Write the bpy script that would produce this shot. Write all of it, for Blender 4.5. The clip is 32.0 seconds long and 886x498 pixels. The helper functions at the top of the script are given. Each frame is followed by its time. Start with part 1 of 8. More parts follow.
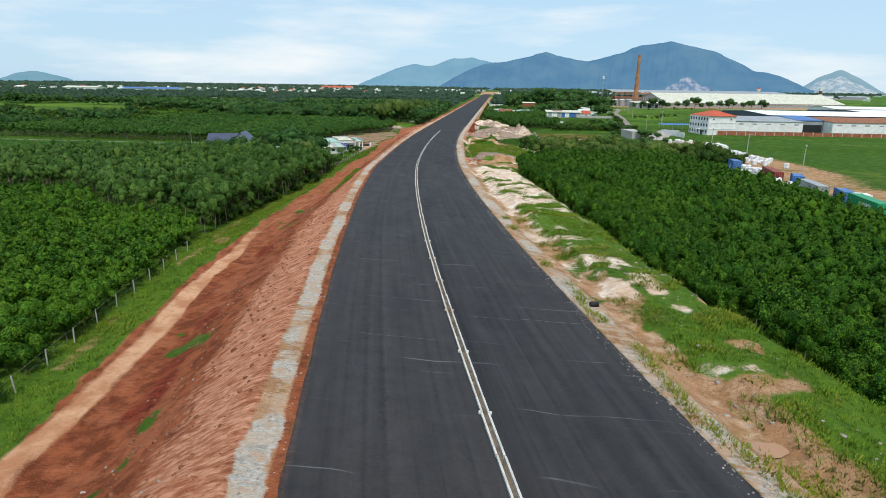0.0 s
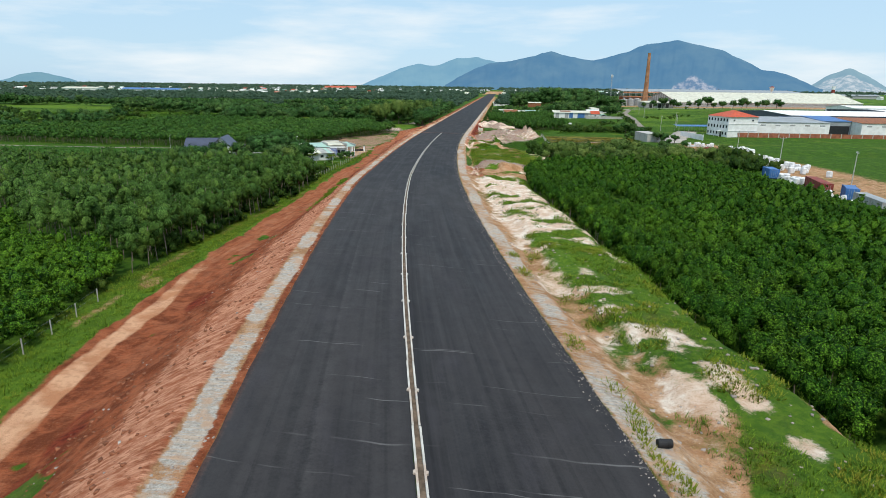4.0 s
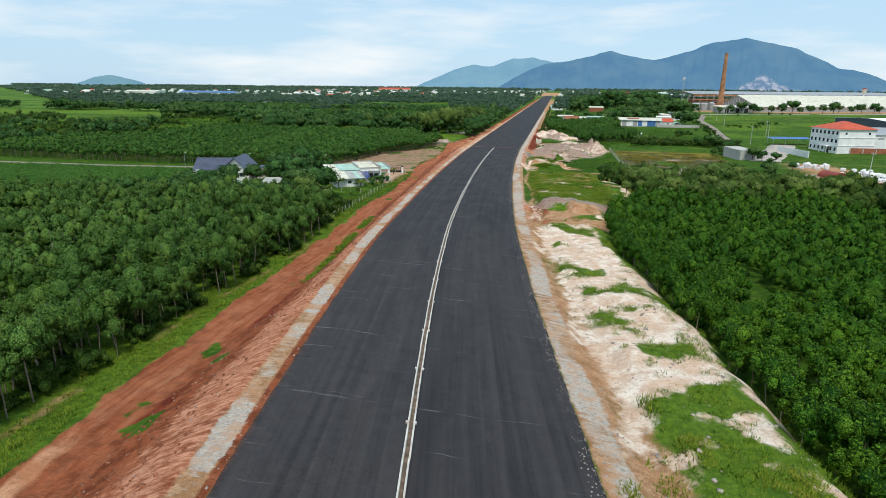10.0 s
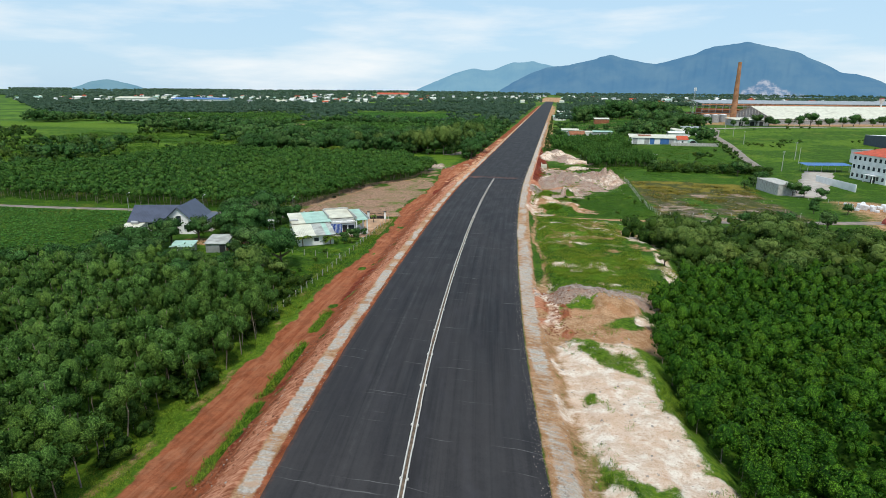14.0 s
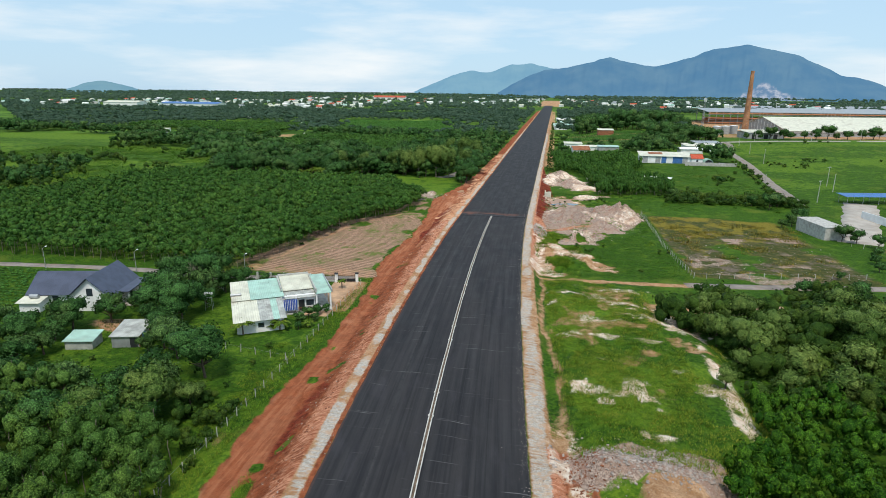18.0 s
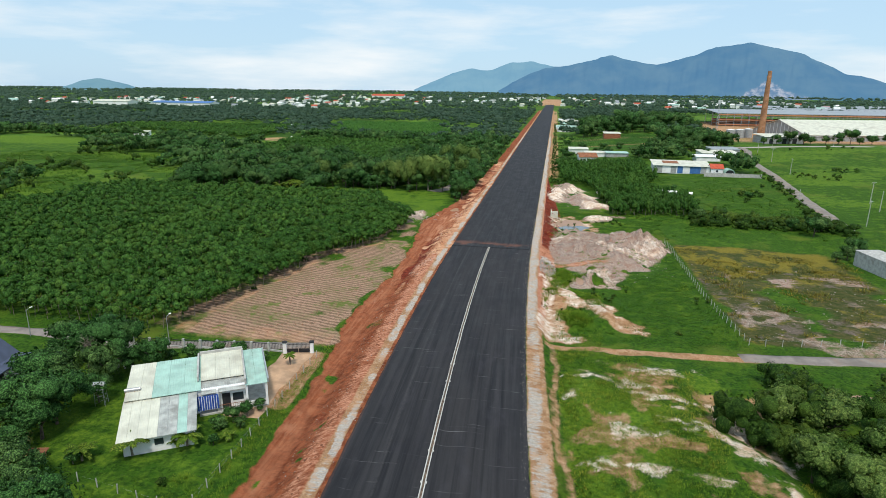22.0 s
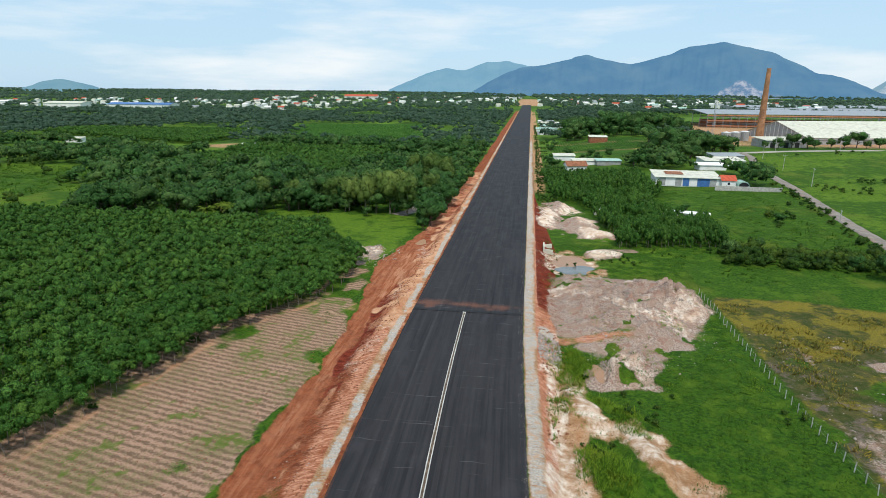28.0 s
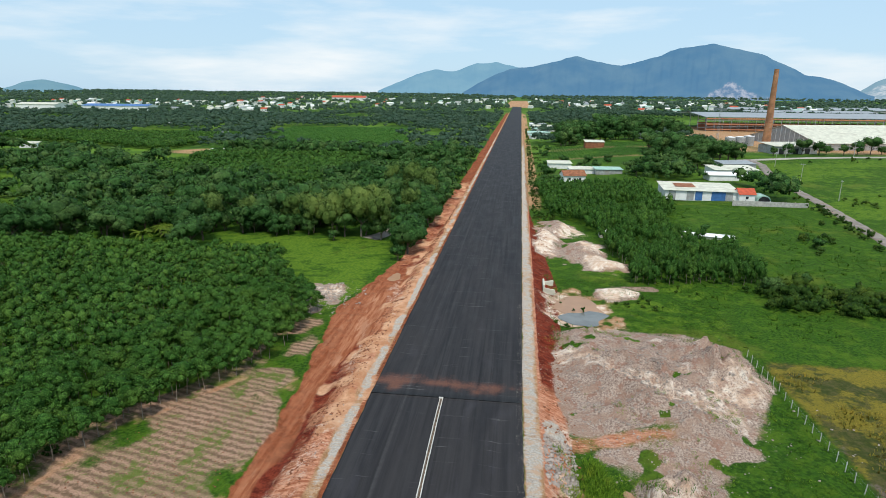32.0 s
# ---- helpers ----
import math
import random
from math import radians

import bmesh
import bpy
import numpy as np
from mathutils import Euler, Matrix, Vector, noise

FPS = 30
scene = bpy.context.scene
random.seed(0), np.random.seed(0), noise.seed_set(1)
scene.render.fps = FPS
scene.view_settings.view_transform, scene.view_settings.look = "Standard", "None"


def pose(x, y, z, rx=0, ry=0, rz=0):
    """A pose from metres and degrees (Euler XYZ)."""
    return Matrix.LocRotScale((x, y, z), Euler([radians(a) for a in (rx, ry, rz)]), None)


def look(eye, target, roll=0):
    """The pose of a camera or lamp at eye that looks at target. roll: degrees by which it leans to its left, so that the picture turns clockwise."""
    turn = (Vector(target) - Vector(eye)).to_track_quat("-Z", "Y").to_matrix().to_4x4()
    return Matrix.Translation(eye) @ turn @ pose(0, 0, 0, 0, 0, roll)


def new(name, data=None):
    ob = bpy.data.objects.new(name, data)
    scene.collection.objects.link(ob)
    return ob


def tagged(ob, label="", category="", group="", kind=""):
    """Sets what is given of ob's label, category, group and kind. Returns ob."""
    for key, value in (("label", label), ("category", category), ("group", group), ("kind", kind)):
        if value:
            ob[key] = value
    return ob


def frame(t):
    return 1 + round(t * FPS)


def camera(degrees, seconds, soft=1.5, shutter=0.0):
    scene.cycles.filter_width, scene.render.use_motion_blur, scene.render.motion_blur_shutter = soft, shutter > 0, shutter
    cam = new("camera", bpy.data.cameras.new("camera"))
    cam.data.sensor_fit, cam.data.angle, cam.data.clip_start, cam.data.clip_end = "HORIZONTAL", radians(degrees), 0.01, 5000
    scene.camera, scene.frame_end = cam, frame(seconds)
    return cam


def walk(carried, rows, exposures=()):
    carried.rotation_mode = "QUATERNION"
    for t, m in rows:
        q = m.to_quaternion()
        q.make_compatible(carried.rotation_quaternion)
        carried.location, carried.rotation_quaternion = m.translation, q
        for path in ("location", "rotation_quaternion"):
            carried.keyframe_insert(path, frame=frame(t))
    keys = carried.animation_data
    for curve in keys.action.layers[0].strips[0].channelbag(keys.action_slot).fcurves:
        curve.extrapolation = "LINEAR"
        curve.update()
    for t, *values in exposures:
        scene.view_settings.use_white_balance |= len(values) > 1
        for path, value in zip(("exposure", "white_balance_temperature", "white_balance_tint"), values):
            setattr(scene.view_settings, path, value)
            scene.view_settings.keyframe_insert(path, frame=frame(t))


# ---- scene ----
cam = camera(73.74, 32.0, soft=0.5)
PATH = [
    (0, (29.931, -318.910, 23.473), (29.767, -316.989, 22.939), 0.9),
    (1, (29.843, -313.948, 23.197), (29.686, -312.028, 22.657), 1.3),
    (2, (29.820, -308.798, 23.314), (29.660, -306.878, 22.776), 1.0),
    (2.5, (29.820, -306.197, 23.421), (29.660, -304.276, 22.887), 0.6),
    (4.5, (29.794, -294.881, 23.264), (29.595, -292.965, 22.729), 0.8),
    (5, (29.615, -292.214, 23.155), (29.383, -290.301, 22.619), 0.8),
    (5.5, (29.532, -289.599, 23.178), (29.247, -287.693, 22.642), 0.8),
    (6, (29.380, -287.093, 23.137), (29.041, -285.195, 22.604), 0.8),
    (6.5, (29.070, -284.389, 23.029), (28.724, -282.493, 22.494), 0.8),
    (7, (28.765, -281.396, 22.992), (28.418, -279.500, 22.459), 0.7),
    (8, (28.081, -274.864, 23.208), (27.732, -272.968, 22.675), 0.6),
    (9, (27.169, -267.248, 24.411), (26.816, -265.353, 23.876), 0.6),
    (11, (25.640, -251.765, 28.331), (25.288, -249.870, 27.799), 0.4),
    (12, (24.632, -242.703, 30.172), (24.279, -240.805, 29.647), 0.4),
    (13, (23.502, -233.554, 31.872), (23.149, -231.657, 31.347), 0.4),
    (14.5, (21.950, -220.706, 34.223), (21.598, -218.809, 33.698), 0.5),
    (16.5, (20.202, -204.142, 37.670), (19.853, -202.244, 37.146), 0.6),
    (19, (18.142, -182.388, 41.894), (17.797, -180.488, 41.373), 0.6),
    (21, (16.862, -166.186, 43.001), (16.516, -164.289, 42.472), 0.7),
    (23, (15.318, -149.792, 42.769), (14.972, -147.894, 42.241), 0.6),
    (25, (13.86, -133.599, 43.001), (13.526, -131.699, 42.473), 0.5),
    (28, (11.281, -108.477, 42.819), (11.009, -106.567, 42.291), 0.5),
    (30, (10.506, -92.023, 42.774), (10.266, -90.109, 42.247), 0.5),
    (32, (9.704, -75.675, 42.966), (9.464, -73.759, 42.442), 0.6),
]
walk(cam, [(t, look(e, g, r)) for t, e, g, r in PATH])

# ---- light: bright overcast daylight ----
SUN_ELEV, SUN_ROT = radians(60), radians(200)
world = bpy.data.worlds.new("sky")
scene.world = world
world.use_nodes = True
wt = world.node_tree
wt.nodes.clear()
w_out = wt.nodes.new("ShaderNodeOutputWorld")
w_bg = wt.nodes.new("ShaderNodeBackground")
w_sky = wt.nodes.new("ShaderNodeTexSky")
w_sky.sky_type = "NISHITA"
w_sky.sun_disc = False
w_sky.sun_elevation, w_sky.sun_rotation = SUN_ELEV, SUN_ROT
w_sky.air_density, w_sky.dust_density, w_sky.ozone_density = 1.0, 0.6, 2.0
w_co = wt.nodes.new("ShaderNodeTexCoord")
w_map = wt.nodes.new("ShaderNodeMapping")
w_map.inputs["Scale"].default_value = (1.6, 1.6, 9.0)
w_n = wt.nodes.new("ShaderNodeTexNoise")
w_n.inputs["Scale"].default_value = 1.7
w_n.inputs["Detail"].default_value = 6
w_n.inputs["Roughness"].default_value = 0.55
w_ramp = wt.nodes.new("ShaderNodeValToRGB")
w_ramp.color_ramp.elements[0].position, w_ramp.color_ramp.elements[0].color = 0.47, (0.0, 0.0, 0.0, 1)
w_ramp.color_ramp.elements[1].position, w_ramp.color_ramp.elements[1].color = 0.72, (0.95, 0.95, 0.95, 1)
w_haze = wt.nodes.new("ShaderNodeMix")
w_haze.data_type = "RGBA"
w_haze.inputs["Factor"].default_value = 0.82
w_haze.inputs["B"].default_value = (4.05, 5.85, 7.4, 1)
w_mix = wt.nodes.new("ShaderNodeMix")
w_mix.data_type = "RGBA"
w_mix.inputs["B"].default_value = (7.0, 7.4, 7.6, 1)
wt.links.new(w_co.outputs["Generated"], w_map.inputs["Vector"])
wt.links.new(w_map.outputs["Vector"], w_n.inputs["Vector"])
wt.links.new(w_n.outputs["Fac"], w_ramp.inputs["Fac"])
wt.links.new(w_ramp.outputs["Color"], w_mix.inputs["Factor"])
wt.links.new(w_sky.outputs["Color"], w_haze.inputs["A"])
wt.links.new(w_haze.outputs["Result"], w_mix.inputs["A"])
wt.links.new(w_mix.outputs["Result"], w_bg.inputs["Color"])
w_bg.inputs["Strength"].default_value = 0.13
wt.links.new(w_bg.outputs["Background"], w_out.inputs["Surface"])

sun = new("sun", bpy.data.lights.new("sun", "SUN"))
sun.data.energy, sun.data.angle, sun.data.color = 3.0, radians(8), (1.0, 0.94, 0.84)
sun.matrix_world = look((40, -230, 300), (0, -60, 0))


# ---- materials ----
class Nodes:
    """A short hand for building node materials."""

    def __init__(self, name, rough=0.8, spec=0.3, metal=0.0):
        self.m = bpy.data.materials.new(name)
        self.m.use_nodes = True
        self.t = self.m.node_tree
        self.b = self.t.nodes["Principled BSDF"]
        self.b.inputs["Roughness"].default_value = rough
        self.b.inputs["Specular IOR Level"].default_value = spec
        self.b.inputs["Metallic"].default_value = metal
        self.co = self.t.nodes.new("ShaderNodeTexCoord")
        self.geo = self.t.nodes.new("ShaderNodeNewGeometry")

    def link(self, a, b):
        self.t.links.new(a, b)

    def setv(self, sock, v):
        if hasattr(v, "is_linked") or hasattr(v, "links"):
            self.link(v, sock)
        else:
            sock.default_value = (*v, 1) if isinstance(v, tuple) and len(v) == 3 and sock.type == "RGBA" else v

    def noise(self, scale, detail=4, rough=0.55, vec=None, stretch=None):
        n = self.t.nodes.new("ShaderNodeTexNoise")
        n.inputs["Scale"].default_value = scale
        n.inputs["Detail"].default_value = detail
        n.inputs["Roughness"].default_value = rough
        v = vec if vec is not None else self.geo.outputs["Position"]
        if stretch:
            mp = self.t.nodes.new("ShaderNodeMapping")
            mp.inputs["Scale"].default_value = stretch
            self.link(v, mp.inputs["Vector"])
            v = mp.outputs["Vector"]
        self.link(v, n.inputs["Vector"])
        return n.outputs["Fac"]

    def ramp(self, fac, lo, hi, a=0.0, b=1.0):
        n = self.t.nodes.new("ShaderNodeMapRange")
        n.interpolation_type = "SMOOTHSTEP"
        self.setv(n.inputs["Value"], fac)
        for k, v in zip(("From Min", "From Max", "To Min", "To Max"), (lo, hi, a, b)):
            n.inputs[k].default_value = v
        return n.outputs["Result"]

    def math(self, op, a, b=0.0, clamp=False):
        n = self.t.nodes.new("ShaderNodeMath")
        n.operation, n.use_clamp = op, clamp
        self.setv(n.inputs[0], a)
        self.setv(n.inputs[1], b)
        return n.outputs[0]

    def mix(self, fac, a, b, mode="MIX"):
        n = self.t.nodes.new("ShaderNodeMix")
        n.data_type, n.blend_type = "RGBA", mode
        self.setv(n.inputs["Factor"], fac)
        self.setv(n.inputs["A"], a)
        self.setv(n.inputs["B"], b)
        return n.outputs["Result"]

    def attr(self, name):
        n = self.t.nodes.new("ShaderNodeAttribute")
        n.attribute_name = name
        return n

    def channels(self, name):
        n = self.t.nodes.new("ShaderNodeSeparateColor")
        self.link(self.attr(name).outputs["Color"], n.inputs["Color"])
        return n.outputs["Red"], n.outputs["Green"], n.outputs["Blue"]

    def bump(self, h, strength=0.4, dist=0.05):
        n = self.t.nodes.new("ShaderNodeBump")
        n.inputs["Strength"].default_value = strength
        n.inputs["Distance"].default_value = dist
        self.link(h, n.inputs["Height"])
        self.link(n.outputs["Normal"], self.b.inputs["Normal"])

    def base(self, c):
        self.setv(self.b.inputs["Base Color"], c)
        return self.m

    def rand(self):
        return self.t.nodes.new("ShaderNodeObjectInfo").outputs["Random"]

    def island(self):
        return self.geo.outputs["Random Per Island"]


def plain(name, col, rough=0.7, var=0.12, scale=1.5, metal=0.0, spec=0.3, bump=0.15, dirt=None, dirt_amount=0.5):
    """A worn surface of one colour: broad stains and fine grain."""
    k = Nodes(name, rough, spec, metal)
    dark = tuple(c * (1 - 2.2 * var) for c in col)
    lite = tuple(min(1, c * (1 + var)) for c in col)
    c = k.mix(k.ramp(k.noise(scale), 0.3, 0.7), dark, lite)
    c = k.mix(k.ramp(k.noise(scale * 14, 3), 0.35, 0.75, 0, 0.35), c, dark)
    if dirt:
        c = k.mix(k.ramp(k.noise(scale * 0.45, 6, 0.65), 0.5, 0.72, 0, dirt_amount), c, dirt)
    k.bump(k.noise(scale * 18, 3), bump, 0.02)
    return k.base(c)


def leaf(name, dark, lite, warm, whole=0.16, cells=8.5, gap_shade=0.8):
    """Foliage: small leaf bunches of many tones, the shade in their gaps painted dark, whole trees differ too, some
    light comes through.
    """
    k = Nodes(name, 0.6, 0.08)
    lite, warm = (lite[0] * 1.2, lite[1], lite[2] * 1.55), (warm[0] * 1.15, warm[1], warm[2] * 1.5)
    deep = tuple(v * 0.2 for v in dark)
    vo = k.t.nodes.new("ShaderNodeTexVoronoi")
    vo.inputs["Scale"].default_value = cells
    k.link(k.geo.outputs["Position"], vo.inputs["Vector"])
    cell = k.t.nodes.new("ShaderNodeSeparateColor")
    k.link(vo.outputs["Color"], cell.inputs["Color"])
    tone = k.math("ADD", k.math("MULTIPLY", cell.outputs["Red"], 0.6), k.math("MULTIPLY", k.island(), 0.4))
    c = k.mix(k.ramp(tone, 0.2, 0.85), dark, lite)
    c = k.mix(k.ramp(k.noise(whole, 1, 0.5, None, (1, 1, 0.35)), 0.48, 0.62, 0, 0.85), c, k.mix(tone, dark, warm))
    c = k.mix(k.ramp(k.noise(whole * 1.9, 2, 0.5, None, (1.0, 1.0, 0.6)), 0.5, 0.68, 0, 0.5), c, dark)
    # Shade between the leaf bunches, mixed into the colour as near-black
    c = k.mix(k.ramp(vo.outputs["Distance"], 0.34, 0.68, 0, gap_shade), c, deep)
    c = k.mix(k.ramp(k.rand(), 0.0, 1.0, 0, 0.3), c, dark)
    k.bump(k.math("MULTIPLY", vo.outputs["Distance"], -1.0), 0.55, 0.6 / cells)
    c = k.mix(k.ramp(k.noise(0.025, 3), 0.52, 0.7, 0, 0.3), c, k.mix(tone, dark, warm))
    k.base(c)
    tr = k.t.nodes.new("ShaderNodeBsdfTranslucent")
    k.link(c, tr.inputs["Color"])
    ms = k.t.nodes.new("ShaderNodeMixShader")
    ms.inputs[0].default_value = 0.2
    out = k.t.nodes["Material Output"]
    k.link(k.b.outputs[0], ms.inputs[1])
    k.link(tr.outputs[0], ms.inputs[2])
    k.link(ms.outputs[0], out.inputs["Surface"])
    return k.m


def ground_material():
    k = Nodes("ground_cover", 0.95, 0.1)
    red, sand, grey = k.channels("cover")
    dry, dirt, field = k.channels("cover_b")
    pink, plough, tint = k.channels("cover_c")
    spoil, deep, path = k.channels("cover_d")
    n1, n2, n3 = k.noise(0.12, 5), k.noise(0.7, 5, 0.6), k.noise(3.6, 4, 0.7)
    n4 = k.noise(1.9, 3, 0.6)
    nf = k.noise(0.02, 4)
    n5 = k.noise(0.32, 4, 0.6)
    n9 = k.noise(9.0, 3, 0.7)
    g = k.mix(k.ramp(n4, 0.36, 0.64), (0.018, 0.055, 0.005), (0.055, 0.125, 0.009))
    g = k.mix(k.ramp(n5, 0.48, 0.64, 0, 0.8), g, (0.078, 0.145, 0.011))
    g = k.mix(k.ramp(n2, 0.5, 0.66, 0, 0.7), g, (0.035, 0.1, 0.007))
    g = k.mix(k.ramp(n3, 0.5, 0.7, 0, 0.6), g, (0.018, 0.055, 0.005))
    g = k.mix(k.ramp(k.noise(0.045, 5, 0.6), 0.55, 0.68, 0, 0.6), g, (0.13, 0.16, 0.022))
    lush = k.mix(k.ramp(n4, 0.4, 0.62), (0.062, 0.13, 0.011), (0.125, 0.205, 0.016))
    lush = k.mix(k.ramp(n3, 0.5, 0.7, 0, 0.55), lush, (0.05, 0.1, 0.008))
    g = k.mix(k.ramp(k.math("ADD", tint, k.math("MULTIPLY", k.math("SUBTRACT", n5, 0.5), 1.4)), 0.35, 0.7), g, lush)
    wild = k.mix(k.ramp(nf, 0.42, 0.58), (0.04, 0.1, 0.012), (0.1, 0.19, 0.02))
    wild = k.mix(k.ramp(k.noise(0.09, 4, 0.65), 0.45, 0.7, 0, 0.8), wild, (0.028, 0.07, 0.012))
    wild = k.mix(k.ramp(k.noise(0.05, 5, 0.7), 0.58, 0.68, 0, 0.5), wild, (0.16, 0.15, 0.05))
    g = k.mix(field, g, wild)
    yel = k.mix(k.ramp(n2, 0.38, 0.62), (0.042, 0.06, 0.012), (0.095, 0.088, 0.03))
    yel = k.mix(k.ramp(k.math("ADD", k.noise(0.16, 5, 0.7), k.math("MULTIPLY", pink, 0.12)), 0.54, 0.66), yel, k.mix(n4, (0.12, 0.12, 0.02), (0.3, 0.22, 0.03)))
    yel = k.mix(k.ramp(k.math("SUBTRACT", k.noise(0.21, 6, 0.72), k.math("MULTIPLY", pink, 0.1)), 0.53, 0.63), yel, k.mix(n4, (0.085, 0.065, 0.05), (0.24, 0.185, 0.15)))
    yel = k.mix(k.ramp(n3, 0.45, 0.7, 0, 0.7), yel, (0.04, 0.045, 0.015))

    def over(base, mask, col, width=0.16, amp=0.7):
        s = k.math("ADD", mask, k.math("MULTIPLY", k.math("SUBTRACT", k.math("ADD", k.math("MULTIPLY", n2, 0.4), k.math("ADD", k.math("MULTIPLY", n3, 0.35), k.math("MULTIPLY", n9, 0.25))), 0.5), amp))
        return k.mix(k.ramp(s, 0.5 - width, 0.5 + width), base, col)

    c = over(g, dry, yel, 0.2, 1.3)
    tan = k.mix(k.ramp(n2, 0.35, 0.65), (0.36, 0.19, 0.09), (0.54, 0.34, 0.2))
    tan = k.mix(k.ramp(n3, 0.42, 0.68, 0, 0.7), tan, (0.24, 0.125, 0.06))
    tan = k.mix(k.ramp(n5, 0.5, 0.64, 0, 0.5), tan, (0.5, 0.25, 0.13))
    tan = k.mix(k.ramp(n9, 0.52, 0.68, 0, 0.6), tan, (0.22, 0.12, 0.065))
    tan = k.mix(k.ramp(k.noise(6, 3, 0.6), 0.6, 0.7, 0, 0.6), tan, (0.6, 0.46, 0.34))
    c = over(c, dirt, tan, 0.2, 1.7)
    # ploughed rows, broken by clods and weeds
    sep = k.t.nodes.new("ShaderNodeSeparateXYZ")
    k.link(k.geo.outputs["Position"], sep.inputs[0])
    rowv = k.math("ADD", k.math("MULTIPLY", sep.outputs["X"], 0.24), sep.outputs["Y"])
    rows = k.math("SINE", k.math("MULTIPLY", k.math("ADD", rowv, k.math("MULTIPLY", n2, 1.1)), 5.0))
    rows = k.math("ADD", rows, k.math("MULTIPLY", k.math("SUBTRACT", k.math("ADD", k.math("MULTIPLY", n4, 1.3), n3), 1.15), 4.6))
    row_c = k.mix(k.ramp(rows, -1.3, 1.2), (0.17, 0.11, 0.07), (0.46, 0.285, 0.2))
    row_c = k.mix(k.ramp(n9, 0.45, 0.7, 0, 0.6), row_c, (0.24, 0.145, 0.09))
    row_c = k.mix(k.ramp(k.math("ADD", k.math("MULTIPLY", n4, 0.6), k.math("MULTIPLY", n1, 0.5)), 0.54, 0.66, 0, 0.55), row_c, (0.14, 0.15, 0.05))
    row_c = k.mix(k.ramp(k.noise(0.25, 5, 0.7), 0.54, 0.63, 0, 0.75), row_c, (0.09, 0.15, 0.016))
    c = over(c, plough, row_c, 0.14, 0.8)
    streak = k.noise(1.0, 5, 0.65, None, (0.5, 2.6, 1.5))
    fine = k.noise(1.0, 4, 0.7, None, (1.6, 7.0, 3.0))
    rs = k.mix(k.ramp(n2, 0.36, 0.64), (0.15, 0.038, 0.015), (0.33, 0.095, 0.04))
    rs = k.mix(k.ramp(n5, 0.5, 0.62, 0, 0.6), rs, (0.38, 0.13, 0.062))
    rs = k.mix(k.ramp(fine, 0.48, 0.7, 0, 0.75), rs, (0.13, 0.035, 0.014))
    rs = k.mix(k.ramp(n9, 0.5, 0.72, 0, 0.45), rs, (0.4, 0.19, 0.11))
    pk = k.mix(k.ramp(streak, 0.35, 0.65), (0.36, 0.12, 0.06), (0.64, 0.32, 0.2))
    pk = k.mix(k.ramp(fine, 0.5, 0.66, 0, 0.75), pk, (0.27, 0.09, 0.04))
    rs = k.mix(k.ramp(k.math("ADD", pink, k.math("MULTIPLY", k.math("SUBTRACT", k.math("ADD", k.math("MULTIPLY", streak, 0.6), k.math("MULTIPLY", n5, 0.5)), 0.55), 1.6)), 0.3, 0.75), rs, pk)
    ruts = k.noise(1.0, 5, 0.65, None, (1.5, 0.12, 0.6))
    worn = k.mix(k.ramp(ruts, 0.36, 0.62), (0.27, 0.078, 0.032), (0.46, 0.19, 0.1))
    worn = k.mix(k.ramp(k.noise(1.0, 4, 0.7, None, (0.5, 0.11, 0.3)), 0.54, 0.64, 0, 0.6), worn, (0.58, 0.3, 0.18))
    worn = k.mix(k.ramp(n9, 0.54, 0.7, 0, 0.4), worn, (0.2, 0.06, 0.028))
    rs = k.mix(k.math("MULTIPLY", tint, 0.95), rs, worn)
    dp = k.mix(k.ramp(k.math("ADD", k.math("MULTIPLY", k.noise(1.0, 5, 0.7, None, (0.5, 1.3, 0.8)), 0.6), k.math("MULTIPLY", n3, 0.4)), 0.4, 0.6), (0.09, 0.014, 0.008), (0.24, 0.045, 0.022))
    rs = k.mix(k.ramp(k.math("ADD", deep, k.math("MULTIPLY", k.math("SUBTRACT", n5, 0.5), 0.8)), 0.35, 0.65), rs, dp)
    c = over(c, red, rs, 0.18, 1.3)
    pa = k.mix(k.ramp(n5, 0.38, 0.62), (0.49, 0.225, 0.115), (0.66, 0.38, 0.23))
    pa = k.mix(k.ramp(n4, 0.45, 0.7, 0, 0.5), pa, (0.42, 0.21, 0.11))
    c = over(c, path, pa, 0.2, 0.7)
    sp = k.mix(k.ramp(n3, 0.36, 0.62), (0.22, 0.15, 0.12), (0.5, 0.39, 0.32))
    sp = k.mix(k.ramp(k.noise(0.5, 5, 0.7), 0.5, 0.6, 0, 0.7), sp, (0.3, 0.15, 0.105))
    sp = k.mix(k.ramp(n5, 0.48, 0.62, 0, 0.7), sp, k.mix(n9, (0.24, 0.14, 0.1), (0.47, 0.33, 0.25)))
    sp = k.mix(k.ramp(n9, 0.5, 0.68, 0, 0.6), sp, (0.12, 0.08, 0.065))
    c = over(c, spoil, sp, 0.14, 1.2)
    sd = k.mix(k.ramp(n2, 0.38, 0.64), (0.68, 0.51, 0.39), (0.84, 0.75, 0.65))
    sd = k.mix(k.ramp(n5, 0.47, 0.6, 0, 0.7), sd, (0.66, 0.46, 0.33))
    sd = k.mix(k.ramp(n3, 0.46, 0.7, 0, 0.6), sd, (0.44, 0.27, 0.16))
    sd = k.mix(k.ramp(k.noise(0.5, 5, 0.7, None, (0.5, 1.4, 1)), 0.58, 0.68, 0, 0.5), sd, (0.48, 0.25, 0.14))
    sd = k.mix(k.ramp(n9, 0.56, 0.72, 0, 0.45), sd, (0.36, 0.24, 0.16))
    c = over(c, sand, sd, 0.22, 2.5)
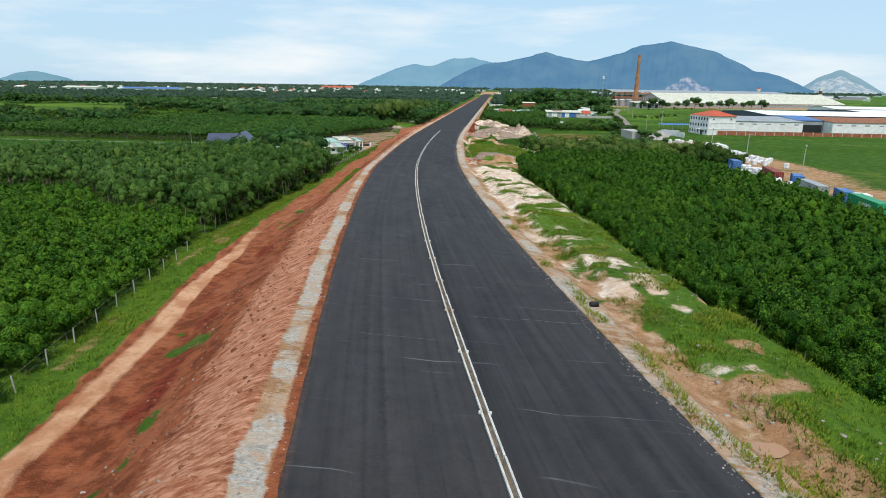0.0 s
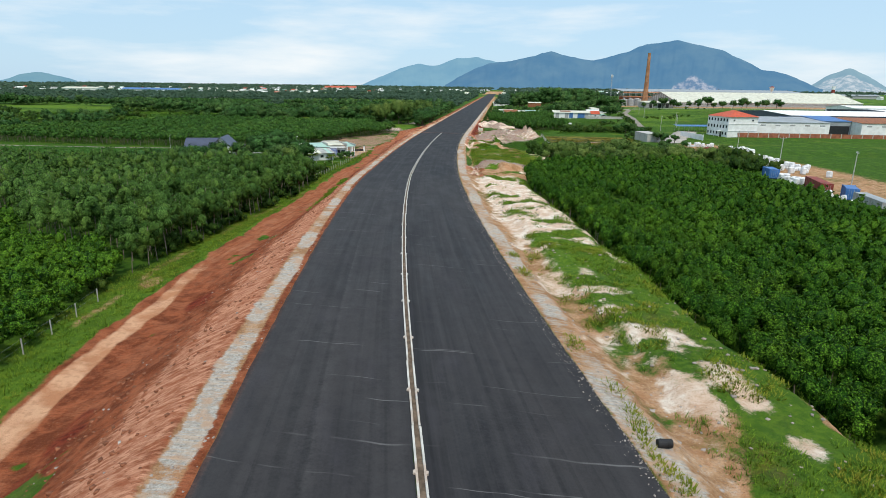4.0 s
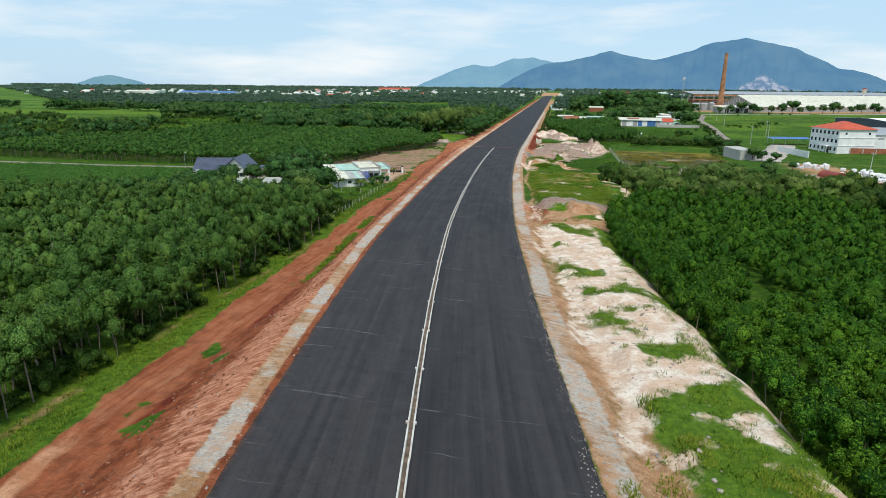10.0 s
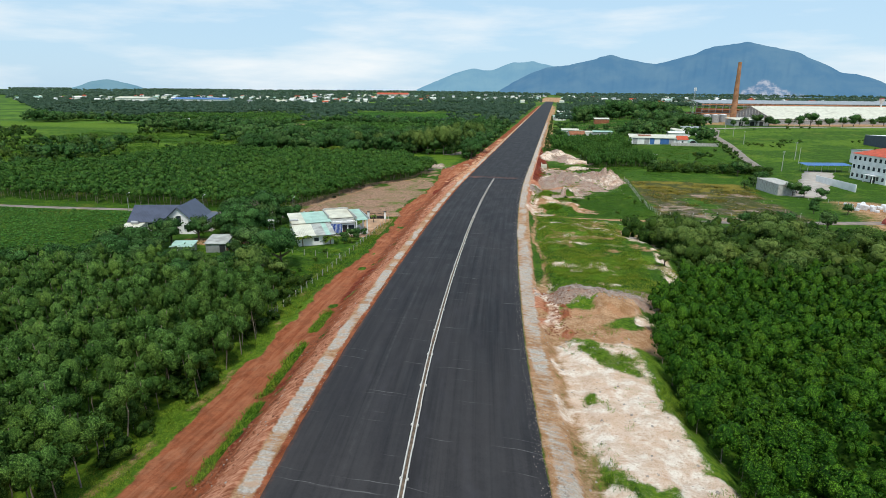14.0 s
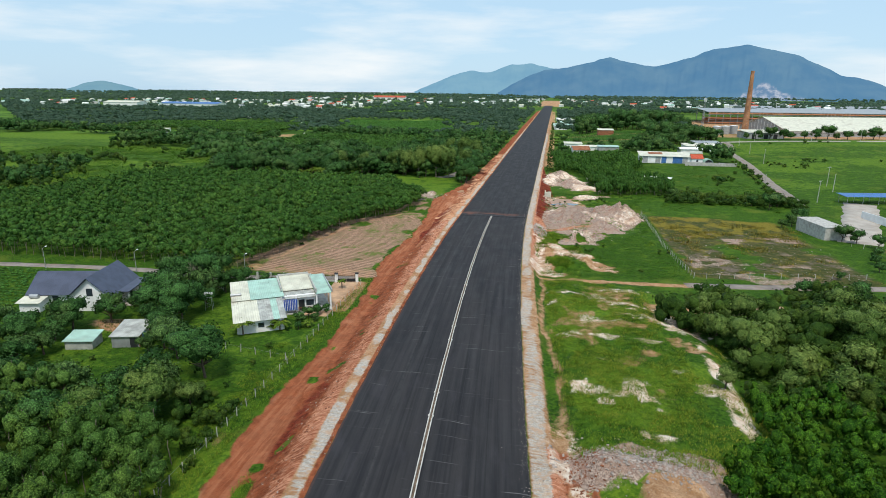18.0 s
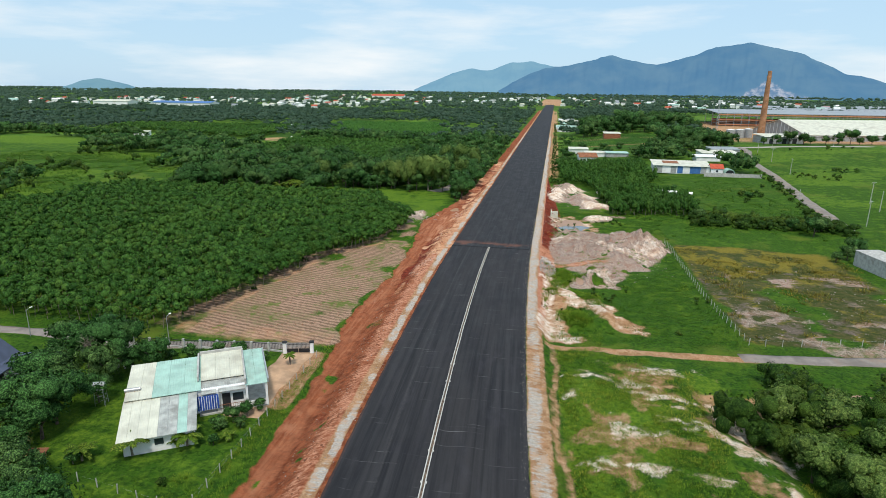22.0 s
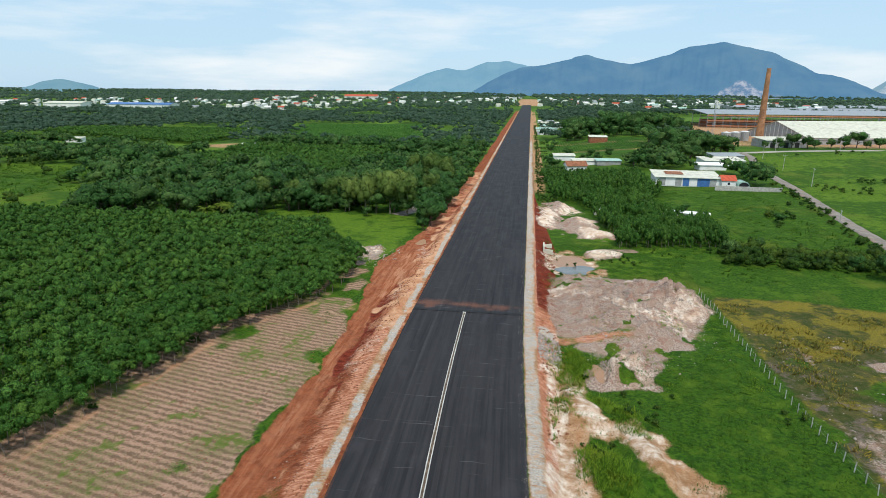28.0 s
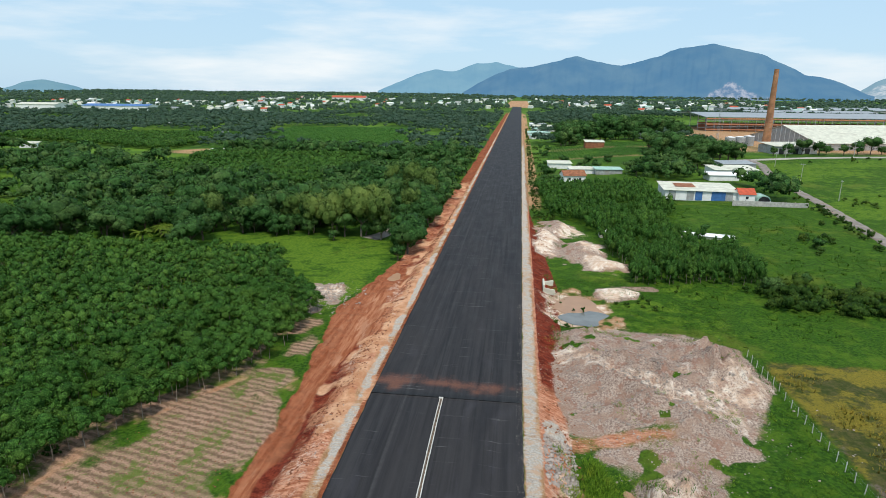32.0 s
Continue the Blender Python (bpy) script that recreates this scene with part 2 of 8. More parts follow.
    gr = k.mix(k.ramp(n3, 0.35, 0.65), (0.34, 0.31, 0.275), (0.55, 0.52, 0.475))
    gr = k.mix(k.ramp(n9, 0.5, 0.7, 0, 0.35), gr, (0.26, 0.2, 0.155))
    gr = k.mix(k.ramp(k.noise(1.0, 5, 0.65, None, (0.5, 4.5, 1)), 0.45, 0.62, 0, 0.7), gr, (0.56, 0.42, 0.31))
    gr = k.mix(k.ramp(fine, 0.5, 0.68, 0, 0.25), gr, (0.18, 0.14, 0.11))
    gr = k.mix(k.ramp(n2, 0.5, 0.64, 0, 0.85), gr, (0.5, 0.33, 0.22))
    teeth = k.noise(1.0, 4, 0.6, None, (0.4, 2.0, 1.0))
    gs = k.math("ADD", grey, k.math("MULTIPLY", k.math("SUBTRACT", k.math("ADD", k.math("MULTIPLY", teeth, 0.5), k.math("ADD", k.math("MULTIPLY", n9, 0.25), k.math("MULTIPLY", n2, 0.25))), 0.5), 1.7))
    c = k.mix(k.ramp(gs, 0.38, 0.62), c, gr)
    h = k.math("ADD", k.math("MULTIPLY", n3, 0.7), k.math("ADD", k.math("MULTIPLY", k.noise(11, 3, 0.7), 0.5), k.math("MULTIPLY", fine, 0.5)))
    k.bump(h, 1.0, 0.22)
    return k.base(c)


def asphalt_material():
    k = Nodes("asphalt", 0.8, 0.2)
    uv = k.co.outputs["UV"]
    long = k.noise(1.0, 4, 0.6, uv, (1.3, 0.035, 1))
    broad = k.noise(1.0, 4, 0.6, uv, (0.09, 0.022, 1))
    patch = k.noise(1.0, 5, 0.6, uv, (0.35, 0.12, 1))
    grain = k.noise(22, 3, 0.7)
    c = k.mix(k.ramp(long, 0.3, 0.7), (0.0135, 0.013, 0.0155), (0.036, 0.034, 0.036))
    c = k.mix(k.ramp(broad, 0.35, 0.7, 0, 0.7), c, (0.034, 0.0305, 0.031))
    lanes = k.noise(1.0, 3, 0.6, uv, (3.4, 0.012, 1))
    c = k.mix(k.ramp(lanes, 0.5, 0.68, 0, 0.4), c, (0.034, 0.031, 0.032))
    c = k.mix(k.ramp(k.noise(1.0, 3, 0.6, uv, (1.7, 0.01, 1)), 0.52, 0.66, 0, 0.45), c, (0.007, 0.007, 0.008))
    c = k.mix(k.ramp(patch, 0.5, 0.74, 0, 0.55), c, (0.052, 0.05, 0.058))
    c = k.mix(k.ramp(k.noise(1.0, 4, 0.6, uv, (0.22, 0.06, 1)), 0.5, 0.68, 0, 0.35), c, (0.01, 0.01, 0.0135))
    c = k.mix(k.ramp(k.noise(1.0, 6, 0.7, uv, (2.2, 0.16, 1)), 0.62, 0.8, 0, 0.3), c, (0.1, 0.085, 0.075))
    red, pale, seam = k.channels("wear")
    d = k.math("ADD", k.math("MULTIPLY", k.noise(0.8, 5, 0.7), 0.55), k.math("MULTIPLY", k.noise(5, 4, 0.7), 0.45))
    c = k.mix(k.ramp(k.math("ADD", red, k.math("SUBTRACT", d, 0.5)), 0.35, 0.95, 0, 0.85), c, (0.17, 0.07, 0.045))
    c = k.mix(k.ramp(k.math("ADD", pale, k.math("MULTIPLY", k.math("SUBTRACT", d, 0.5), 2.2)), 0.55, 1.0, 0, 0.8), c, (0.3, 0.25, 0.22))
    c = k.mix(k.math("MULTIPLY", seam, k.ramp(d, 0.35, 0.6, 0.05, 0.4)), c, (0.09, 0.085, 0.085))
    sep = k.t.nodes.new("ShaderNodeSeparateXYZ")
    k.link(uv, sep.inputs[0])
    for pitch, off in ((7.3, 0.0), (11.9, 3.1), (5.1, 1.3)):
        yy = k.math("ADD", sep.outputs["Y"], k.math("MULTIPLY", k.noise(1.0, 2, 0.5, uv, (0.16, 0.02, 1)), 1.6))
        ln = k.math("ABSOLUTE", k.math("SUBTRACT", k.math("FRACT", k.math("DIVIDE", k.math("ADD", yy, off), pitch)), 0.5))
        line = k.math("MULTIPLY", k.ramp(ln, 0.002, 0.009, 1, 0), k.ramp(k.noise(1.0, 3, 0.6, uv, (0.16, 0.09 + 0.01 * pitch, 1)), 0.5, 0.68, 0, 0.55))
        c = k.mix(line, c, (0.2, 0.19, 0.19))
    c = k.mix(k.ramp(grain, 0.4, 0.7, 0, 0.3), c, (0.012, 0.012, 0.013))
    k.link(k.ramp(patch, 0.3, 0.8, 0.7, 0.9), k.b.inputs["Roughness"])
    k.bump(grain, 0.35, 0.012)
    return k.base(c)


M_GROUND = ground_material()
M_ASPHALT = asphalt_material()
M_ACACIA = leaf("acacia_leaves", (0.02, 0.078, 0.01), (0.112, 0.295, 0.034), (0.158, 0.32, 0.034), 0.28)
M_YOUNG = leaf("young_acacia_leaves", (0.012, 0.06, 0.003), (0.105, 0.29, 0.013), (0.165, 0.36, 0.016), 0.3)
M_TALL = leaf("tall_acacia_leaves", (0.024, 0.07, 0.009), (0.122, 0.28, 0.037), (0.17, 0.32, 0.037), 0.24, gap_shade=0.65)
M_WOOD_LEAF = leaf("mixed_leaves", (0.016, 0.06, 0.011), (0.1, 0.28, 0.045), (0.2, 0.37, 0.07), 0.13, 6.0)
# Far leaves paler and bluer: distance haze put into their colour
M_FAR_LEAF = leaf("haze_paled_leaves", (0.032, 0.074, 0.04), (0.088, 0.17, 0.082), (0.125, 0.21, 0.085), 0.05, 2.0, 0.5)
M_PALM = leaf("palm_fronds", (0.06, 0.13, 0.01), (0.22, 0.33, 0.03), (0.27, 0.34, 0.03))
M_GRASS = leaf("grass_blades", (0.085, 0.19, 0.012), (0.21, 0.375, 0.022), (0.33, 0.42, 0.028), 0.3, 13.0, 0.15)
M_THIN = leaf("yellow_green_blades", (0.14, 0.2, 0.016), (0.27, 0.36, 0.026), (0.4, 0.4, 0.04), 0.4, 13.0, 0.1)
M_MEADOW = leaf("meadow_blades", (0.032, 0.1, 0.007), (0.07, 0.195, 0.012), (0.115, 0.21, 0.014), 0.3, 13.0, 0.2)
M_CROP = leaf("crop_leaves", (0.026, 0.1, 0.014), (0.1, 0.285, 0.034), (0.125, 0.29, 0.034), 0.12, 5.0, 0.35)
M_DRY = leaf("dry_weed_blades", (0.1, 0.12, 0.018), (0.24, 0.22, 0.03), (0.4, 0.31, 0.03), 0.2, 6.5, 0.0)
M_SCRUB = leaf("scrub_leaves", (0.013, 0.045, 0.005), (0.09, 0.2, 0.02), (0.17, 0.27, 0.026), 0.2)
M_BARK = plain("grey_bark", (0.24, 0.2, 0.16), 0.9, 0.2, 3)
M_BARK_DARK = plain("brown_bark", (0.12, 0.09, 0.07), 0.9, 0.2, 3)
M_CONC = plain("weathered_concrete", (0.46, 0.45, 0.42), 0.85, 0.12, 1.2, dirt=(0.22, 0.19, 0.16))
M_CURB = plain("pale_concrete_kerb", (0.54, 0.52, 0.48), 0.85, 0.1, 1.0, dirt=(0.36, 0.22, 0.14), dirt_amount=0.6)
M_SLOT = plain("damp_soil_and_rusty_steel", (0.17, 0.125, 0.09), 0.9, 0.25, 2.0, dirt=(0.05, 0.045, 0.04))
M_WHITE = plain("white_painted_wall", (0.8, 0.8, 0.79), 0.75, 0.05, 0.5, dirt=(0.5, 0.46, 0.41), dirt_amount=0.35)
M_CREAM = plain("cream_sheet_roof", (0.62, 0.61, 0.5), 0.55, 0.08, 0.4, dirt=(0.3, 0.26, 0.2), dirt_amount=0.55)
M_MINT = plain("mint_green_sheet_roof", (0.36, 0.54, 0.46), 0.5, 0.09, 0.6, dirt=(0.26, 0.3, 0.25), dirt_amount=0.5)
M_OLDROOF = plain("stained_grey_sheet_roof", (0.42, 0.43, 0.4), 0.6, 0.15, 0.8, dirt=(0.18, 0.17, 0.15), dirt_amount=0.7)
M_BLUEROOF = plain("slate_blue_sheet_roof", (0.066, 0.078, 0.12), 0.45, 0.1, 0.6)
M_REDROOF = plain("orange_red_tile_roof", (0.52, 0.09, 0.04), 0.6, 0.12, 0.9)
M_GREYROOF = plain("grey_sheet_roof", (0.3, 0.32, 0.34), 0.45, 0.1, 0.25, dirt=(0.2, 0.19, 0.18))
M_BRICK = plain("chimney_brick", (0.42, 0.2, 0.1), 0.85, 0.16, 0.35, dirt=(0.16, 0.08, 0.05))
M_REDBRICK = plain("red_brick_wall", (0.34, 0.12, 0.065), 0.85, 0.15, 0.8)
M_STEEL = plain("galvanised_steel", (0.42, 0.43, 0.44), 0.45, 0.1, 1.0, metal=0.5)
# Near-black for doors, and for inside shade painted on closed fronts
M_DARK = plain("dark_doors_and_opening_shade", (0.025, 0.027, 0.03), 0.6, 0.15, 1.0)
M_BLUE = plain("blue_tarpaulin", (0.03, 0.1, 0.45), 0.55, 0.15, 1.5)
M_BLUEPAINT = plain("blue_painted_sheet", (0.06, 0.17, 0.42), 0.5, 0.12, 0.8, dirt=(0.1, 0.12, 0.2))
M_GREENPAINT = plain("green_painted_sheet", (0.02, 0.28, 0.12), 0.5, 0.1, 0.8)
M_REDPAINT = plain("rusty_red_painted_sheet", (0.26, 0.05, 0.035), 0.6, 0.16, 0.8)
M_GREYPAINT = plain("grey_painted_sheet", (0.36, 0.37, 0.37), 0.55, 0.1, 0.8, dirt=(0.25, 0.16, 0.1))
M_RUST = plain("rusty_sheet", (0.3, 0.12, 0.06), 0.8, 0.2, 0.9)
M_GLASS = plain("dark_window_glass", (0.03, 0.04, 0.05), 0.12, 0.1, 1.0, spec=0.6, bump=0.0)
M_STONE = plain("broken_stone", (0.4, 0.34, 0.3), 0.95, 0.16, 1.4, dirt=(0.3, 0.2, 0.14))
M_CLOD = plain("red_earth_clod", (0.27, 0.1, 0.05), 0.95, 0.2, 2.0)
M_ORANGE = plain("orange_earth_and_primer", (0.5, 0.22, 0.12), 0.9, 0.15, 0.15)
M_EARTH = plain("bare_tan_earth", (0.5, 0.32, 0.2), 0.95, 0.14, 0.5, dirt=(0.4, 0.22, 0.12))
M_LANE = plain("worn_concrete_lane", (0.25, 0.215, 0.19), 0.9, 0.14, 0.4, dirt=(0.3, 0.19, 0.12), dirt_amount=0.7)
M_YARD = plain("pale_yard_paving", (0.4, 0.36, 0.32), 0.9, 0.1, 0.3, dirt=(0.4, 0.32, 0.26))
M_WATER_MUD = plain("muddy_water", (0.36, 0.2, 0.11), 0.4, 0.05, 0.3, spec=0.5, bump=0.02)
M_WATER = plain("grey_pond_water", (0.16, 0.16, 0.15), 0.08, 0.08, 0.3, spec=0.5, bump=0.02)
M_PLASTIC = plain("white_plastic_sacks", (0.75, 0.75, 0.76), 0.6, 0.1, 1.5, dirt=(0.45, 0.43, 0.42))
M_BLACK = plain("black_rubber", (0.02, 0.02, 0.022), 0.7, 0.2, 2.0)


# ---- mesh helpers ----
def smooth(a, b, x):
    t = np.clip((np.asarray(x, float) - a) / (b - a), 0, 1)
    return t * t * (3 - 2 * t)


_tab = np.random.RandomState(7).rand(256, 256)


def vnoise(x, y, scale, octaves=3):
    """Value noise on the plan, 0 to 1."""
    total, amp, norm = 0.0, 1.0, 0.0
    for o in range(octaves):
        px, py = np.asarray(x) / scale + 17.3 * o, np.asarray(y) / scale + 41.7 * o
        ix, iy = np.floor(px).astype(int), np.floor(py).astype(int)
        fx, fy = px - ix, py - iy
        fx, fy = fx * fx * (3 - 2 * fx), fy * fy * (3 - 2 * fy)
        a, b = _tab[ix % 256, iy % 256], _tab[(ix + 1) % 256, iy % 256]
        c, d = _tab[ix % 256, (iy + 1) % 256], _tab[(ix + 1) % 256, (iy + 1) % 256]
        total = total + amp * ((a * (1 - fx) + b * fx) * (1 - fy) + (c * (1 - fx) + d * fx) * fy)
        norm += amp
        amp, scale = amp * 0.5, scale * 0.5
    return total / norm


def raw_mesh(name, verts, faces, mat, normals=None):
    """A mesh from numpy arrays: all faces with the same number of corners."""
    me = bpy.data.meshes.new(name)
    n, k = faces.shape
    me.vertices.add(len(verts))
    me.vertices.foreach_set("co", np.ascontiguousarray(verts, dtype=np.float32).ravel())
    me.loops.add(n * k)
    me.loops.foreach_set("vertex_index", np.ascontiguousarray(faces, dtype=np.int32).ravel())
    me.polygons.add(n)
    me.polygons.foreach_set("loop_start", np.arange(0, n * k, k, dtype=np.int32))
    me.materials.append(mat)
    me.update(calc_edges=True)
    if normals is not None:
        me.polygons.foreach_set("use_smooth", np.ones(n, bool))
        a = me.attributes.new("custom_normal", "FLOAT_VECTOR", "POINT")
        a.data.foreach_set("vector", np.ascontiguousarray(normals, dtype=np.float32).ravel())
    return me


def part(name, bm, mat, parent=None, label=""):
    """Links a bmesh as one mesh object, under a thing or a part."""
    me = bpy.data.meshes.new(name)
    bm.to_mesh(me)
    bm.free()
    me.materials.append(mat)
    return attach(name, me, parent, label)


def attach(name, me, parent=None, label=""):
    ob = new(name, me)
    if parent is not None:
        ob.parent = parent
    if label:
        tagged(ob, label)
    return ob


def thing(name, x, y, z, rz=0.0, label="", category="", group="", kind=""):
    ob = new(name)
    ob.matrix_basis = pose(x, y, z, 0, 0, rz)
    return tagged(ob, label, category, group, kind)


def box(x0, x1, y0, y1, z0, z1, bevel=0.0, bm=None):
    bm = bm or bmesh.new()
    r = bmesh.ops.create_cube(bm, size=1.0, matrix=Matrix.Translation(((x0 + x1) / 2, (y0 + y1) / 2, (z0 + z1) / 2)) @ Matrix.Diagonal((x1 - x0, y1 - y0, z1 - z0, 1)))
    if bevel:
        es = {e for v in r["verts"] for e in v.link_edges}
        bmesh.ops.bevel(bm, geom=list(es), offset=bevel, segments=1, affect="EDGES")
    return bm


def tube(p, q, r0, r1=None, n=8, bm=None):
    bm = bm or bmesh.new()
    p, q = Vector(p), Vector(q)
    m = Matrix.Translation((p + q) / 2) @ (q - p).to_track_quat("Z", "Y").to_matrix().to_4x4()
    bmesh.ops.create_cone(bm, cap_ends=True, segments=n, radius1=r0, radius2=r0 if r1 is None else r1, depth=(q - p).length, matrix=m)
    return bm


def prism(profile, a, b, axis="y", bm=None):
    """A closed profile, of (across, z) points, drawn out from a to b along an axis."""
    bm = bm or bmesh.new()
    ring = lambda t: [bm.verts.new((p[0], t, p[1]) if axis == "y" else (t, p[0], p[1])) for p in profile]
    r0, r1 = ring(a), ring(b)
    n = len(profile)
    for i in range(n):
        bm.faces.new((r0[i], r0[(i + 1) % n], r1[(i + 1) % n], r1[i]))
    bm.faces.new(r0[::-1])
    bm.faces.new(r1)
    bmesh.ops.recalc_face_normals(bm, faces=bm.faces)
    return bm


# ---- plan: the road's line and the lie of the land ----
def xc(y):
    """The road's centre line: a long right-hand bend that runs out into a straight."""
    return 0.00036 * np.minimum(0, y) ** 2 + np.interp(y, [-340, -250, -200, -160, -143, -106, -80, -40, 0, 40], [-0.35, -0.35, -0.25, -0.15, 0.05, 0.5, 0.55, 0.45, 0.25, 0.2])


def zr(y):
    d = -np.asarray(y, float) - 50
    return 0.0236 * 0.5 * (d + np.sqrt(d * d + 900))


LEFT_EDGE, RIGHT_EDGE = -10.35, 11.5


def zs(u, y):
    """The road's surface: banked through the bend, its outer side the higher."""
    return zr(y) + 0.037 * (1 - smooth(-185, -135, y)) * (12 - np.clip(u, -13, 14))


def ip(y, *pairs):
    return np.interp(y, [p[0] for p in pairs], [p[1] for p in pairs])


def nat(x, y):
    """The natural ground."""
    x, y = np.asarray(x, float), np.asarray(y, float)
    left = ip(y, (-340, -0.3), (-220, -0.3), (-170, -1.8), (-60, -1.9), (0, -2.0), (700, -1.5))
    right = ip(y, (-340, 0.3), (-200, 0.3), (-150, -0.2), (-60, -1.6), (0, -2.6), (80, -2.6), (700, -1.6))
    right = right + 0.012 * np.clip(x - 30, 0, 160) * smooth(-160, -20, y) + 0.012 * np.clip(y, 0, 380) * smooth(25, 95, x)
    w = smooth(-12, 12, x - xc(y))
    far = smooth(900, 2500, np.hypot(x, y))
    z = left * (1 - w) + right * w
    return z * (1 - far) + (vnoise(x, y, 60, 2) - 0.5) * 0.8 * smooth(40, 120, np.abs(x - xc(y)))


def foot_l(y):
    return ip(y, (-340, -25.5), (-225, -23), (-196, -20.5), (-165, -18.6), (-110, -18), (-84, -17.8), (-55, -18.6), (-20, -18), (0, -17.5), (60, -16), (150, -13.6), (400, -12.6))


def track_l(y):
    return ip(y, (-340, -30.4), (-250, -30.2), (-225, -28.6), (-190, -26.3), (-155, -24.4), (-122, -23.6), (-98, -21.6), (-68, -21.8), (-56, -23.6), (-20, -22), (0, -22.5), (37, -27), (78, -21), (145, -19), (250, -18.5), (900, -18))


def trees_l(y):
    return ip(y, (-340, -36), (-240, -35), (-215, -33), (-195, -31.5), (-165, -27.5), (-120, -28.5))


def berm_z(y):
    return ip(y, (-340, 5.6), (-262, 4.6), (-220, 3.9), (-190, 3.0), (-160, 2.3), (-119, 1.6), (-100, 0.9), (-72, 0.0), (-64, -0.6), (-59, -1.5), (-52, -1.8), (-45, -2.4))


def berm_r(y):
    return ip(y, (-340, 26.5), (-262, 25.2), (-200, 26), (-165, 25), (-150, 27), (-135, 30), (-122, 38.5), (-95, 41.5), (-80, 33), (-62, 36), (-52, 30))


def bump_at(x, y, cx, cy, rx, ry, h, turn=0.0):
    c, s = math.cos(turn), math.sin(turn)
    dx, dy = x - cx, y - cy
    a, b = (dx * c + dy * s) / rx, (-dx * s + dy * c) / ry
    return h * (1 - smooth(0.15, 1.0, np.sqrt(a * a + b * b)))


def height(x, y):
    x, y = np.asarray(x, float), np.asarray(y, float)
    u = x - xc(y)
    z = nat(x, y)
    r = zs(u, y) - 0.06
    # left: shoulder, slope, track
    ft = foot_l(y) + (vnoise(x, y, 9) - 0.5) * 1.5
    top = -12.8
    tr = np.clip((top - u) / (top - ft), 0, 1)
    prof = r + (nat(x, y) + 0.2 - r) * (0.75 * tr + 0.25 * smooth(0, 1, tr))
    rill = (vnoise(x * 0.3 + y * 0.12, y, 2.2, 3) - 0.5) * 1.0 * np.sin(np.pi * np.clip(tr, 0, 1))
    left = np.where(u > top, r - 0.03 * (LEFT_EDGE - u), np.where(u > ft, prof + rill, z + (vnoise(x, y, 2.0, 2) - 0.5) * 0.35 * smooth(-34, -28, u) * (u > track_l(y))))
    left = left + 0.4 * (1 - smooth(0.2, 1.1, np.abs(u - track_l(y) + 0.3))) * smooth(-160, -140, y) * (1 - smooth(20, 60, y)) * vnoise(x, y, 3)
    works = smooth(-30, -5, y) * (1 - smooth(110, 160, y))
    left = left + works * ((vnoise(x, y, 5.5, 4) - 0.42) * 2.6 * (1 - smooth(1.6, 3.4, np.abs(u + 15.4))) + (vnoise(x * 0.4, y, 2.0, 2) - 0.5) * 0.7 * (1 - smooth(1.2, 2.6, np.abs(u + 14.2))))
    # shallow ruts of the dirt track
    c = (ft + track_l(y)) / 2
    left = left - 0.25 * (1 - smooth(1.2, 3.0, np.abs(u - c))) * (1 - smooth(160, 220, y))
    # right: shoulder, gully, berm, fall to the fields
    br, bz = berm_r(y), berm_z(y)
    gully = -0.7 * (1 - smooth(0.6, 2.2, np.abs(u - 16.0 - (vnoise(y, y, 14) - 0.5) * 2))) * (1 - smooth(-80, -60, y))
    lump = (vnoise(x, y, 5, 3) - 0.5) * 0.9 * smooth(15, 19, u) + (vnoise(x, y, 1.7, 2) - 0.5) * 0.42 * smooth(13, 15, u)
    bw = br + (vnoise(x, y, 8) - 0.5) * 2.5
    t2 = smooth(0, 1, (u - bw + 0.8) / 5.2)
    shelf = (r - 0.1 * (u - RIGHT_EDGE)) * (1 - smooth(13.8, 16.5, u)) + bz * smooth(13.8, 16.5, u)
    south = (shelf + gully + lump) * (1 - t2) + np.minimum(z, bz) * t2
    fr = ip(y, (-60, 15.5), (-30, 16.5), (0, 18.5), (60, 19.5), (110, 17), (160, 14.5), (400, 14))
    t3 = np.clip((u - 13.4) / (fr - 13.4), 0, 1)
    north = (r - 0.05 * (u - RIGHT_EDGE)) * (1 - t3) + z * t3 + (vnoise(x * 0.3, y, 2.4, 3) - 0.5) * 1.5 * np.sin(np.pi * t3)
    w = smooth(-62, -46, y)
    right = south * (1 - w) + north * w
    z = np.where(u < 0, left, right)
    z = np.where((u > LEFT_EDGE - 0.1) & (u < RIGHT_EDGE + 0.1), r - 0.03, z)
    # heaps
    xo, yo = x, y
    rough = 0.5 * vnoise(x, y, 3.0, 3) + 0.5 * (1 - np.abs(2 * vnoise(x + 31, y, 4.5, 3) - 1))
    x, y = x + (vnoise(x, y, 8, 2) - 0.5) * 7, y + (vnoise(x + 57, y, 8, 2) - 0.5) * 7
    heap = np.maximum.reduce([bump_at(x, y, 31, 12, 17, 24, 3.0), bump_at(x, y, 41, 18, 10, 17, 3.6, 0.5), bump_at(x, y, 29.5, -16, 6.5, 7, 2.4), bump_at(x, y, 24, 25, 9, 9, 2.4)])
    crag = 1.5 * np.abs(2 * vnoise(x + 7, y + 3, 3.2, 4) - 1)
    z = z + heap * (0.35 + 0.8 * rough + 0.75 * crag) * smooth(16, 21, u)
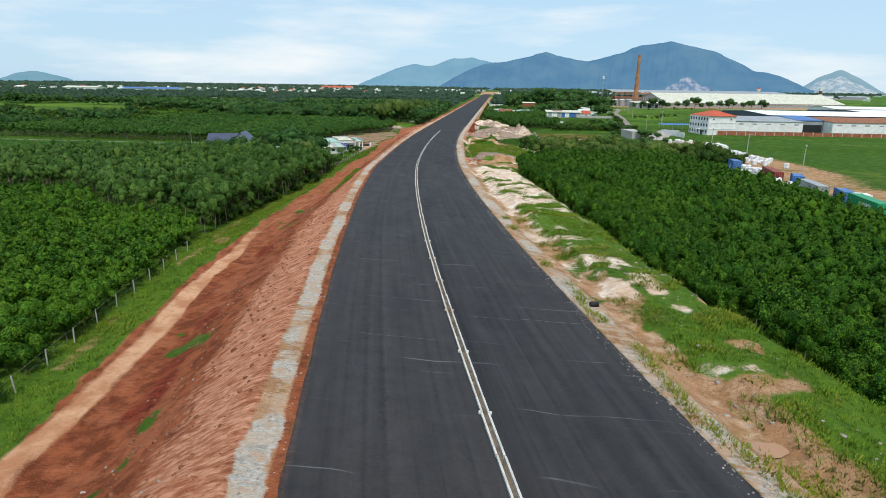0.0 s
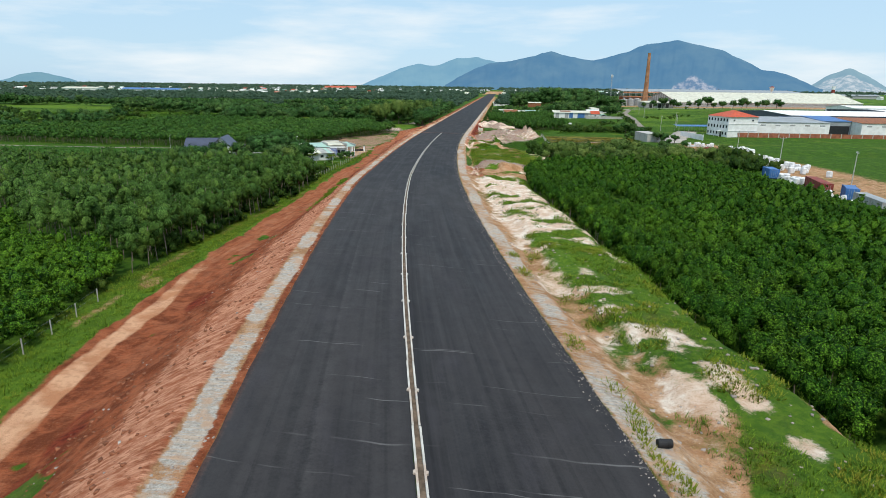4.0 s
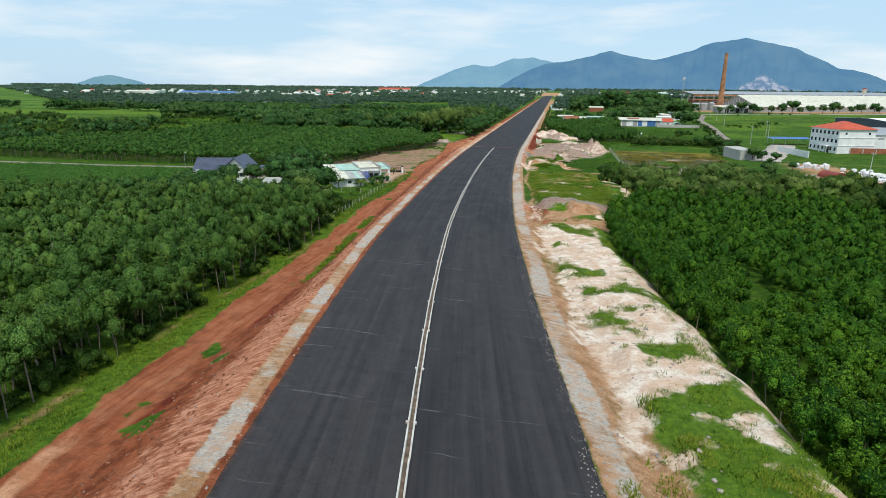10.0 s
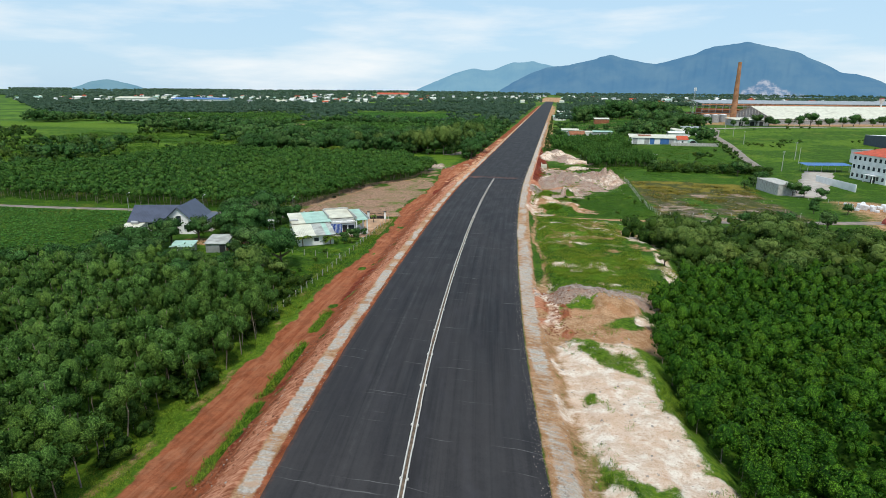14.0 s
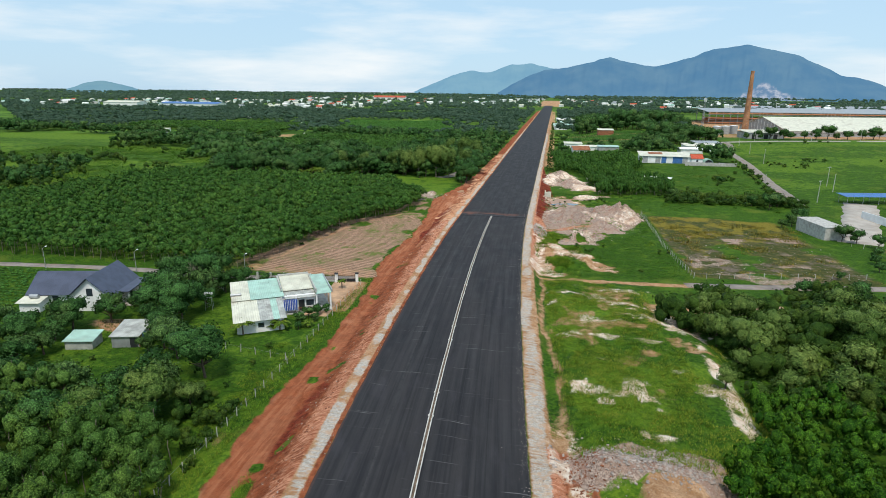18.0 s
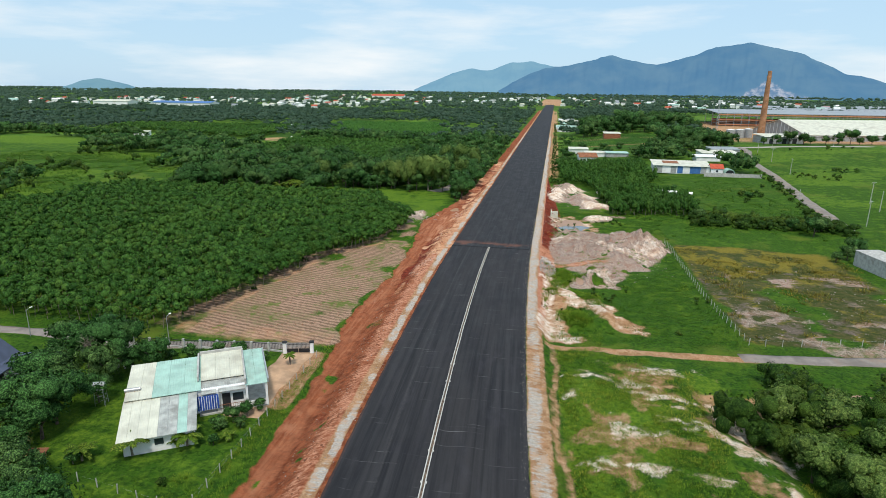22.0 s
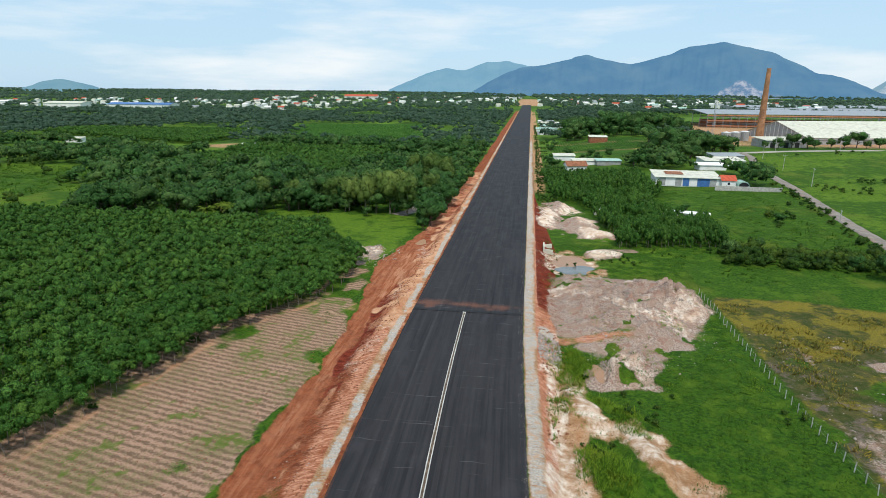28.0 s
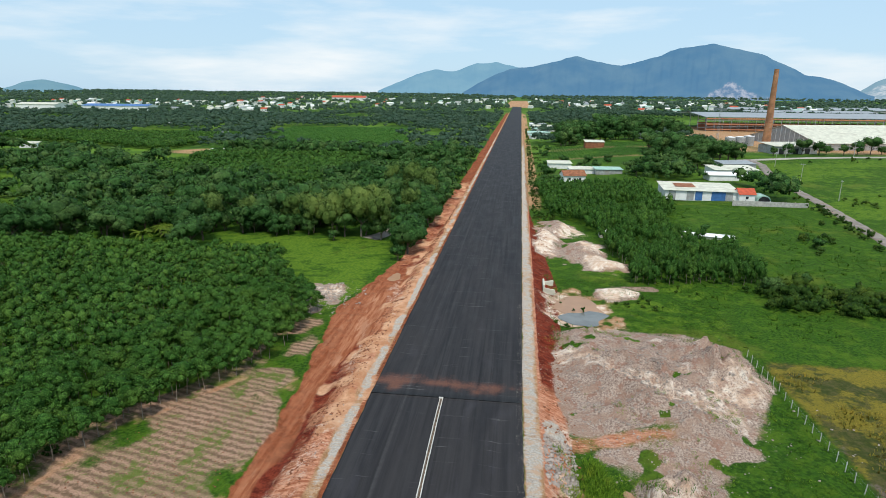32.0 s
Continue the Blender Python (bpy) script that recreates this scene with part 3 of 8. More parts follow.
    for cx, cy, rx, ry, h in ((28, -42, 4.6, 9, 1.9), (20.8, -30, 3.6, 10, 1.5), (21.5, -46, 5, 6, 1.2), (25, -33, 4, 6, 1.2), (20, 104, 4.5, 22, 2.6), (29, 92, 7, 13, 2.4), (24, 123, 6, 12, 2.2), (33, 80, 7, 6, 1.6), (33, 57.5, 6, 4, 1.2), (-36, 44, 6, 3, 1.2), (-31, 50, 4, 3, 0.8), (-25, 14, 3, 3, 0.6), (-28, -1, 3, 2, 0.6)):
        z = z + bump_at(x, y, cx, cy, rx, ry, h) * (0.6 + 0.8 * rough)
    z = z + bump_at(x, y, 30.5, -134, 9, 4.6, 1.7) * (0.3 + rough + 0.4 * crag) + bump_at(x, y, 32.8, -138.2, 3.8, 3.4, 1.9) + bump_at(x, y, 22, -141, 3.2, 9, 0.9) * (0.2 + 1.2 * rough)
    # pond, pit and puddles
    m = 1 - smooth(0.8, 1.12, np.hypot((x - 24.2) / 7.6, (y - 46.5) / 10.5))
    z = z * (1 - m) - 3.0 * m - bump_at(x, y, 45, -73, 6, 4.5, 1.4) - bump_at(x, y, -20, 61, 4, 7, 0.5)
    m = 1 - smooth(0.8, 1.6, np.hypot((xo - 24.5) / 1.1, (yo + 17) / 4.0))
    z = z * (1 - m) - 2.75 * m
    return z


# ---- ground ----
def growing(start, step, grow, end):
    out, v = [], start
    while abs(v) < abs(end):
        v += step
        step *= grow
        out.append(v)
    return out


def build_ground():
    us = np.array(sorted(growing(-42, -0.8, 1.13, -4700) + list(np.arange(-42, 58, 0.55)) + growing(58, 0.8, 1.13, 4700)))
    ys = np.array(sorted(growing(-330, -1.0, 1.2, -900) + list(np.arange(-330, 150, 0.7)) + growing(150, 0.9, 1.09, 4600)))
    U, Y = np.meshgrid(us, ys)
    # away from the road the sheet's lines run straight
    X = U + xc(np.maximum(Y, -420)) * (1 - smooth(150, 500, np.abs(U)))
    Z = height(X, Y)
    nx, ny = len(us), len(ys)
    idx = np.arange(nx * ny).reshape(ny, nx)
    F = np.stack([idx[:-1, :-1], idx[:-1, 1:], idx[1:, 1:], idx[1:, :-1]], -1).reshape(-1, 4)
    me = raw_mesh("ground", np.stack([X, Y, Z], -1).reshape(-1, 3), F, M_GROUND)
    u = X - xc(Y)
    x, y = X, Y
    n4, n10, n30 = vnoise(x, y, 4), vnoise(x, y, 10), vnoise(x, y, 30)
    wx, wy = x + (vnoise(x, y, 8, 2) - 0.5) * 7, y + (vnoise(x + 57, y, 8, 2) - 0.5) * 7
    ft, tl = foot_l(y), track_l(y) + (n4 - 0.5) * 2.2
    inside = lambda a, b, v, s=0.8: smooth(a - s, a + s, v) * (1 - smooth(b - s, b + s, v))
    near = 1 - smooth(900, 1300, y)
    # bare red soil: the left slope and track, the right cutting
    red = inside(tl, -12.6, u, 0.7) * near
    tuft = smooth(0.66, 0.74, n4) * inside(ft - 2.5, ft + 3.0, u, 1.0) * (1 - smooth(-70, -40, y))
    tuft = np.maximum(tuft, inside(-20.4, -18.6, u + (n4 - 0.5) * 1.2, 0.4) * inside(-184, -138, y, 4) * smooth(0.3, 0.45, vnoise(x, y, 6)))
    red = np.maximum(red * (1 - 0.95 * tuft), inside(LEFT_EDGE - 0.75, LEFT_EDGE, u, 0.25) * near)
    red = np.maximum(red, inside(13.8, ip(y, (-60, 14), (-45, 15.5), (0, 18), (60, 20), (110, 16.5), (150, 14.2), (300, 14)), u, 0.6) * smooth(-64, -50, y) * (1 - smooth(150, 200, y)))
    red = np.maximum(red, inside(13.6, 18.5, u + (n4 - 0.5) * 2) * inside(-151, -131, y, 2) * smooth(0.3, 0.5, n4))
    red = np.maximum(red, inside(19.5, 24, u, 1.0) * inside(5, 12, y, 1.5))
    red = np.maximum(red, 0.62 * inside(15, 34, u) * inside(-7.5, -3, y + (n10 - 0.5) * 7 - 0.12 * (u - 20), 1.2) * (0.7 + 0.6 * n4))
    # tan earth: track's worn middle at the start, gully, lanes, bare field
    dirt = 0.0 * u
    # pale worn wheel path of the track, its line wandering
    wp = track_l(y) + 1.7 + 0.6 * np.sin(y * 0.07) + (n10 - 0.5) * 1.6
    path = (1 - smooth(0.6, 1.5, np.abs(u - wp + 0.15))) * (1 - smooth(-238, -212, y)) * (0.75 + 0.5 * (n4 - 0.5))
    path = np.maximum(path, 0.5 * (1 - smooth(0.5, 1.6, np.abs(u - foot_l(y) - 1))) * inside(-60, 30, y, 10) * smooth(0.5, 0.7, n4))
    path = np.maximum(path, 0.85 * inside(-18.5, -11.2, u + (n10 - 0.5) * 5, 0.8) * smooth(-25, 10, y) * (1 - smooth(160, 300, y)) * smooth(0.38, 0.62, n4))
    path = np.maximum(path, 0.95 * smooth(1.2, 0.6, np.hypot((u + 13.6 + 0.0) / 2.2, (y + 6) / 7) + (n4 - 0.5)))
    path = np.maximum(path, 0.8 * smooth(1.2, 0.5, np.hypot((u + 13.0) / 2.0, (y - 38) / 22) + (n4 - 0.5)))
    dirt = np.maximum(dirt, 0.9 * smooth(1.3, 0.4, np.hypot((u + 31.2) / 1.3, (y + 233) / 3.4) + (n4 - 0.5) * 1.6))
    dirt = np.maximum(dirt, inside(-13.4, -12.4, u, 0.4) * 0.8 * near)
    dirt = np.maximum(dirt, inside(13.6, 15.0 + 2.2 * smooth(-270, -235, y), u + (n4 - 0.5) * 1.6, 0.8) * (1 - smooth(-70, -60, y)) * (1 - 0.75 * smooth(-132, -118, y)) * (0.45 + 0.5 * n10))
    dirt = np.maximum(dirt, 0.85 * inside(15.3, 16.7, u + (n10 - 0.5) * 3 + (n4 - 0.5) * 1.2, 0.45) * inside(-140, -60, y, 4) * (0.6 + 0.6 * (n4 - 0.3)))
    dirt = np.maximum(dirt, inside(15, 51, u, 1.2) * inside(-60.2, -57.6, y + (u - 20) * -0.06 + 0.5, 0.4))
    pe = ip(y, (-68, -55), (-54, -50.5), (-30, -46), (-12, -42), (-3, -38), (5, -32), (19, -28), (34, -28))
    field = inside(pe - 7, tl, u + (n10 - 0.5) * 5, 1.4) * inside(-66, 32, y, 3)
    plough = field * (0.95 - 0.5 * smooth(0.62, 0.78, n10) - (0.1 + 0.4 * n4) * smooth(-26, 2, y))
    pink = inside(foot_l(y) * 0.55 - 12.8 * 0.45, -12, u, 2.5) * (0.75 + 0.3 * (n10 - 0.5))
    pink = np.maximum(pink, inside(-17.5, -11, u + (n10 - 0.5) * 3, 1.2) * smooth(-40, -15, y) * (1 - smooth(150, 260, y)) * (0.75 + 0.8 * (n4 - 0.5)))
    pink = np.maximum(pink, 0.55 * inside(-26, -11, u, 1.5) * smooth(60, 80, y) * (1 - smooth(150, 260, y)))
    pink = np.maximum(pink, 0.95 * inside(15, 36, u) * inside(-9, -1, y, 1.5))
    pink = np.maximum(pink, 0.85 * inside(13.2, 18, u, 0.8) * inside(-52, 6, y, 4))
    pink = np.maximum(pink, 0.9 * inside(13.4, 15.2, u, 0.5) + 0.6 * inside(19, 24, u) * inside(-14, 14, y))
    tint = 0.8 * inside(tl + 0.2, foot_l(y) - 0.8, u, 0.9) * smooth(-245, -215, y) * (0.55 + 0.7 * (n10 - 0.4)) * (1 - smooth(60, 110, y))
    tint = np.maximum(tint, inside(-62, -19, x, 2) * inside(-140, -74, y, 3) * (u < tl) * (0.3 + 0.4 * n10))
    tint = np.maximum(tint, inside(16, 42, u, 1) * inside(-134, -60, y, 4) * (0.3 + 0.5 * smooth(0.42, 0.62, n10)))
    tint = np.maximum(tint, (inside(15, 28, u, 1) + inside(-35, -20, u, 1) * (u < tl)) * (1 - smooth(-140, -128, y)) * (0.62 + 0.36 * smooth(0.4, 0.6, n10)))
    pink = np.maximum(pink, inside(52, 96, x, 1) * smooth(-10, 6, y) * (1 - smooth(26, 32, y)))
    tint = np.maximum(tint, smooth(-30, 0, y) * (1 - smooth(55, 75, y)) * smooth(1.3, 0.6, np.hypot((u + 16.0 + 0.08 * y) / 4.2, (y - 24) / 26) + (n4 - 0.5) * 0.8))
    pink = np.maximum(pink, inside(-15.5, -12.4, u, 1.0) * (1 - smooth(-70, -50, y)) * (0.6 + 0.6 * (n10 - 0.5)))
    tint = np.maximum(tint, inside(55, 115, x, 5) * inside(26, 330, y, 8) * (0.02 + 0.22 * n10) + inside(118, 330, x, 8) * inside(-40, 320, y, 8) * (0.15 + 0.3 * n10 + 0.35 * smooth(0.42, 0.6, vnoise(x, y, 26)) * smooth(40, 90, y)))
    deep = inside(14.2, ip(y, (-60, 14), (-10, 16.5), (30, 20), (60, 20), (110, 17), (150, 14.6)), u, 0.5) * smooth(0, 16, y) * (1 - smooth(130, 170, y))
    deep = np.maximum(deep, inside(-19, -15.5, u + (n10 - 0.5) * 3, 0.7) * smooth(-45, -25, y) * (1 - smooth(15, 30, y)) * (0.25 + 0.8 * n4))
    deep = np.maximum(deep, inside(-21, -11.5, u, 0.8) * 0.5 * smooth(50, 62, y) * (1 - smooth(130, 170, y)) * smooth(0.48, 0.6, vnoise(x * 0.5, y, 5)))
    deep = np.maximum(deep, inside(19.5, 24.5, u, 1.0) * inside(5, 12, y, 1.5))
    deep = np.maximum(deep, 0.55 * inside(foot_l(y) - 1.2, foot_l(y) + 2.2, u, 0.8) * smooth(0.42, 0.6, n10) * (1 - smooth(-90, -60, y)))
    dirt = np.maximum(dirt, 0.5 * inside(tl - 3, tl, u) * inside(-50, 36, y) * smooth(0.45, 0.7, n4))
    path = np.maximum(path, 0.5 * inside(pe - 2.0, pe + 0.8, u + (n10 - 0.5) * 2, 0.9) * inside(-62, 14, y, 4) * smooth(0.3, 0.55, n4))
    dirt = np.maximum(dirt, inside(14, 16.5, u, 0.6) * smooth(150, 180, y) * near * smooth(0.4, 0.5, n10))
    dirt = np.maximum(dirt, inside(-29, -22.5, u, 0.8) * inside(-88, -69, y, 1.2))
    # pale sand
    sand = inside(15.5, 25.5, u, 1.4) * inside(-228, -152, y, 3) * (0.84 - (0.6 + 0.2 * (1 - smooth(-216, -204, y))) * smooth(0.57 - 0.15 * (1 - smooth(-216, -204, y)), 0.72 - 0.18 * (1 - smooth(-216, -204, y)), n4))
    sand = np.maximum(sand, inside(17, 26, u, 1.5) * (1 - smooth(-230, -226, y)) * smooth(0.68, 0.78, n4) * 0.6)
    for cu, cy, ru, ry in ((19.8, -253.4, 3.2, 2.2), (21.4, -261.4, 1.3, 2.8), (18.0, -261.6, 1.8, 3.4), (21.5, -267.8, 0.9, 1.0), (19.4, -241.5, 2.6, 1.4), (18.6, -247, 1.4, 3)):
        sand = np.maximum(sand, 0.8 * smooth(1.3, 0.3, np.hypot((u - cu) / ru, (y - cy) / ry) + (vnoise(x, y, 2.5) - 0.5) * 2.4))
    for cu, cy, ru, ry in ((19.2, -282, 3.6, 2.0), (22.7, -276.2, 1.2, 1.6), (16.8, -262, 2.6, 7), (25.6, -264, 0.9, 3), (16.8, -246, 1.5, 8)):
        dirt = np.maximum(dirt, 0.9 * smooth(1.3, 0.3, np.hypot((u - cu) / ru, (y - cy) / ry) + (vnoise(x, y, 2.5) - 0.5) * 2.0))
    dirt = np.maximum(dirt, (1 - smooth(-270, -264, y)) * inside(14.2, 16.9 + 1.6 * smooth(-276, -284, y), u + (n4 - 0.5) * 2.4, 0.7))
    sand = np.maximum(sand, inside(16, 40, u) * inside(-108, -66, y, 3) * smooth(0.6, 0.74, vnoise(x * 0.45, y, 4)) * 0.66)
    sand = np.maximum(sand, inside(berm_r(y) - 1.6, berm_r(y) + 1.4, u, 0.8) * inside(-126, -82, y, 4) * 0.75 * smooth(0.46, 0.6, vnoise(x, y * 0.7, 6)))
    sand = np.maximum(sand, 0.85 * inside(berm_r(y) - 1.0, berm_r(y) + 2.6, u, 0.7) * inside(-235, -140, y, 4) * smooth(0.44, 0.56, vnoise(x, y * 0.7, 5)))
    sand = np.maximum(sand, inside(18, 40, u) * inside(-122, -64, y, 3) * smooth(0.58, 0.74, vnoise(x * 0.5, y * 0.9, 3)) * 0.55)
    dirt = np.maximum(dirt, 0.6 * inside(16, 42, u) * inside(-124, -64, y, 3) * smooth(0.52, 0.66, vnoise(x + 9, y, 5)))
    for cu, cy, ru, ry in ((25.2, -87.6, 4, 1.6), (32.3, -76.7, 3, 1.2), (36.8, -76, 2.4, 1.4), (39.5, -82.6, 2, 5), (42, -91.4, 2.4, 5), (24, -96, 5, 1.2), (21, -72, 3, 1)):
        sand = np.maximum(sand, 0.66 * smooth(1.3, 0.3, np.hypot((u - cu) / ru, (y - cy) / ry) + (vnoise(x, y, 2.2) - 0.5) * 2.6))
    sand = np.maximum(sand, 0.9 * inside(18, 29, u, 1.0) * inside(-128, -112, y, 2) * smooth(0.5, 0.6, n4))
    for cx, cy, rx, ry in ((20, 106, 4, 22), (27, 119, 5, 9), (31, 95, 5, 10), (33, 80, 7, 6), (33, 57.5, 6, 4), (-33, 46, 7, 5)):
        sand = np.maximum(sand, smooth(1.25, 0.35, np.hypot((wx - cx) / rx, (wy - cy) / ry) + (n4 - 0.5) * 0.8) * (0.95 - 0.35 * smooth(0.5, 0.7, n10)))
    dirt = np.maximum(dirt, 0.95 * inside(-12.9, -10.3, u, 0.3) * near)
    sand = np.maximum(sand, (0.3 + 0.3 * smooth(-270, -235, y)) * inside(13.6, 17.5, u, 0.7) * (1 - smooth(-132, -118, y)) * smooth(0.42, 0.62, vnoise(x, y * 0.6, 3)))
    for cx, cy, rx, ry, lean in ((29.6, -42.5, 3.2, 9, 0.45), (20.8, -29, 2.6, 10, 0.25), (17, -48, 2.5, 9, 0), (24, 46.5, 9, 12, 0), (16.6, -22, 1.4, 34, 0), (20.2, -55, 3, 2, 0)):
        bx, by = x - cx + (n4 - 0.5) * 2.4, y - cy
        bank = smooth(1.3, 0.5, np.hypot((bx * math.cos(lean) + by * math.sin(lean)) / rx, (by * math.cos(lean) - bx * math.sin(lean)) / ry) + (n4 - 0.5) * 1.3)
        dirt, sand = np.maximum(dirt, 0.97 * bank), np.maximum(sand, 0.62 * bank * smooth(0.3, 0.55, n10))
    foot = inside(13.5, ip(y, (-56, 20.5), (-40, 19.5), (-28, 20.5), (-18, 18), (-8, 17)), u + (n4 - 0.5) * 3.5, 0.9) * inside(-56, -8, y, 2)
    dirt, sand = np.maximum(dirt, 0.9 * foot), np.maximum(sand, 0.45 * foot * smooth(0.4, 0.6, n4))
    path = np.maximum(path, 0.4 * inside(-56, -23, u, 1) * inside(-68, -60, y, 1.2) * (0.6 + 0.8 * n4))
    sand = np.maximum(sand, 0.8 * inside(-36.5, -31.5, u, 0.8) * (1 - smooth(-296, -286, y)) * smooth(0.46, 0.6, n4))
    dirt = np.maximum(dirt, 0.9 * smooth(1.2, 0.6, np.hypot((x + 56) / 8, (y + 102.5) / 3.6) + (n4 - 0.5) * 0.8))
    dirt = np.maximum(dirt, 0.85 * inside(150, 420, x, 8) * inside(345, 640, y, 10) * (0.55 + 0.5 * n30))
    # washed-out cream clay on the left slope, lush plots beyond it
    wash = inside(-17.2 - 0.05 * np.clip(y, 0, 80), -12.6, u + (n10 - 0.5) * 3, 1.0) * smooth(-45, -20, y) * (1 - smooth(60, 100, y))
    sand = np.maximum(sand, 0.34 * wash * smooth(0.38, 0.62, vnoise(x, y * 0.3, 3.2)))
    tint = np.maximum(tint, inside(-84, -24, x, 2) * (u < tl - 1) * inside(34, 97, y, 3) * (0.4 + 0.5 * n10))
    tint = np.maximum(tint, inside(24, 54, u, 2) * inside(26, 78, y, 4) * (0.15 + 0.55 * n10))
    tint = np.maximum(tint, inside(24, 51, u, 2) * inside(-55, -12, y, 3) * (0.1 + 0.3 * n10))
    # broken stone and gravel
    grey = inside(-12.6 + 0.35 * smooth(-150, -100, y), -10.95, u + (n4 - 0.5) * 0.9, 0.4) * (0.42 + 0.5 * smooth(0.3, 0.62, vnoise(x * 0.35, y, 3.0, 2))) * (1 - 0.6 * smooth(300, 700, y))
    grey = np.maximum(grey, inside(11.5, 14.0, u + (n10 - 0.5) * 1.4, 0.5) * (0.2 + 0.75 * vnoise(x * 0.6, y * 0.4, 2.2)) * (1 - 0.6 * smooth(300, 700, y)))
    grey = np.maximum(grey, 0.8 * inside(11.5, 13.3, u + (n4 - 0.5) * 0.7, 0.35) * smooth(-70, -50, y) * (1 - smooth(200, 500, y)) * (0.75 + 0.5 * (n10 - 0.3)))
    grey = np.maximum(grey, 0.85 * smooth(1.3, 0.5, np.hypot((u - 15.8) / 1.6, (y + 6) / 4) + (n4 - 0.5)))
    dirt = np.maximum(dirt, 0.85 * inside(11.5, 14.6, u, 0.4) * near)
    dirt = np.maximum(dirt, 0.8 * inside(13.5, 17, u, 0.6) * smooth(150, 180, y) * near * smooth(0.3, 0.5, n10))
    hp = np.maximum.reduce([smooth(1.2, 0.7, np.hypot((wx - 31) / 17, (wy - 12) / 24)), smooth(1.2, 0.7, np.hypot((wx - 41) / 10, (wy - 18) / 17)), smooth(1.2, 0.7, np.hypot((wx - 29.5) / 6, (wy + 16) / 6.5))])
    hp = np.clip(hp * (1.3 - 1.1 * smooth(0.66, 0.76, n4)), 0, 1)
    spoil = hp * smooth(15, 18, u)
    for cx, cy, rx, ry in ((20, 104, 5.5, 24), (29, 92, 8, 14), (25, 123, 7, 13), (33, 80, 8, 7), (33, 57.5, 7, 5), (38, 62, 4, 3), (-33, 46, 8, 6), (-31, 36, 2, 2)):
        spoil = np.maximum(spoil, smooth(1.2, 0.5, np.hypot((wx - cx) / rx, (wy - cy) / ry) + (n4 - 0.5) * 1.1) * smooth(13, 16, np.abs(u)))
    hs = smooth(0.42, 0.58, vnoise(x * 0.6 + y * 0.4, y * 0.5, 5))
    sand = np.maximum(sand, hp * 0.5 * hs * smooth(15, 18, u))
    spoil = np.maximum(spoil, smooth(1.2, 0.7, np.hypot((x - 30.5) / 9.5, (y + 134.5) / 4.8) + (n4 - 0.5) * 0.9))
    dirt = np.maximum(dirt, smooth(1.2, 0.6, np.hypot((x - 32.8) / 4, (y + 138.4) / 3.4) + (n4 - 0.5) * 0.5))
    spoil = spoil * (1 - 0.9 * smooth(1.1, 0.7, np.hypot((x - 32.8) / 4, (y + 138.6) / 3.2)))
    dirt = np.maximum(dirt, 0.9 * inside(17, 30, u, 1.5) * inside(-153, -140, y, 2) * smooth(0.36, 0.5, n10))
    dirt = np.maximum(dirt, 0.8 * smooth(1.2, 0.5, np.hypot((u - 21) / 6, (y + 149) / 4) + (n4 - 0.5) * 1.2))
    spoil = np.maximum(spoil, 0.75 * inside(60, 92, x, 3) * inside(-14, -2, y + (n10 - 0.5) * 14, 2) * smooth(0.5, 0.62, n4))
    red = red * (1 - 0.8 * hp * smooth(20, 22, u) * (1 - inside(-8, -2, y, 1.0)))
    spoil = spoil * (1 - 0.6 * inside(-7.5, -3, y + (n10 - 0.5) * 7 - 0.12 * (u - 20), 1.2) * (1 - smooth(30, 36, u)))
    dirt = np.maximum(dirt, inside(108, 131, x, 2) * inside(-210, -12, y, 4) * (0.35 + 0.6 * n10))
    dirt = np.maximum(dirt, 0.75 * inside(13.5, 20, u, 1.2) * smooth(140, 170, y) * near * (0.5 + 0.5 * smooth(0.3, 0.6, n10)))
    spoil = np.maximum(spoil, 0.55 * inside(54, 94, x, 2) * inside(-51, -26, y + (n10 - 0.5) * 22, 4) * smooth(0.42, 0.62, n4))
    dirt = np.maximum(dirt, 0.9 * smooth(1.3, 0.5, np.hypot((wx - 45.5) / 4.6, (wy + 73) / 3.2) + (n4 - 0.5) * 1.3))
    # dry and yellow growth
    dry = inside(53, 95, x, 2) * inside(-50, 22 + (n30 - 0.5) * 10, y, 3) * (0.75 + 0.35 * smooth(0.35, 0.6, n30)) * (1 - 0.8 * smooth(0.62, 0.7, n10) * (y < -5))
    sand = np.maximum(sand, 0.42 * inside(14, 18.5, u, 1.0) * inside(-56, -13, y, 2) * smooth(0.45, 0.7, vnoise(x, y * 0.5, 4)))
    dirt = np.maximum(dirt, 0.5 * (1 - smooth(0.4, 1.1, np.abs(u - trees_l(y) - 1.8 - (n10 - 0.5) * 2))) * inside(-320, -130, y, 3) * smooth(0.42, 0.55, vnoise(x, y, 7)))
    dry = np.maximum(dry, 0.5 * inside(17, 26, u) * (1 - smooth(-230, -224, y)) * smooth(0.5, 0.7, n10))
    dirt = np.maximum(dirt, inside(-30, 34, u, 5) * inside(1490, 2250, y, 20) * 0.95)
    # far country: a patchwork of fields
    dirt = np.maximum(dirt, 0.8 * inside(-234, -190, x, 4) * inside(308, 344, y, 4) * smooth(0.3, 0.5, n10))
    dirt = np.maximum(dirt, 0.55 * inside(28, 110, x, 3) * inside(322, 422, y, 4) * (0.5 + 0.5 * np.sin(y * 2 * math.pi / 4.6)) * smooth(0.35, 0.5, n30))
    meadow = np.maximum(np.maximum(inside(-500, -150, x, 6) * inside(78, 118, y, 4), inside(-260, -191, x, 5) * inside(250, 304, y, 5)), inside(-500, -172, x, 6) * inside(2, 196, y, 6))
    meadow = np.maximum(meadow, inside(-580, -295, x, 8) * inside(190, 290, y, 8))
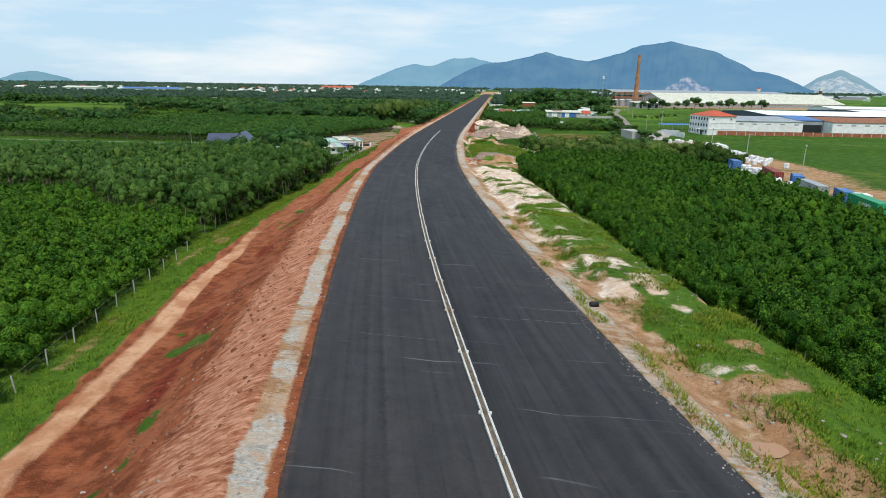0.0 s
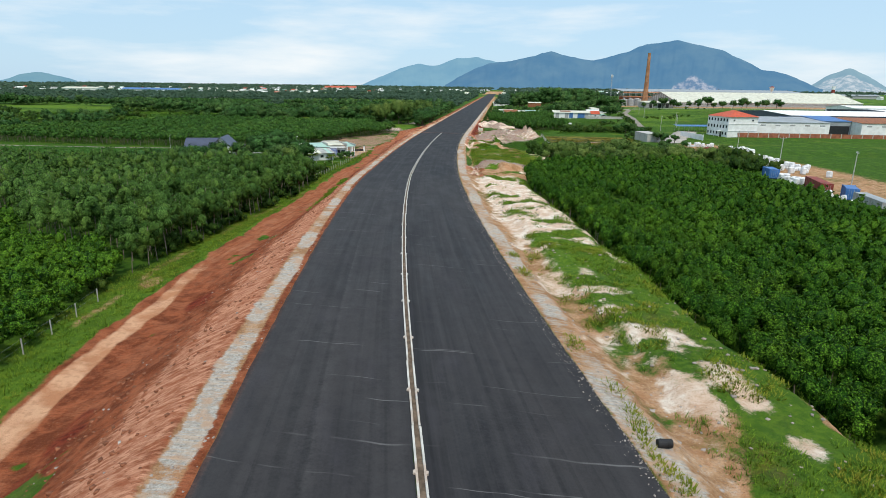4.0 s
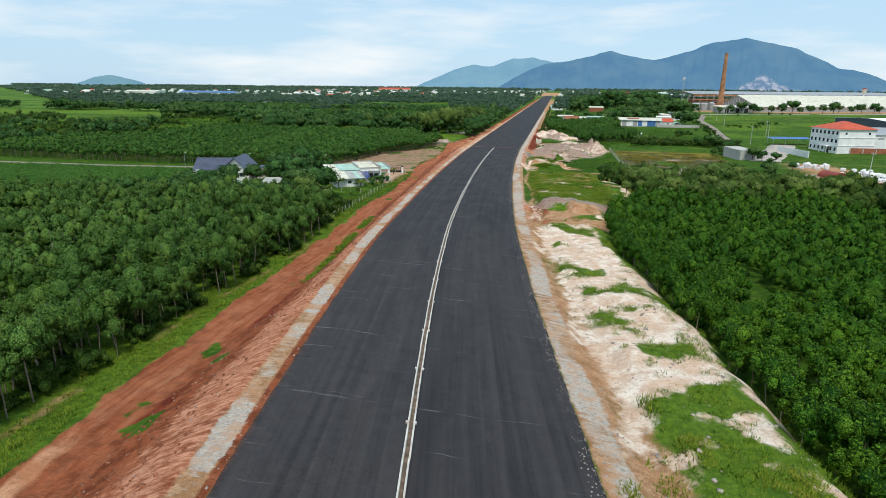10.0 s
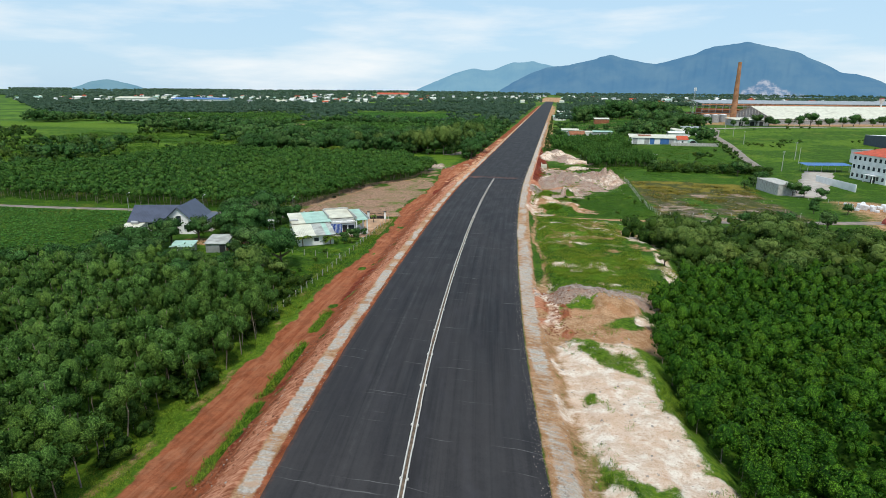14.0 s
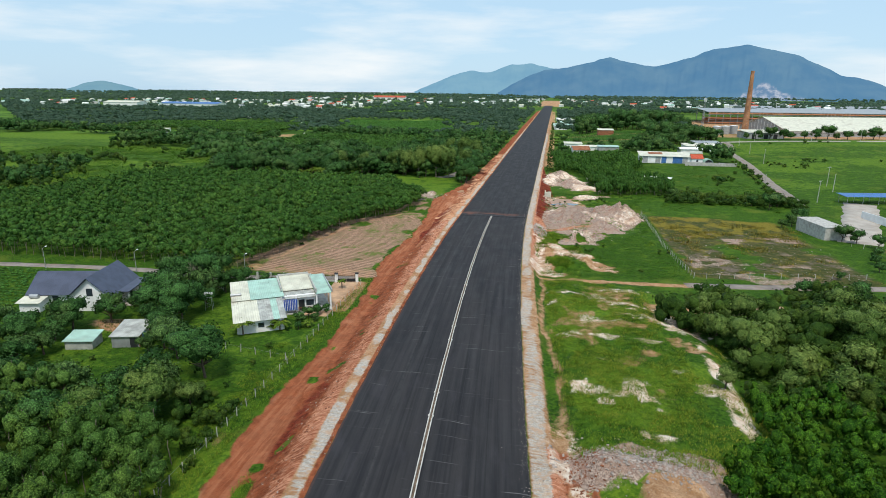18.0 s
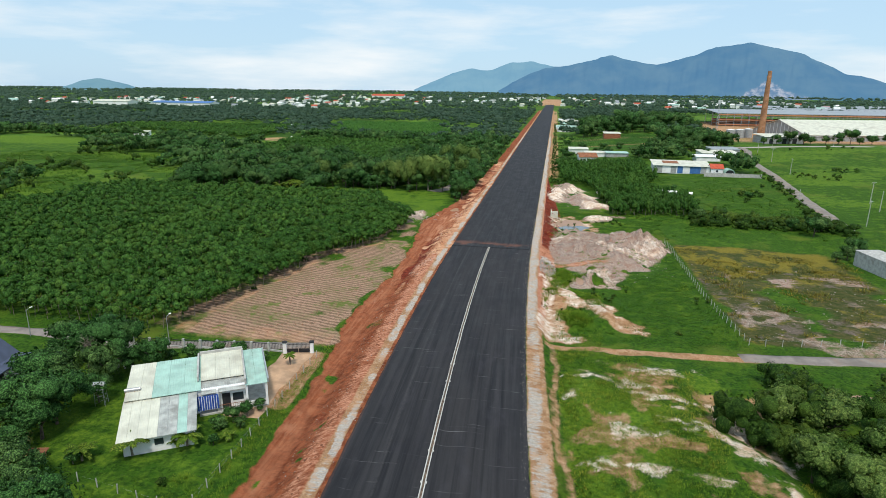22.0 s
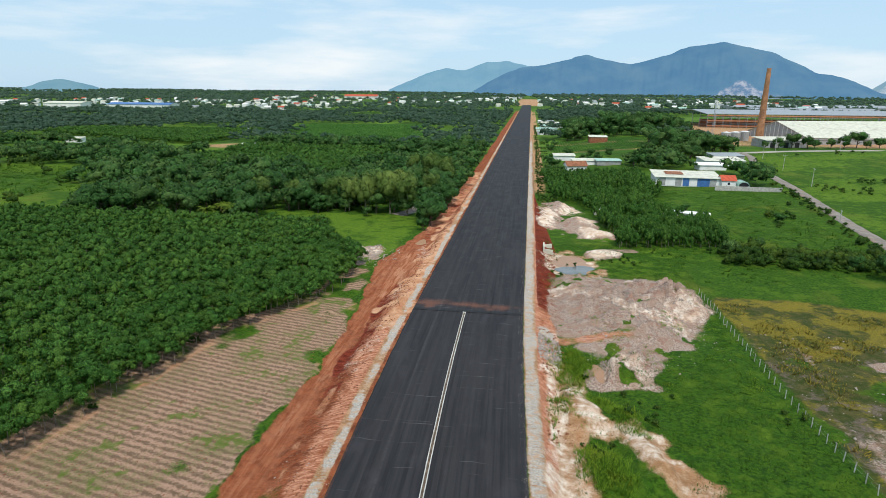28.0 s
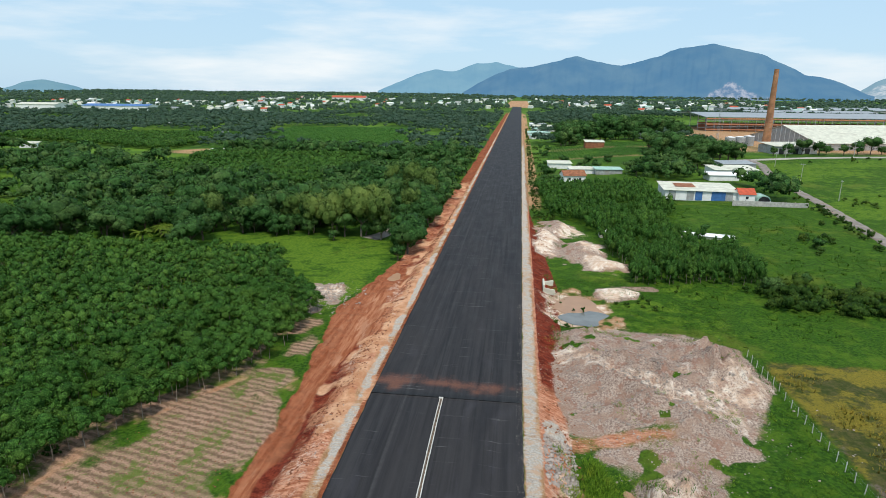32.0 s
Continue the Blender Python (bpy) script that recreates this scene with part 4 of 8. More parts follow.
    tint = np.maximum(tint, meadow * (0.3 + 0.7 * smooth(0.35, 0.65, vnoise(x, y, 22))))
    wild = smooth(150, 400, np.hypot(x, y - 0)) * (1 - meadow) * (1 - inside(125, 330, x, 10) * inside(40, 320, y, 10))
    for name, chans in (("cover", (red, sand, grey)), ("cover_b", (dry, dirt, wild)), ("cover_c", (pink, plough, tint)), ("cover_d", (spoil, deep, path))):
        a = me.color_attributes.new(name, "FLOAT_COLOR", "POINT")
        col = np.ones((nx * ny, 4), np.float32)
        for i, c in enumerate(chans):
            col[:, i] = np.clip(np.broadcast_to(c, X.shape), 0, 1).ravel()
        a.data.foreach_set("color", col.ravel())
    me.polygons.foreach_set("use_smooth", np.ones(len(F), bool))
    return tagged(new("ground", me), "red earth, sand and bright green grass on open land", "ground", kind="structure")


build_ground()


# ---- road ----
def ribbon(name, u0, u1, y0, y1, dy, dz, cols, mat, thick=0.09):
    """A paved strip along the road's line, with its own edges."""
    ys = np.arange(y0, y1 + dy / 2, dy)
    us = np.linspace(u0, u1, cols)
    U, Y = np.meshgrid(us, ys)
    wob = np.zeros_like(U)
    wob[:, 0] = (vnoise(Y[:, 0], Y[:, 0], 2.5) - 0.5) * 0.22
    wob[:, -1] = (vnoise(Y[:, 0] + 90, Y[:, 0], 2.5) - 0.5) * 0.22
    X = U + xc(Y) + wob
    Z = zs(U, Y) + dz
    top = np.stack([X, Y, Z], -1).reshape(-1, 3)
    n = len(top)
    idx = np.arange(n).reshape(len(ys), cols)
    F = [np.stack([idx[:-1, :-1], idx[:-1, 1:], idx[1:, 1:], idx[1:, :-1]], -1).reshape(-1, 4)]
    low = top.copy()
    low[:, 2] -= thick
    rim = np.concatenate([idx[:, 0][::-1], idx[0, 1:], idx[1:, -1], idx[-1, :-1][::-1]])
    F.append(np.stack([rim[:-1], rim[:-1] + n, rim[1:] + n, rim[1:]], -1)[:, ::-1])
    me = raw_mesh(name, np.concatenate([top, low]), np.concatenate(F), mat)
    uv = me.uv_layers.new(name="UVMap")
    li = np.empty(len(me.loops), np.int32)
    me.loops.foreach_get("vertex_index", li)
    flat = np.stack([U, Y], -1).reshape(-1, 2)
    flat = np.concatenate([flat, flat])
    uv.data.foreach_set("uv", flat[li].astype(np.float32).ravel())
    return me, flat[:, 0], flat[:, 1]


def build_road():
    road = thing("road", 0, 0, 0, 0, "new black asphalt dual carriageway with dusty edges", "road", kind="structure")
    for label, a, b in (("worn dark asphalt lane", LEFT_EDGE, -0.24), ("fresh black asphalt lane", 0.24, RIGHT_EDGE)):
        me, u, y = ribbon("carriageway", a, b, -345, 0.15, 0.75, 0.03, 44, M_ASPHALT)
        add_wear(me, u, y)
        attach("carriageway", me, road, label)
    me, u, y = ribbon("carriageway", LEFT_EDGE, RIGHT_EDGE, 0.15, 1500, 2.0, 0.03, 60, M_ASPHALT)
    add_wear(me, u, y)
    attach("carriageway", me, road, "long straight asphalt with a band of red mud")


def add_wear(me, u, y):
    """Red mud, pale dust lines and seams, by place on the road."""
    n = vnoise(u * 1.0, y, 3.5, 3)
    mud = (1 - smooth(0.1, 5.0, np.abs(y - 4.6 - u * 0.02 + (n - 0.5) * 6.5 + (vnoise(u, y, 9) - 0.5) * 5))) * (0.2 + 0.95 * n)
    mud = np.maximum(mud, 0.6 * (1 - smooth(0.0, 0.9, u - LEFT_EDGE)) * (y < -40))
    mud = np.maximum(mud, 0.42 * (1 - smooth(3, 34, np.abs(y - 2))) * vnoise(u * 0.8, y * 0.5, 4))
    pale = 0.55 * smooth(RIGHT_EDGE - 0.9, RIGHT_EDGE, u) + 0.35 * (1 - smooth(0, 0.6, u - LEFT_EDGE))
    pale = np.maximum(pale, 0.42 * (1 - smooth(0.5, 2, np.abs(y - 155))) * n)
    seam = np.maximum.reduce([1 - smooth(0.0, 0.3, np.abs(u + 5.2 - 0.25 * np.sin(y * 0.03))), 0.5 * (1 - smooth(0, 0.25, np.abs(u - 6.1))) * (y > 3)])
    seam = np.maximum(seam, 0.4 * smooth(0.4, 2, u) * (1 - smooth(-190, -150, y)) * (0.6 + 0.8 * n))
    seam = np.maximum(seam, 0.55 * (u < 0) * (1 - smooth(-215, -150, y)) * (0.45 + 0.9 * vnoise(u * 2.2, y * 0.22, 3.0, 3)))
    a = me.color_attributes.new("wear", "FLOAT_COLOR", "POINT")
    col = np.ones((len(u), 4), np.float32)
    col[:, 0], col[:, 1], col[:, 2] = np.clip(mud, 0, 1), np.clip(pale, 0, 1), np.clip(seam, 0, 1)
    a.data.foreach_set("color", col.ravel())


build_road()


# ---- vegetation ----
def crown_arrays(seed, n, size, rx, z0, z1, core=1, droop=0.2, lobes_n=0, shape="egg"):
    """A crown of leafy clumps, each a knobbly heart with leaf sprays standing off it: verts, quads and soft normals."""
    r = np.random.RandomState(seed)
    count = lobes_n or (7 if n > 150 else 4)
    H = (z1 - z0) / 2
    turn = r.uniform(0, 6.28)
    lobes = [(0, 0, z0 + H * r.uniform(1.0, 1.25), 0.72)]
    for i in range(count):
        a = turn + 6.28 * i / count + r.uniform(-0.3, 0.3)
        e = r.uniform(0.42, 0.78)
        lobes.append((rx * e * math.cos(a), rx * e * math.sin(a), z0 + 2 * H * r.uniform(0.22, 0.74), r.uniform(0.3, 0.54)))
    V, F, N, k = [], [], [], 0
    mid = np.array([0, 0, z0 + 0.6 * H])
    sz = 1.0 if shape == "ball" else 0.92

    def soft(p, d, out, w):
        far = (p - mid) / np.array([rx, rx, H])
        v = 0.62 * d + 0.45 * far / (np.linalg.norm(far) + 1e-6) + w * out
        return v / (np.linalg.norm(v) + 1e-9)

    for i in range(n):
        lx, ly, lz, ls = lobes[r.randint(len(lobes))]
        d = r.normal(size=3)
        d[2] = d[2] * 0.9 + 0.35
        d /= np.linalg.norm(d)
        rad = 0.7 + 0.5 * r.rand()
        p = np.array([lx + d[0] * rx * ls * rad, ly + d[1] * rx * ls * rad, lz + d[2] * H * ls * rad * sz])
        out = d + r.normal(size=3) * 0.6 + np.array([0, 0, 0.35])
        out /= np.linalg.norm(out)
        t = np.cross(out, r.normal(size=3))
        t /= np.linalg.norm(t) + 1e-9
        t[2] -= droop
        b = np.cross(out, t)
        s = size * r.uniform(0.6, 1.25)
        V += [p - t * s * 0.55, p - b * s * 0.4 + out * s * 0.1, p + t * s * 0.6, p + b * s * 0.4 + out * s * 0.1]
        N += [soft(p, d, out, 0.5)] * 4
        F.append((k, k + 1, k + 2, k + 3))
        k += 4
    if core:
        m, w = ((3, 5), (4, 7), (5, 9))[core - 1]
        tops = (0.12, 1.15, 2.3) if core == 1 else np.linspace(0.1, 2.6, m)
        for lx, ly, lz, ls in lobes:
            base = k
            for j, ph in enumerate(tops):
                for i in range(w):
                    a = 2 * math.pi * (i + 0.5 * (j % 2)) / w
                    e = np.array([math.sin(ph) * math.cos(a), math.sin(ph) * math.sin(a), math.cos(ph)])
                    q = 0.72 * ls * (r.uniform(0.8, 1.15) if j else 1.0)
                    p = np.array([lx + rx * q * e[0], ly + rx * q * e[1], lz + H * q * e[2] * sz])
                    V.append(p)
                    N.append(soft(p, e, e, 0.0))
                    k += 1
            for j in range(m - 1):
                for i in range(w):
                    F.append((base + j * w + i, base + (j + 1) * w + i, base + (j + 1) * w + (i + 1) % w, base + j * w + (i + 1) % w))
    return np.array(V), np.array(F), np.array(N)


def blade_arrays(seed, n, h, spread, w):
    """A tuft of grass: tapering blades that lean outwards."""
    r = np.random.RandomState(seed)
    V, F, N = [], [], []
    for i in range(n):
        a, d = r.uniform(0, 6.28), spread * math.sqrt(r.rand())
        p = np.array([d * math.cos(a), d * math.sin(a), -0.04])
        b = a + r.normal() * 0.8
        lean = np.array([math.cos(b), math.sin(b), 0]) * r.uniform(0.25, 0.95)
        side = np.array([-math.sin(b + r.normal() * 0.7), math.cos(b), 0]) * w * r.uniform(0.7, 1.3)
        hh = h * r.uniform(0.55, 1.15)
        tip = p + lean * hh + np.array([0, 0, hh])
        V += [p + side, p - side, tip - side * 0.25, tip + side * 0.25]
        nn = np.array([lean[0] * 0.5, lean[1] * 0.5, 1.0])
        N += [nn / np.linalg.norm(nn)] * 4
        F.append((4 * i, 4 * i + 1, 4 * i + 2, 4 * i + 3))
    return np.array(V), np.array(F), np.array(N)


def trunk_arrays(seed, h, r0, r1, sides=5, lean=0.08, limbs=0, reach=1.0):
    r = np.random.RandomState(seed)
    V, F = [], []

    def limb(p, q, a, b):
        k = len(V)
        d = (q - p) / np.linalg.norm(q - p)
        e = np.cross(d, [0.3, 0.9, 0.1])
        e /= np.linalg.norm(e)
        f = np.cross(d, e)
        for c, rad in ((p, a), (q, b)):
            for i in range(sides):
                t = 2 * math.pi * i / sides
                V.append(c + rad * (e * math.cos(t) + f * math.sin(t)))
        for i in range(sides):
            F.append((k + i, k + (i + 1) % sides, k + sides + (i + 1) % sides, k + sides + i))

    mid = np.array([r.normal() * lean * h * 0.5, r.normal() * lean * h * 0.5, h * 0.55])
    top = mid + np.array([r.normal() * lean * h * 0.5, r.normal() * lean * h * 0.5, h * 0.45])
    limb(np.array([0, 0, -0.15]), mid, r0, (r0 + r1) / 2)
    limb(mid, top, (r0 + r1) / 2, r1)
    for i in range(limbs):
        a = r.uniform(0, 6.28)
        s = mid * r.uniform(0.6, 1.0)
        limb(s, s + np.array([math.cos(a) * reach, math.sin(a) * reach, reach * r.uniform(0.5, 1.0)]), r1 * 1.2, r1 * 0.5)
    return np.array(V), np.array(F)


def scatter_mesh(name, variants, places, mat, label, category):
    """Many plants as one mesh: places are rows of x, y, z, turn, scale, variant."""
    Vs, Fs, Ns, k = [], [], [], 0
    for vi, var in enumerate(variants):
        V, F = var[0], var[1]
        P = places[places[:, 5].astype(int) == vi]
        if not len(P):
            continue
        c, s = np.cos(P[:, 3])[:, None], np.sin(P[:, 3])[:, None]

        def turned(A, scale):
            return np.stack([(A[None, :, 0] * c - A[None, :, 1] * s) * scale, (A[None, :, 0] * s + A[None, :, 1] * c) * scale, A[None, :, 2] * scale], -1)

        Vs.append((turned(V, P[:, 4:5]) + P[:, None, 0:3]).reshape(-1, 3))
        if len(var) > 2:
            Ns.append(turned(var[2], np.ones((len(P), 1))).reshape(-1, 3))
        Fs.append((F[None] + (np.arange(len(P)) * len(V))[:, None, None] + k).reshape(-1, 4))
        k += len(P) * len(V)
    me = raw_mesh(name, np.concatenate(Vs), np.concatenate(Fs), mat, np.concatenate(Ns) if Ns else None)
    return tagged(new(name, me), label, category, kind="stuff")


RNG = np.random.RandomState(11)


def grid_places(x0, x1, y0, y1, dx, dy, jitter, keep, turn=0.0, smin=0.8, smax=1.2, nvar=5):
    gx, gy = np.meshgrid(np.arange(x0, x1, dx), np.arange(y0, y1, dy))
    gx, gy = gx.ravel() + RNG.uniform(-jitter, jitter, gx.size), gy.ravel() + RNG.uniform(-jitter, jitter, gy.size)
    if turn:
        cx, cy, c, s = (x0 + x1) / 2, (y0 + y1) / 2, math.cos(turn), math.sin(turn)
        gx, gy = cx + (gx - cx) * c - (gy - cy) * s, cy + (gx - cx) * s + (gy - cy) * c
    m = keep(gx, gy)
    gx, gy = gx[m], gy[m]
    n = len(gx)
    return np.stack([gx, gy, height(gx, gy) - 0.05, RNG.uniform(0, 6.28, n), RNG.uniform(smin, smax, n), RNG.randint(0, nvar, n)], -1)


def plant(name, rows, crowns, trunks, leaf_mat, bark, label, category, group):
    """Single trees as things, each with a trunk and a crown."""
    cm = [raw_mesh("crown", v[0], v[1], leaf_mat, v[2]) for v in crowns]
    tm = [raw_mesh("trunk", *v, bark) for v in trunks]
    for x, y, z, a, s, v in rows:
        ob = new(name)
        ob.matrix_basis = Matrix.LocRotScale((x, y, z), Euler((0, 0, a)), (s, s, s))
        tagged(ob, label, category, group)
        attach("trunk", tm[int(v) % len(tm)], ob)
        attach("crown", cm[int(v) % len(cm)], ob)


def split_near(rows, dist, count):
    order = np.argsort(dist(rows[:, 0], rows[:, 1]))
    return rows[order[:count]], rows[order[count:]]


def stand(name, rows, dist, count, size, rx, z0, z1, leaf_mat, bark, label, group, trunk_h, fine=260, coarse=66, seed=0, trunk_r=0.06, hidden_trunks=False):
    near, rest = split_near(rows, dist, count)
    fine_c = [crown_arrays(seed + i, fine, size * 0.9, rx, z0, z1, 2) for i in range(5)]
    coarse_c = [crown_arrays(seed + 50 + i, coarse * 4 // 5, size * 1.45, rx * 1.05, z0, z1, 1) for i in range(5)]
    trunks = [trunk_arrays(seed + i, trunk_h, trunk_r, trunk_r * 0.5, 5) for i in range(5)]
    plant(name, near, fine_c, trunks, leaf_mat, bark, label, "tree", group)
    if len(rest):
        middle, rest_far = split_near(rest, dist, int(len(rest) * 0.45))
        plain_c = [crown_arrays(seed + 70 + i, coarse * 2 // 5, size * 2.0, rx * 1.08, z0, z1, 1, 0.2, 3) for i in range(5)]
        scatter_mesh(name + "_backdrop", plain_c, rest_far, leaf_mat, "close rows of " + label, "trees")
        scatter_mesh(name + "_stand", coarse_c, middle, leaf_mat, "close rows of " + label, "trees")
        if not hidden_trunks:
            scatter_mesh(name + "_trunks", [trunk_arrays(seed + 90 + i, trunk_h, trunk_r, trunk_r * 0.5, 3) for i in range(5)], rest, bark, "slim pale trunks in close rows", "tree trunks")
    return near


def uof(x, y):
    return x - xc(y)


def field_edge(y):
    """Where the plantation ends beside the bare field."""
    return ip(y, (-68, -54), (-54, -49.6), (-30, -45), (-13, -41.4), (-4, -38), (4, -32.5), (19, -28.6), (36, -28.5), (45, -38), (72, -52))


def young_end(x):
    """Where the young trees give way to the tall ones."""
    return np.clip(-232 - 0.65 * (x + 14), -240, -199) + 3 * np.sin(x * 0.2)


# young acacia on both sides of the first stretch
stand("young_acacia", grid_places(-130, 10, -322, -196, 1.95, 1.95, 0.5, lambda x, y: (uof(x, y) < trees_l(y) - 0.2) & (y < young_end(x) - 2), 0.2),
      lambda x, y: np.hypot(x - 20, y + 300), 260, 0.24, 1.15, 0.5, 3.6, M_YOUNG, M_BARK, "bushy young acacia tree in a dense plantation", "young acacias by the dirt track", 2.6, 380, 84, 100, 0.04, True)
stand("plantation_acacia", grid_places(42, 104, -325, -100, 2.25, 2.25, 0.7, lambda x, y: (uof(x, y) > berm_r(y) + 1.9) & (x < 97) & (vnoise(x, y, 14) > 0.24) & (y < -112 + 0.15 * (x - 50)), 0.16, 0.72, 1.25),
      lambda x, y: np.abs(uof(x, y) - 24) + 0.15 * np.abs(y + 225), 280, 0.26, 1.25, 0.5, 4.5, M_YOUNG, M_BARK, "dark green acacia tree in a dense plantation", "acacias beside the sandy berm", 3.2, 400, 90, 200, 0.05, True)
# taller trees with bare trunks
stand("tall_acacia", grid_places(-165, 0, -250, -118, 2.4, 2.4, 0.7, lambda x, y: (uof(x, y) < trees_l(y) + 1.0) & (y > young_end(x)) & (y < np.minimum(-128 + 0.04 * (x + 40), -134 + 0.3 * (x + 66))) & ~((x > -75) & (y > -136) & (uof(x, y) > -48)), 0.1, 0.62, 1.25),
      lambda x, y: -uof(x, y) + 0.1 * np.abs(y + 190), 280, 0.27, 1.5, 2.4, 6.8, M_TALL, M_BARK, "tall slender acacia tree with a bare pale trunk", "tall acacias by the dirt track", 5.8, 380, 84, 300, 0.075)
# the even plantation behind the lane
stand("lane_acacia", grid_places(-200, -24, -70, 72, 2.45, 2.45, 0.7, lambda x, y: (x < field_edge(y) - 0.8) & (y > -67) & (y < 69 - 0.02 * (x + 50)) & (x > ip(y, (-10, -205), (14, -176), (72, -168)) + 5 * np.sin(y * 0.21)), 0.0, 0.78, 1.28),
      lambda x, y: -x + 0.25 * np.abs(y + 10), 280, 0.28, 1.45, 1.9, 5.0, M_ACACIA, M_BARK, "straight acacia tree in an even plantation", "acacias behind the bare field", 4.2, 360, 76, 400, 0.06)
# wood on the other side, beyond the pond
stand("wood_acacia", grid_places(16, 72, 66, 205, 2.1, 2.1, 0.8, lambda x, y: (uof(x, y) > ip(y, (66, 38), (80, 38), (100, 36), (130, 32), (140, 22), (205, 18))) & (x < ip(y, (66, 70), (100, 72), (112, 58), (130, 60), (150, 68), (205, 66))) & (vnoise(x, y, 16) > 0.3) & ~((np.abs(x - 68) < 11) & (np.abs(y - 112) < 3.5)), 0.05, 0.7, 1.15),
      lambda x, y: np.hypot(x - 30, y - 60), 200, 0.25, 1.15, 0.7, 6.0, M_ACACIA, M_BARK, "green acacia tree in a roadside wood", "acacias beyond the pond", 4.4, 340, 96, 500, 0.06, True)


# ---- mixed trees ----
def mixed_variants(seed, n, size, lob=1.0, core=2):
    return [crown_arrays(seed + i, n, size, (2.5 + 0.5 * (i % 3)) * lob, 1.5 - 0.3 * (i % 2), 5.8 + 0.8 * (i % 3), core, 0.25, 10 if n > 100 else 5 if n > 30 else 3 if n > 6 else 2, "ball") for i in range(5)]


BIG_C = mixed_variants(600, 900, 0.36, 1.0, 2)
BIG_T = [trunk_arrays(620 + i, 4.2, 0.2, 0.1, 7, 0.1, 4, 1.6) for i in range(5)]


def big_trees(name, spots, label, group, mat=M_WOOD_LEAF):
    rows = np.array([(x, y, float(height(x, y)) - 0.05, (i * 2.4) % 6.28, s, i % 5) for i, (x, y, s) in enumerate(spots)])
    plant(name, rows, BIG_C, BIG_T, mat, M_BARK_DARK, label, "tree", group)


big_trees("orchard_tree", [(-89 + (i % 9) * 6.6 + (i * 7 % 5) * 0.6, -136 + (i // 9) * 6.4 + (i * 11 % 7) * 0.5, 0.72 + 0.09 * (i % 5)) for i in range(36) if not (i // 9 >= 2 and i % 9 >= 4) and not (i // 9 >= 1 and i % 9 <= 2)] + [(-30.6, -118, 1.15), (-33.5, -125, 1.15), (-37, -121, 0.9), (-38, -127, 0.95), (-45, -128, 1.0), (-66, -114, 0.8), (-60, -121, 1.05), (-34.5, -134, 0.85), (-52, -131, 1.0), (-66, -122, 1.0), (-60, -129, 1.0), (-60.5, -116, 0.85), (-63, -111, 0.7), (-72, -117, 1.0), (-70, -131, 1.0), (-29.5, -134, 0.7)],
          "round leafy fruit tree in a rough orchard", "orchard trees by the fence")
M_OLIVE = leaf("pale_olive_leaves", (0.05, 0.11, 0.018), (0.2, 0.34, 0.055), (0.28, 0.4, 0.065), 0.2, 7.0)
big_trees("cashew_tree", [(-30.4, -130.4, 1.4), (-37.5, -134.5, 1.0), (-27.5, -126.5, 0.6)], "broad pale green cashew tree on rough grass", "cashew trees", M_OLIVE)


def bare_tree(x, y, h, seed):
    """A leafless tree: a trunk that forks again and again into thin grey twigs."""
    t = thing("bare_tree", x, y, float(height(x, y)) - 0.1, 0, "leafless grey tree with fine forking twigs", "tree")
    r = random.Random(seed)
    trunk, twigs = bmesh.new(), bmesh.new()

    def fork(p, d, length, rad, level):
        q = p + d * length
        tube(p, q, rad, rad * 0.65, 6 if level < 2 else 4, trunk if level < 2 else twigs)
        if level == 5:
            return
        for _ in range(3 if level < 4 else 2):
            e = (d + Vector((r.gauss(0, 0.5), r.gauss(0, 0.5), r.gauss(0.12, 0.3)))).normalized()
            fork(q, e, length * r.uniform(0.55, 0.8), rad * 0.58, level + 1)

    fork(Vector((0, 0, 0)), Vector((0.04, 0.02, 1)), h * 0.32, 0.16, 0)
    part("trunk", trunk, M_BARK, t)
    part("twigs", twigs, M_BARK, t, "thin grey twigs")


bare_tree(-54, -84.6, 7.5, 4)
big_trees("garden_tree", [(-47, -101, 1.15), (-53.4, -99, 1.15), (-48, -97.5, 1.15), (-50, -86, 1.3), (-55, -91, 1.3), (-58, -80, 1.25), (-64, -78, 1.0), (-52, -80, 1.25), (-46, -80, 1.0), (-63.3, -106.8, 1.1), (-59.3, -102.1, 1.05), (-43, -110, 1.0), (-38.5, -113, 0.95), (-69, -104, 0.8), (-60, -87, 0.8), (-42, -76, 0.5), (-38, -74, 0.45), (-34, -73.5, 0.4), (-44.5, -77.5, 0.42), (-40, -76.6, 0.38), (-36.2, -76.0, 0.36), (-31.5, -75.0, 0.3), (-29.5, -74.0, 0.26), (-48, -75.5, 0.45), (-57, -96, 0.8), (-48, -82, 0.85), (-53, -90, 0.85), (-46.5, -91.5, 0.6), (-59, -84, 0.8), (-70, -110, 0.8), (-76, -108, 0.8), (-47.2, -105, 0.75), (-41, -108.5, 0.5), (-44.5, -112, 0.6), (-39, -104.8, 0.35)],
          "dense leafy garden tree beside the houses", "garden trees")
big_trees("roadside_tree", [(-31, 96, 1.25), (-37, 101, 1.35), (-43, 98, 1.15), (-26, 112, 1.0), (-34, 112, 1.3), (-49, 104, 1.2), (-29, 122, 1.1), (-41, 116, 1.2), (-55, 99, 1.1), (-60, 104, 1.0), (-67, 101, 1.0), (-73, 99, 1.2), (-79, 102, 1.0), (-86, 97, 1.25), (-92, 100, 0.9), (-97, 93, 1.1), (-104, 96, 1.2), (-112, 90, 1.0), (-45, 92.5, 0.7), (-64, 95, 0.75), (-88, 89, 0.8), (-38, 106, 1.6), (-56, 107, 1.5), (-24, 134, 1.0), (-31, 140, 1.1)],
          "large spreading tree at the edge of a wood", "large trees by the road")
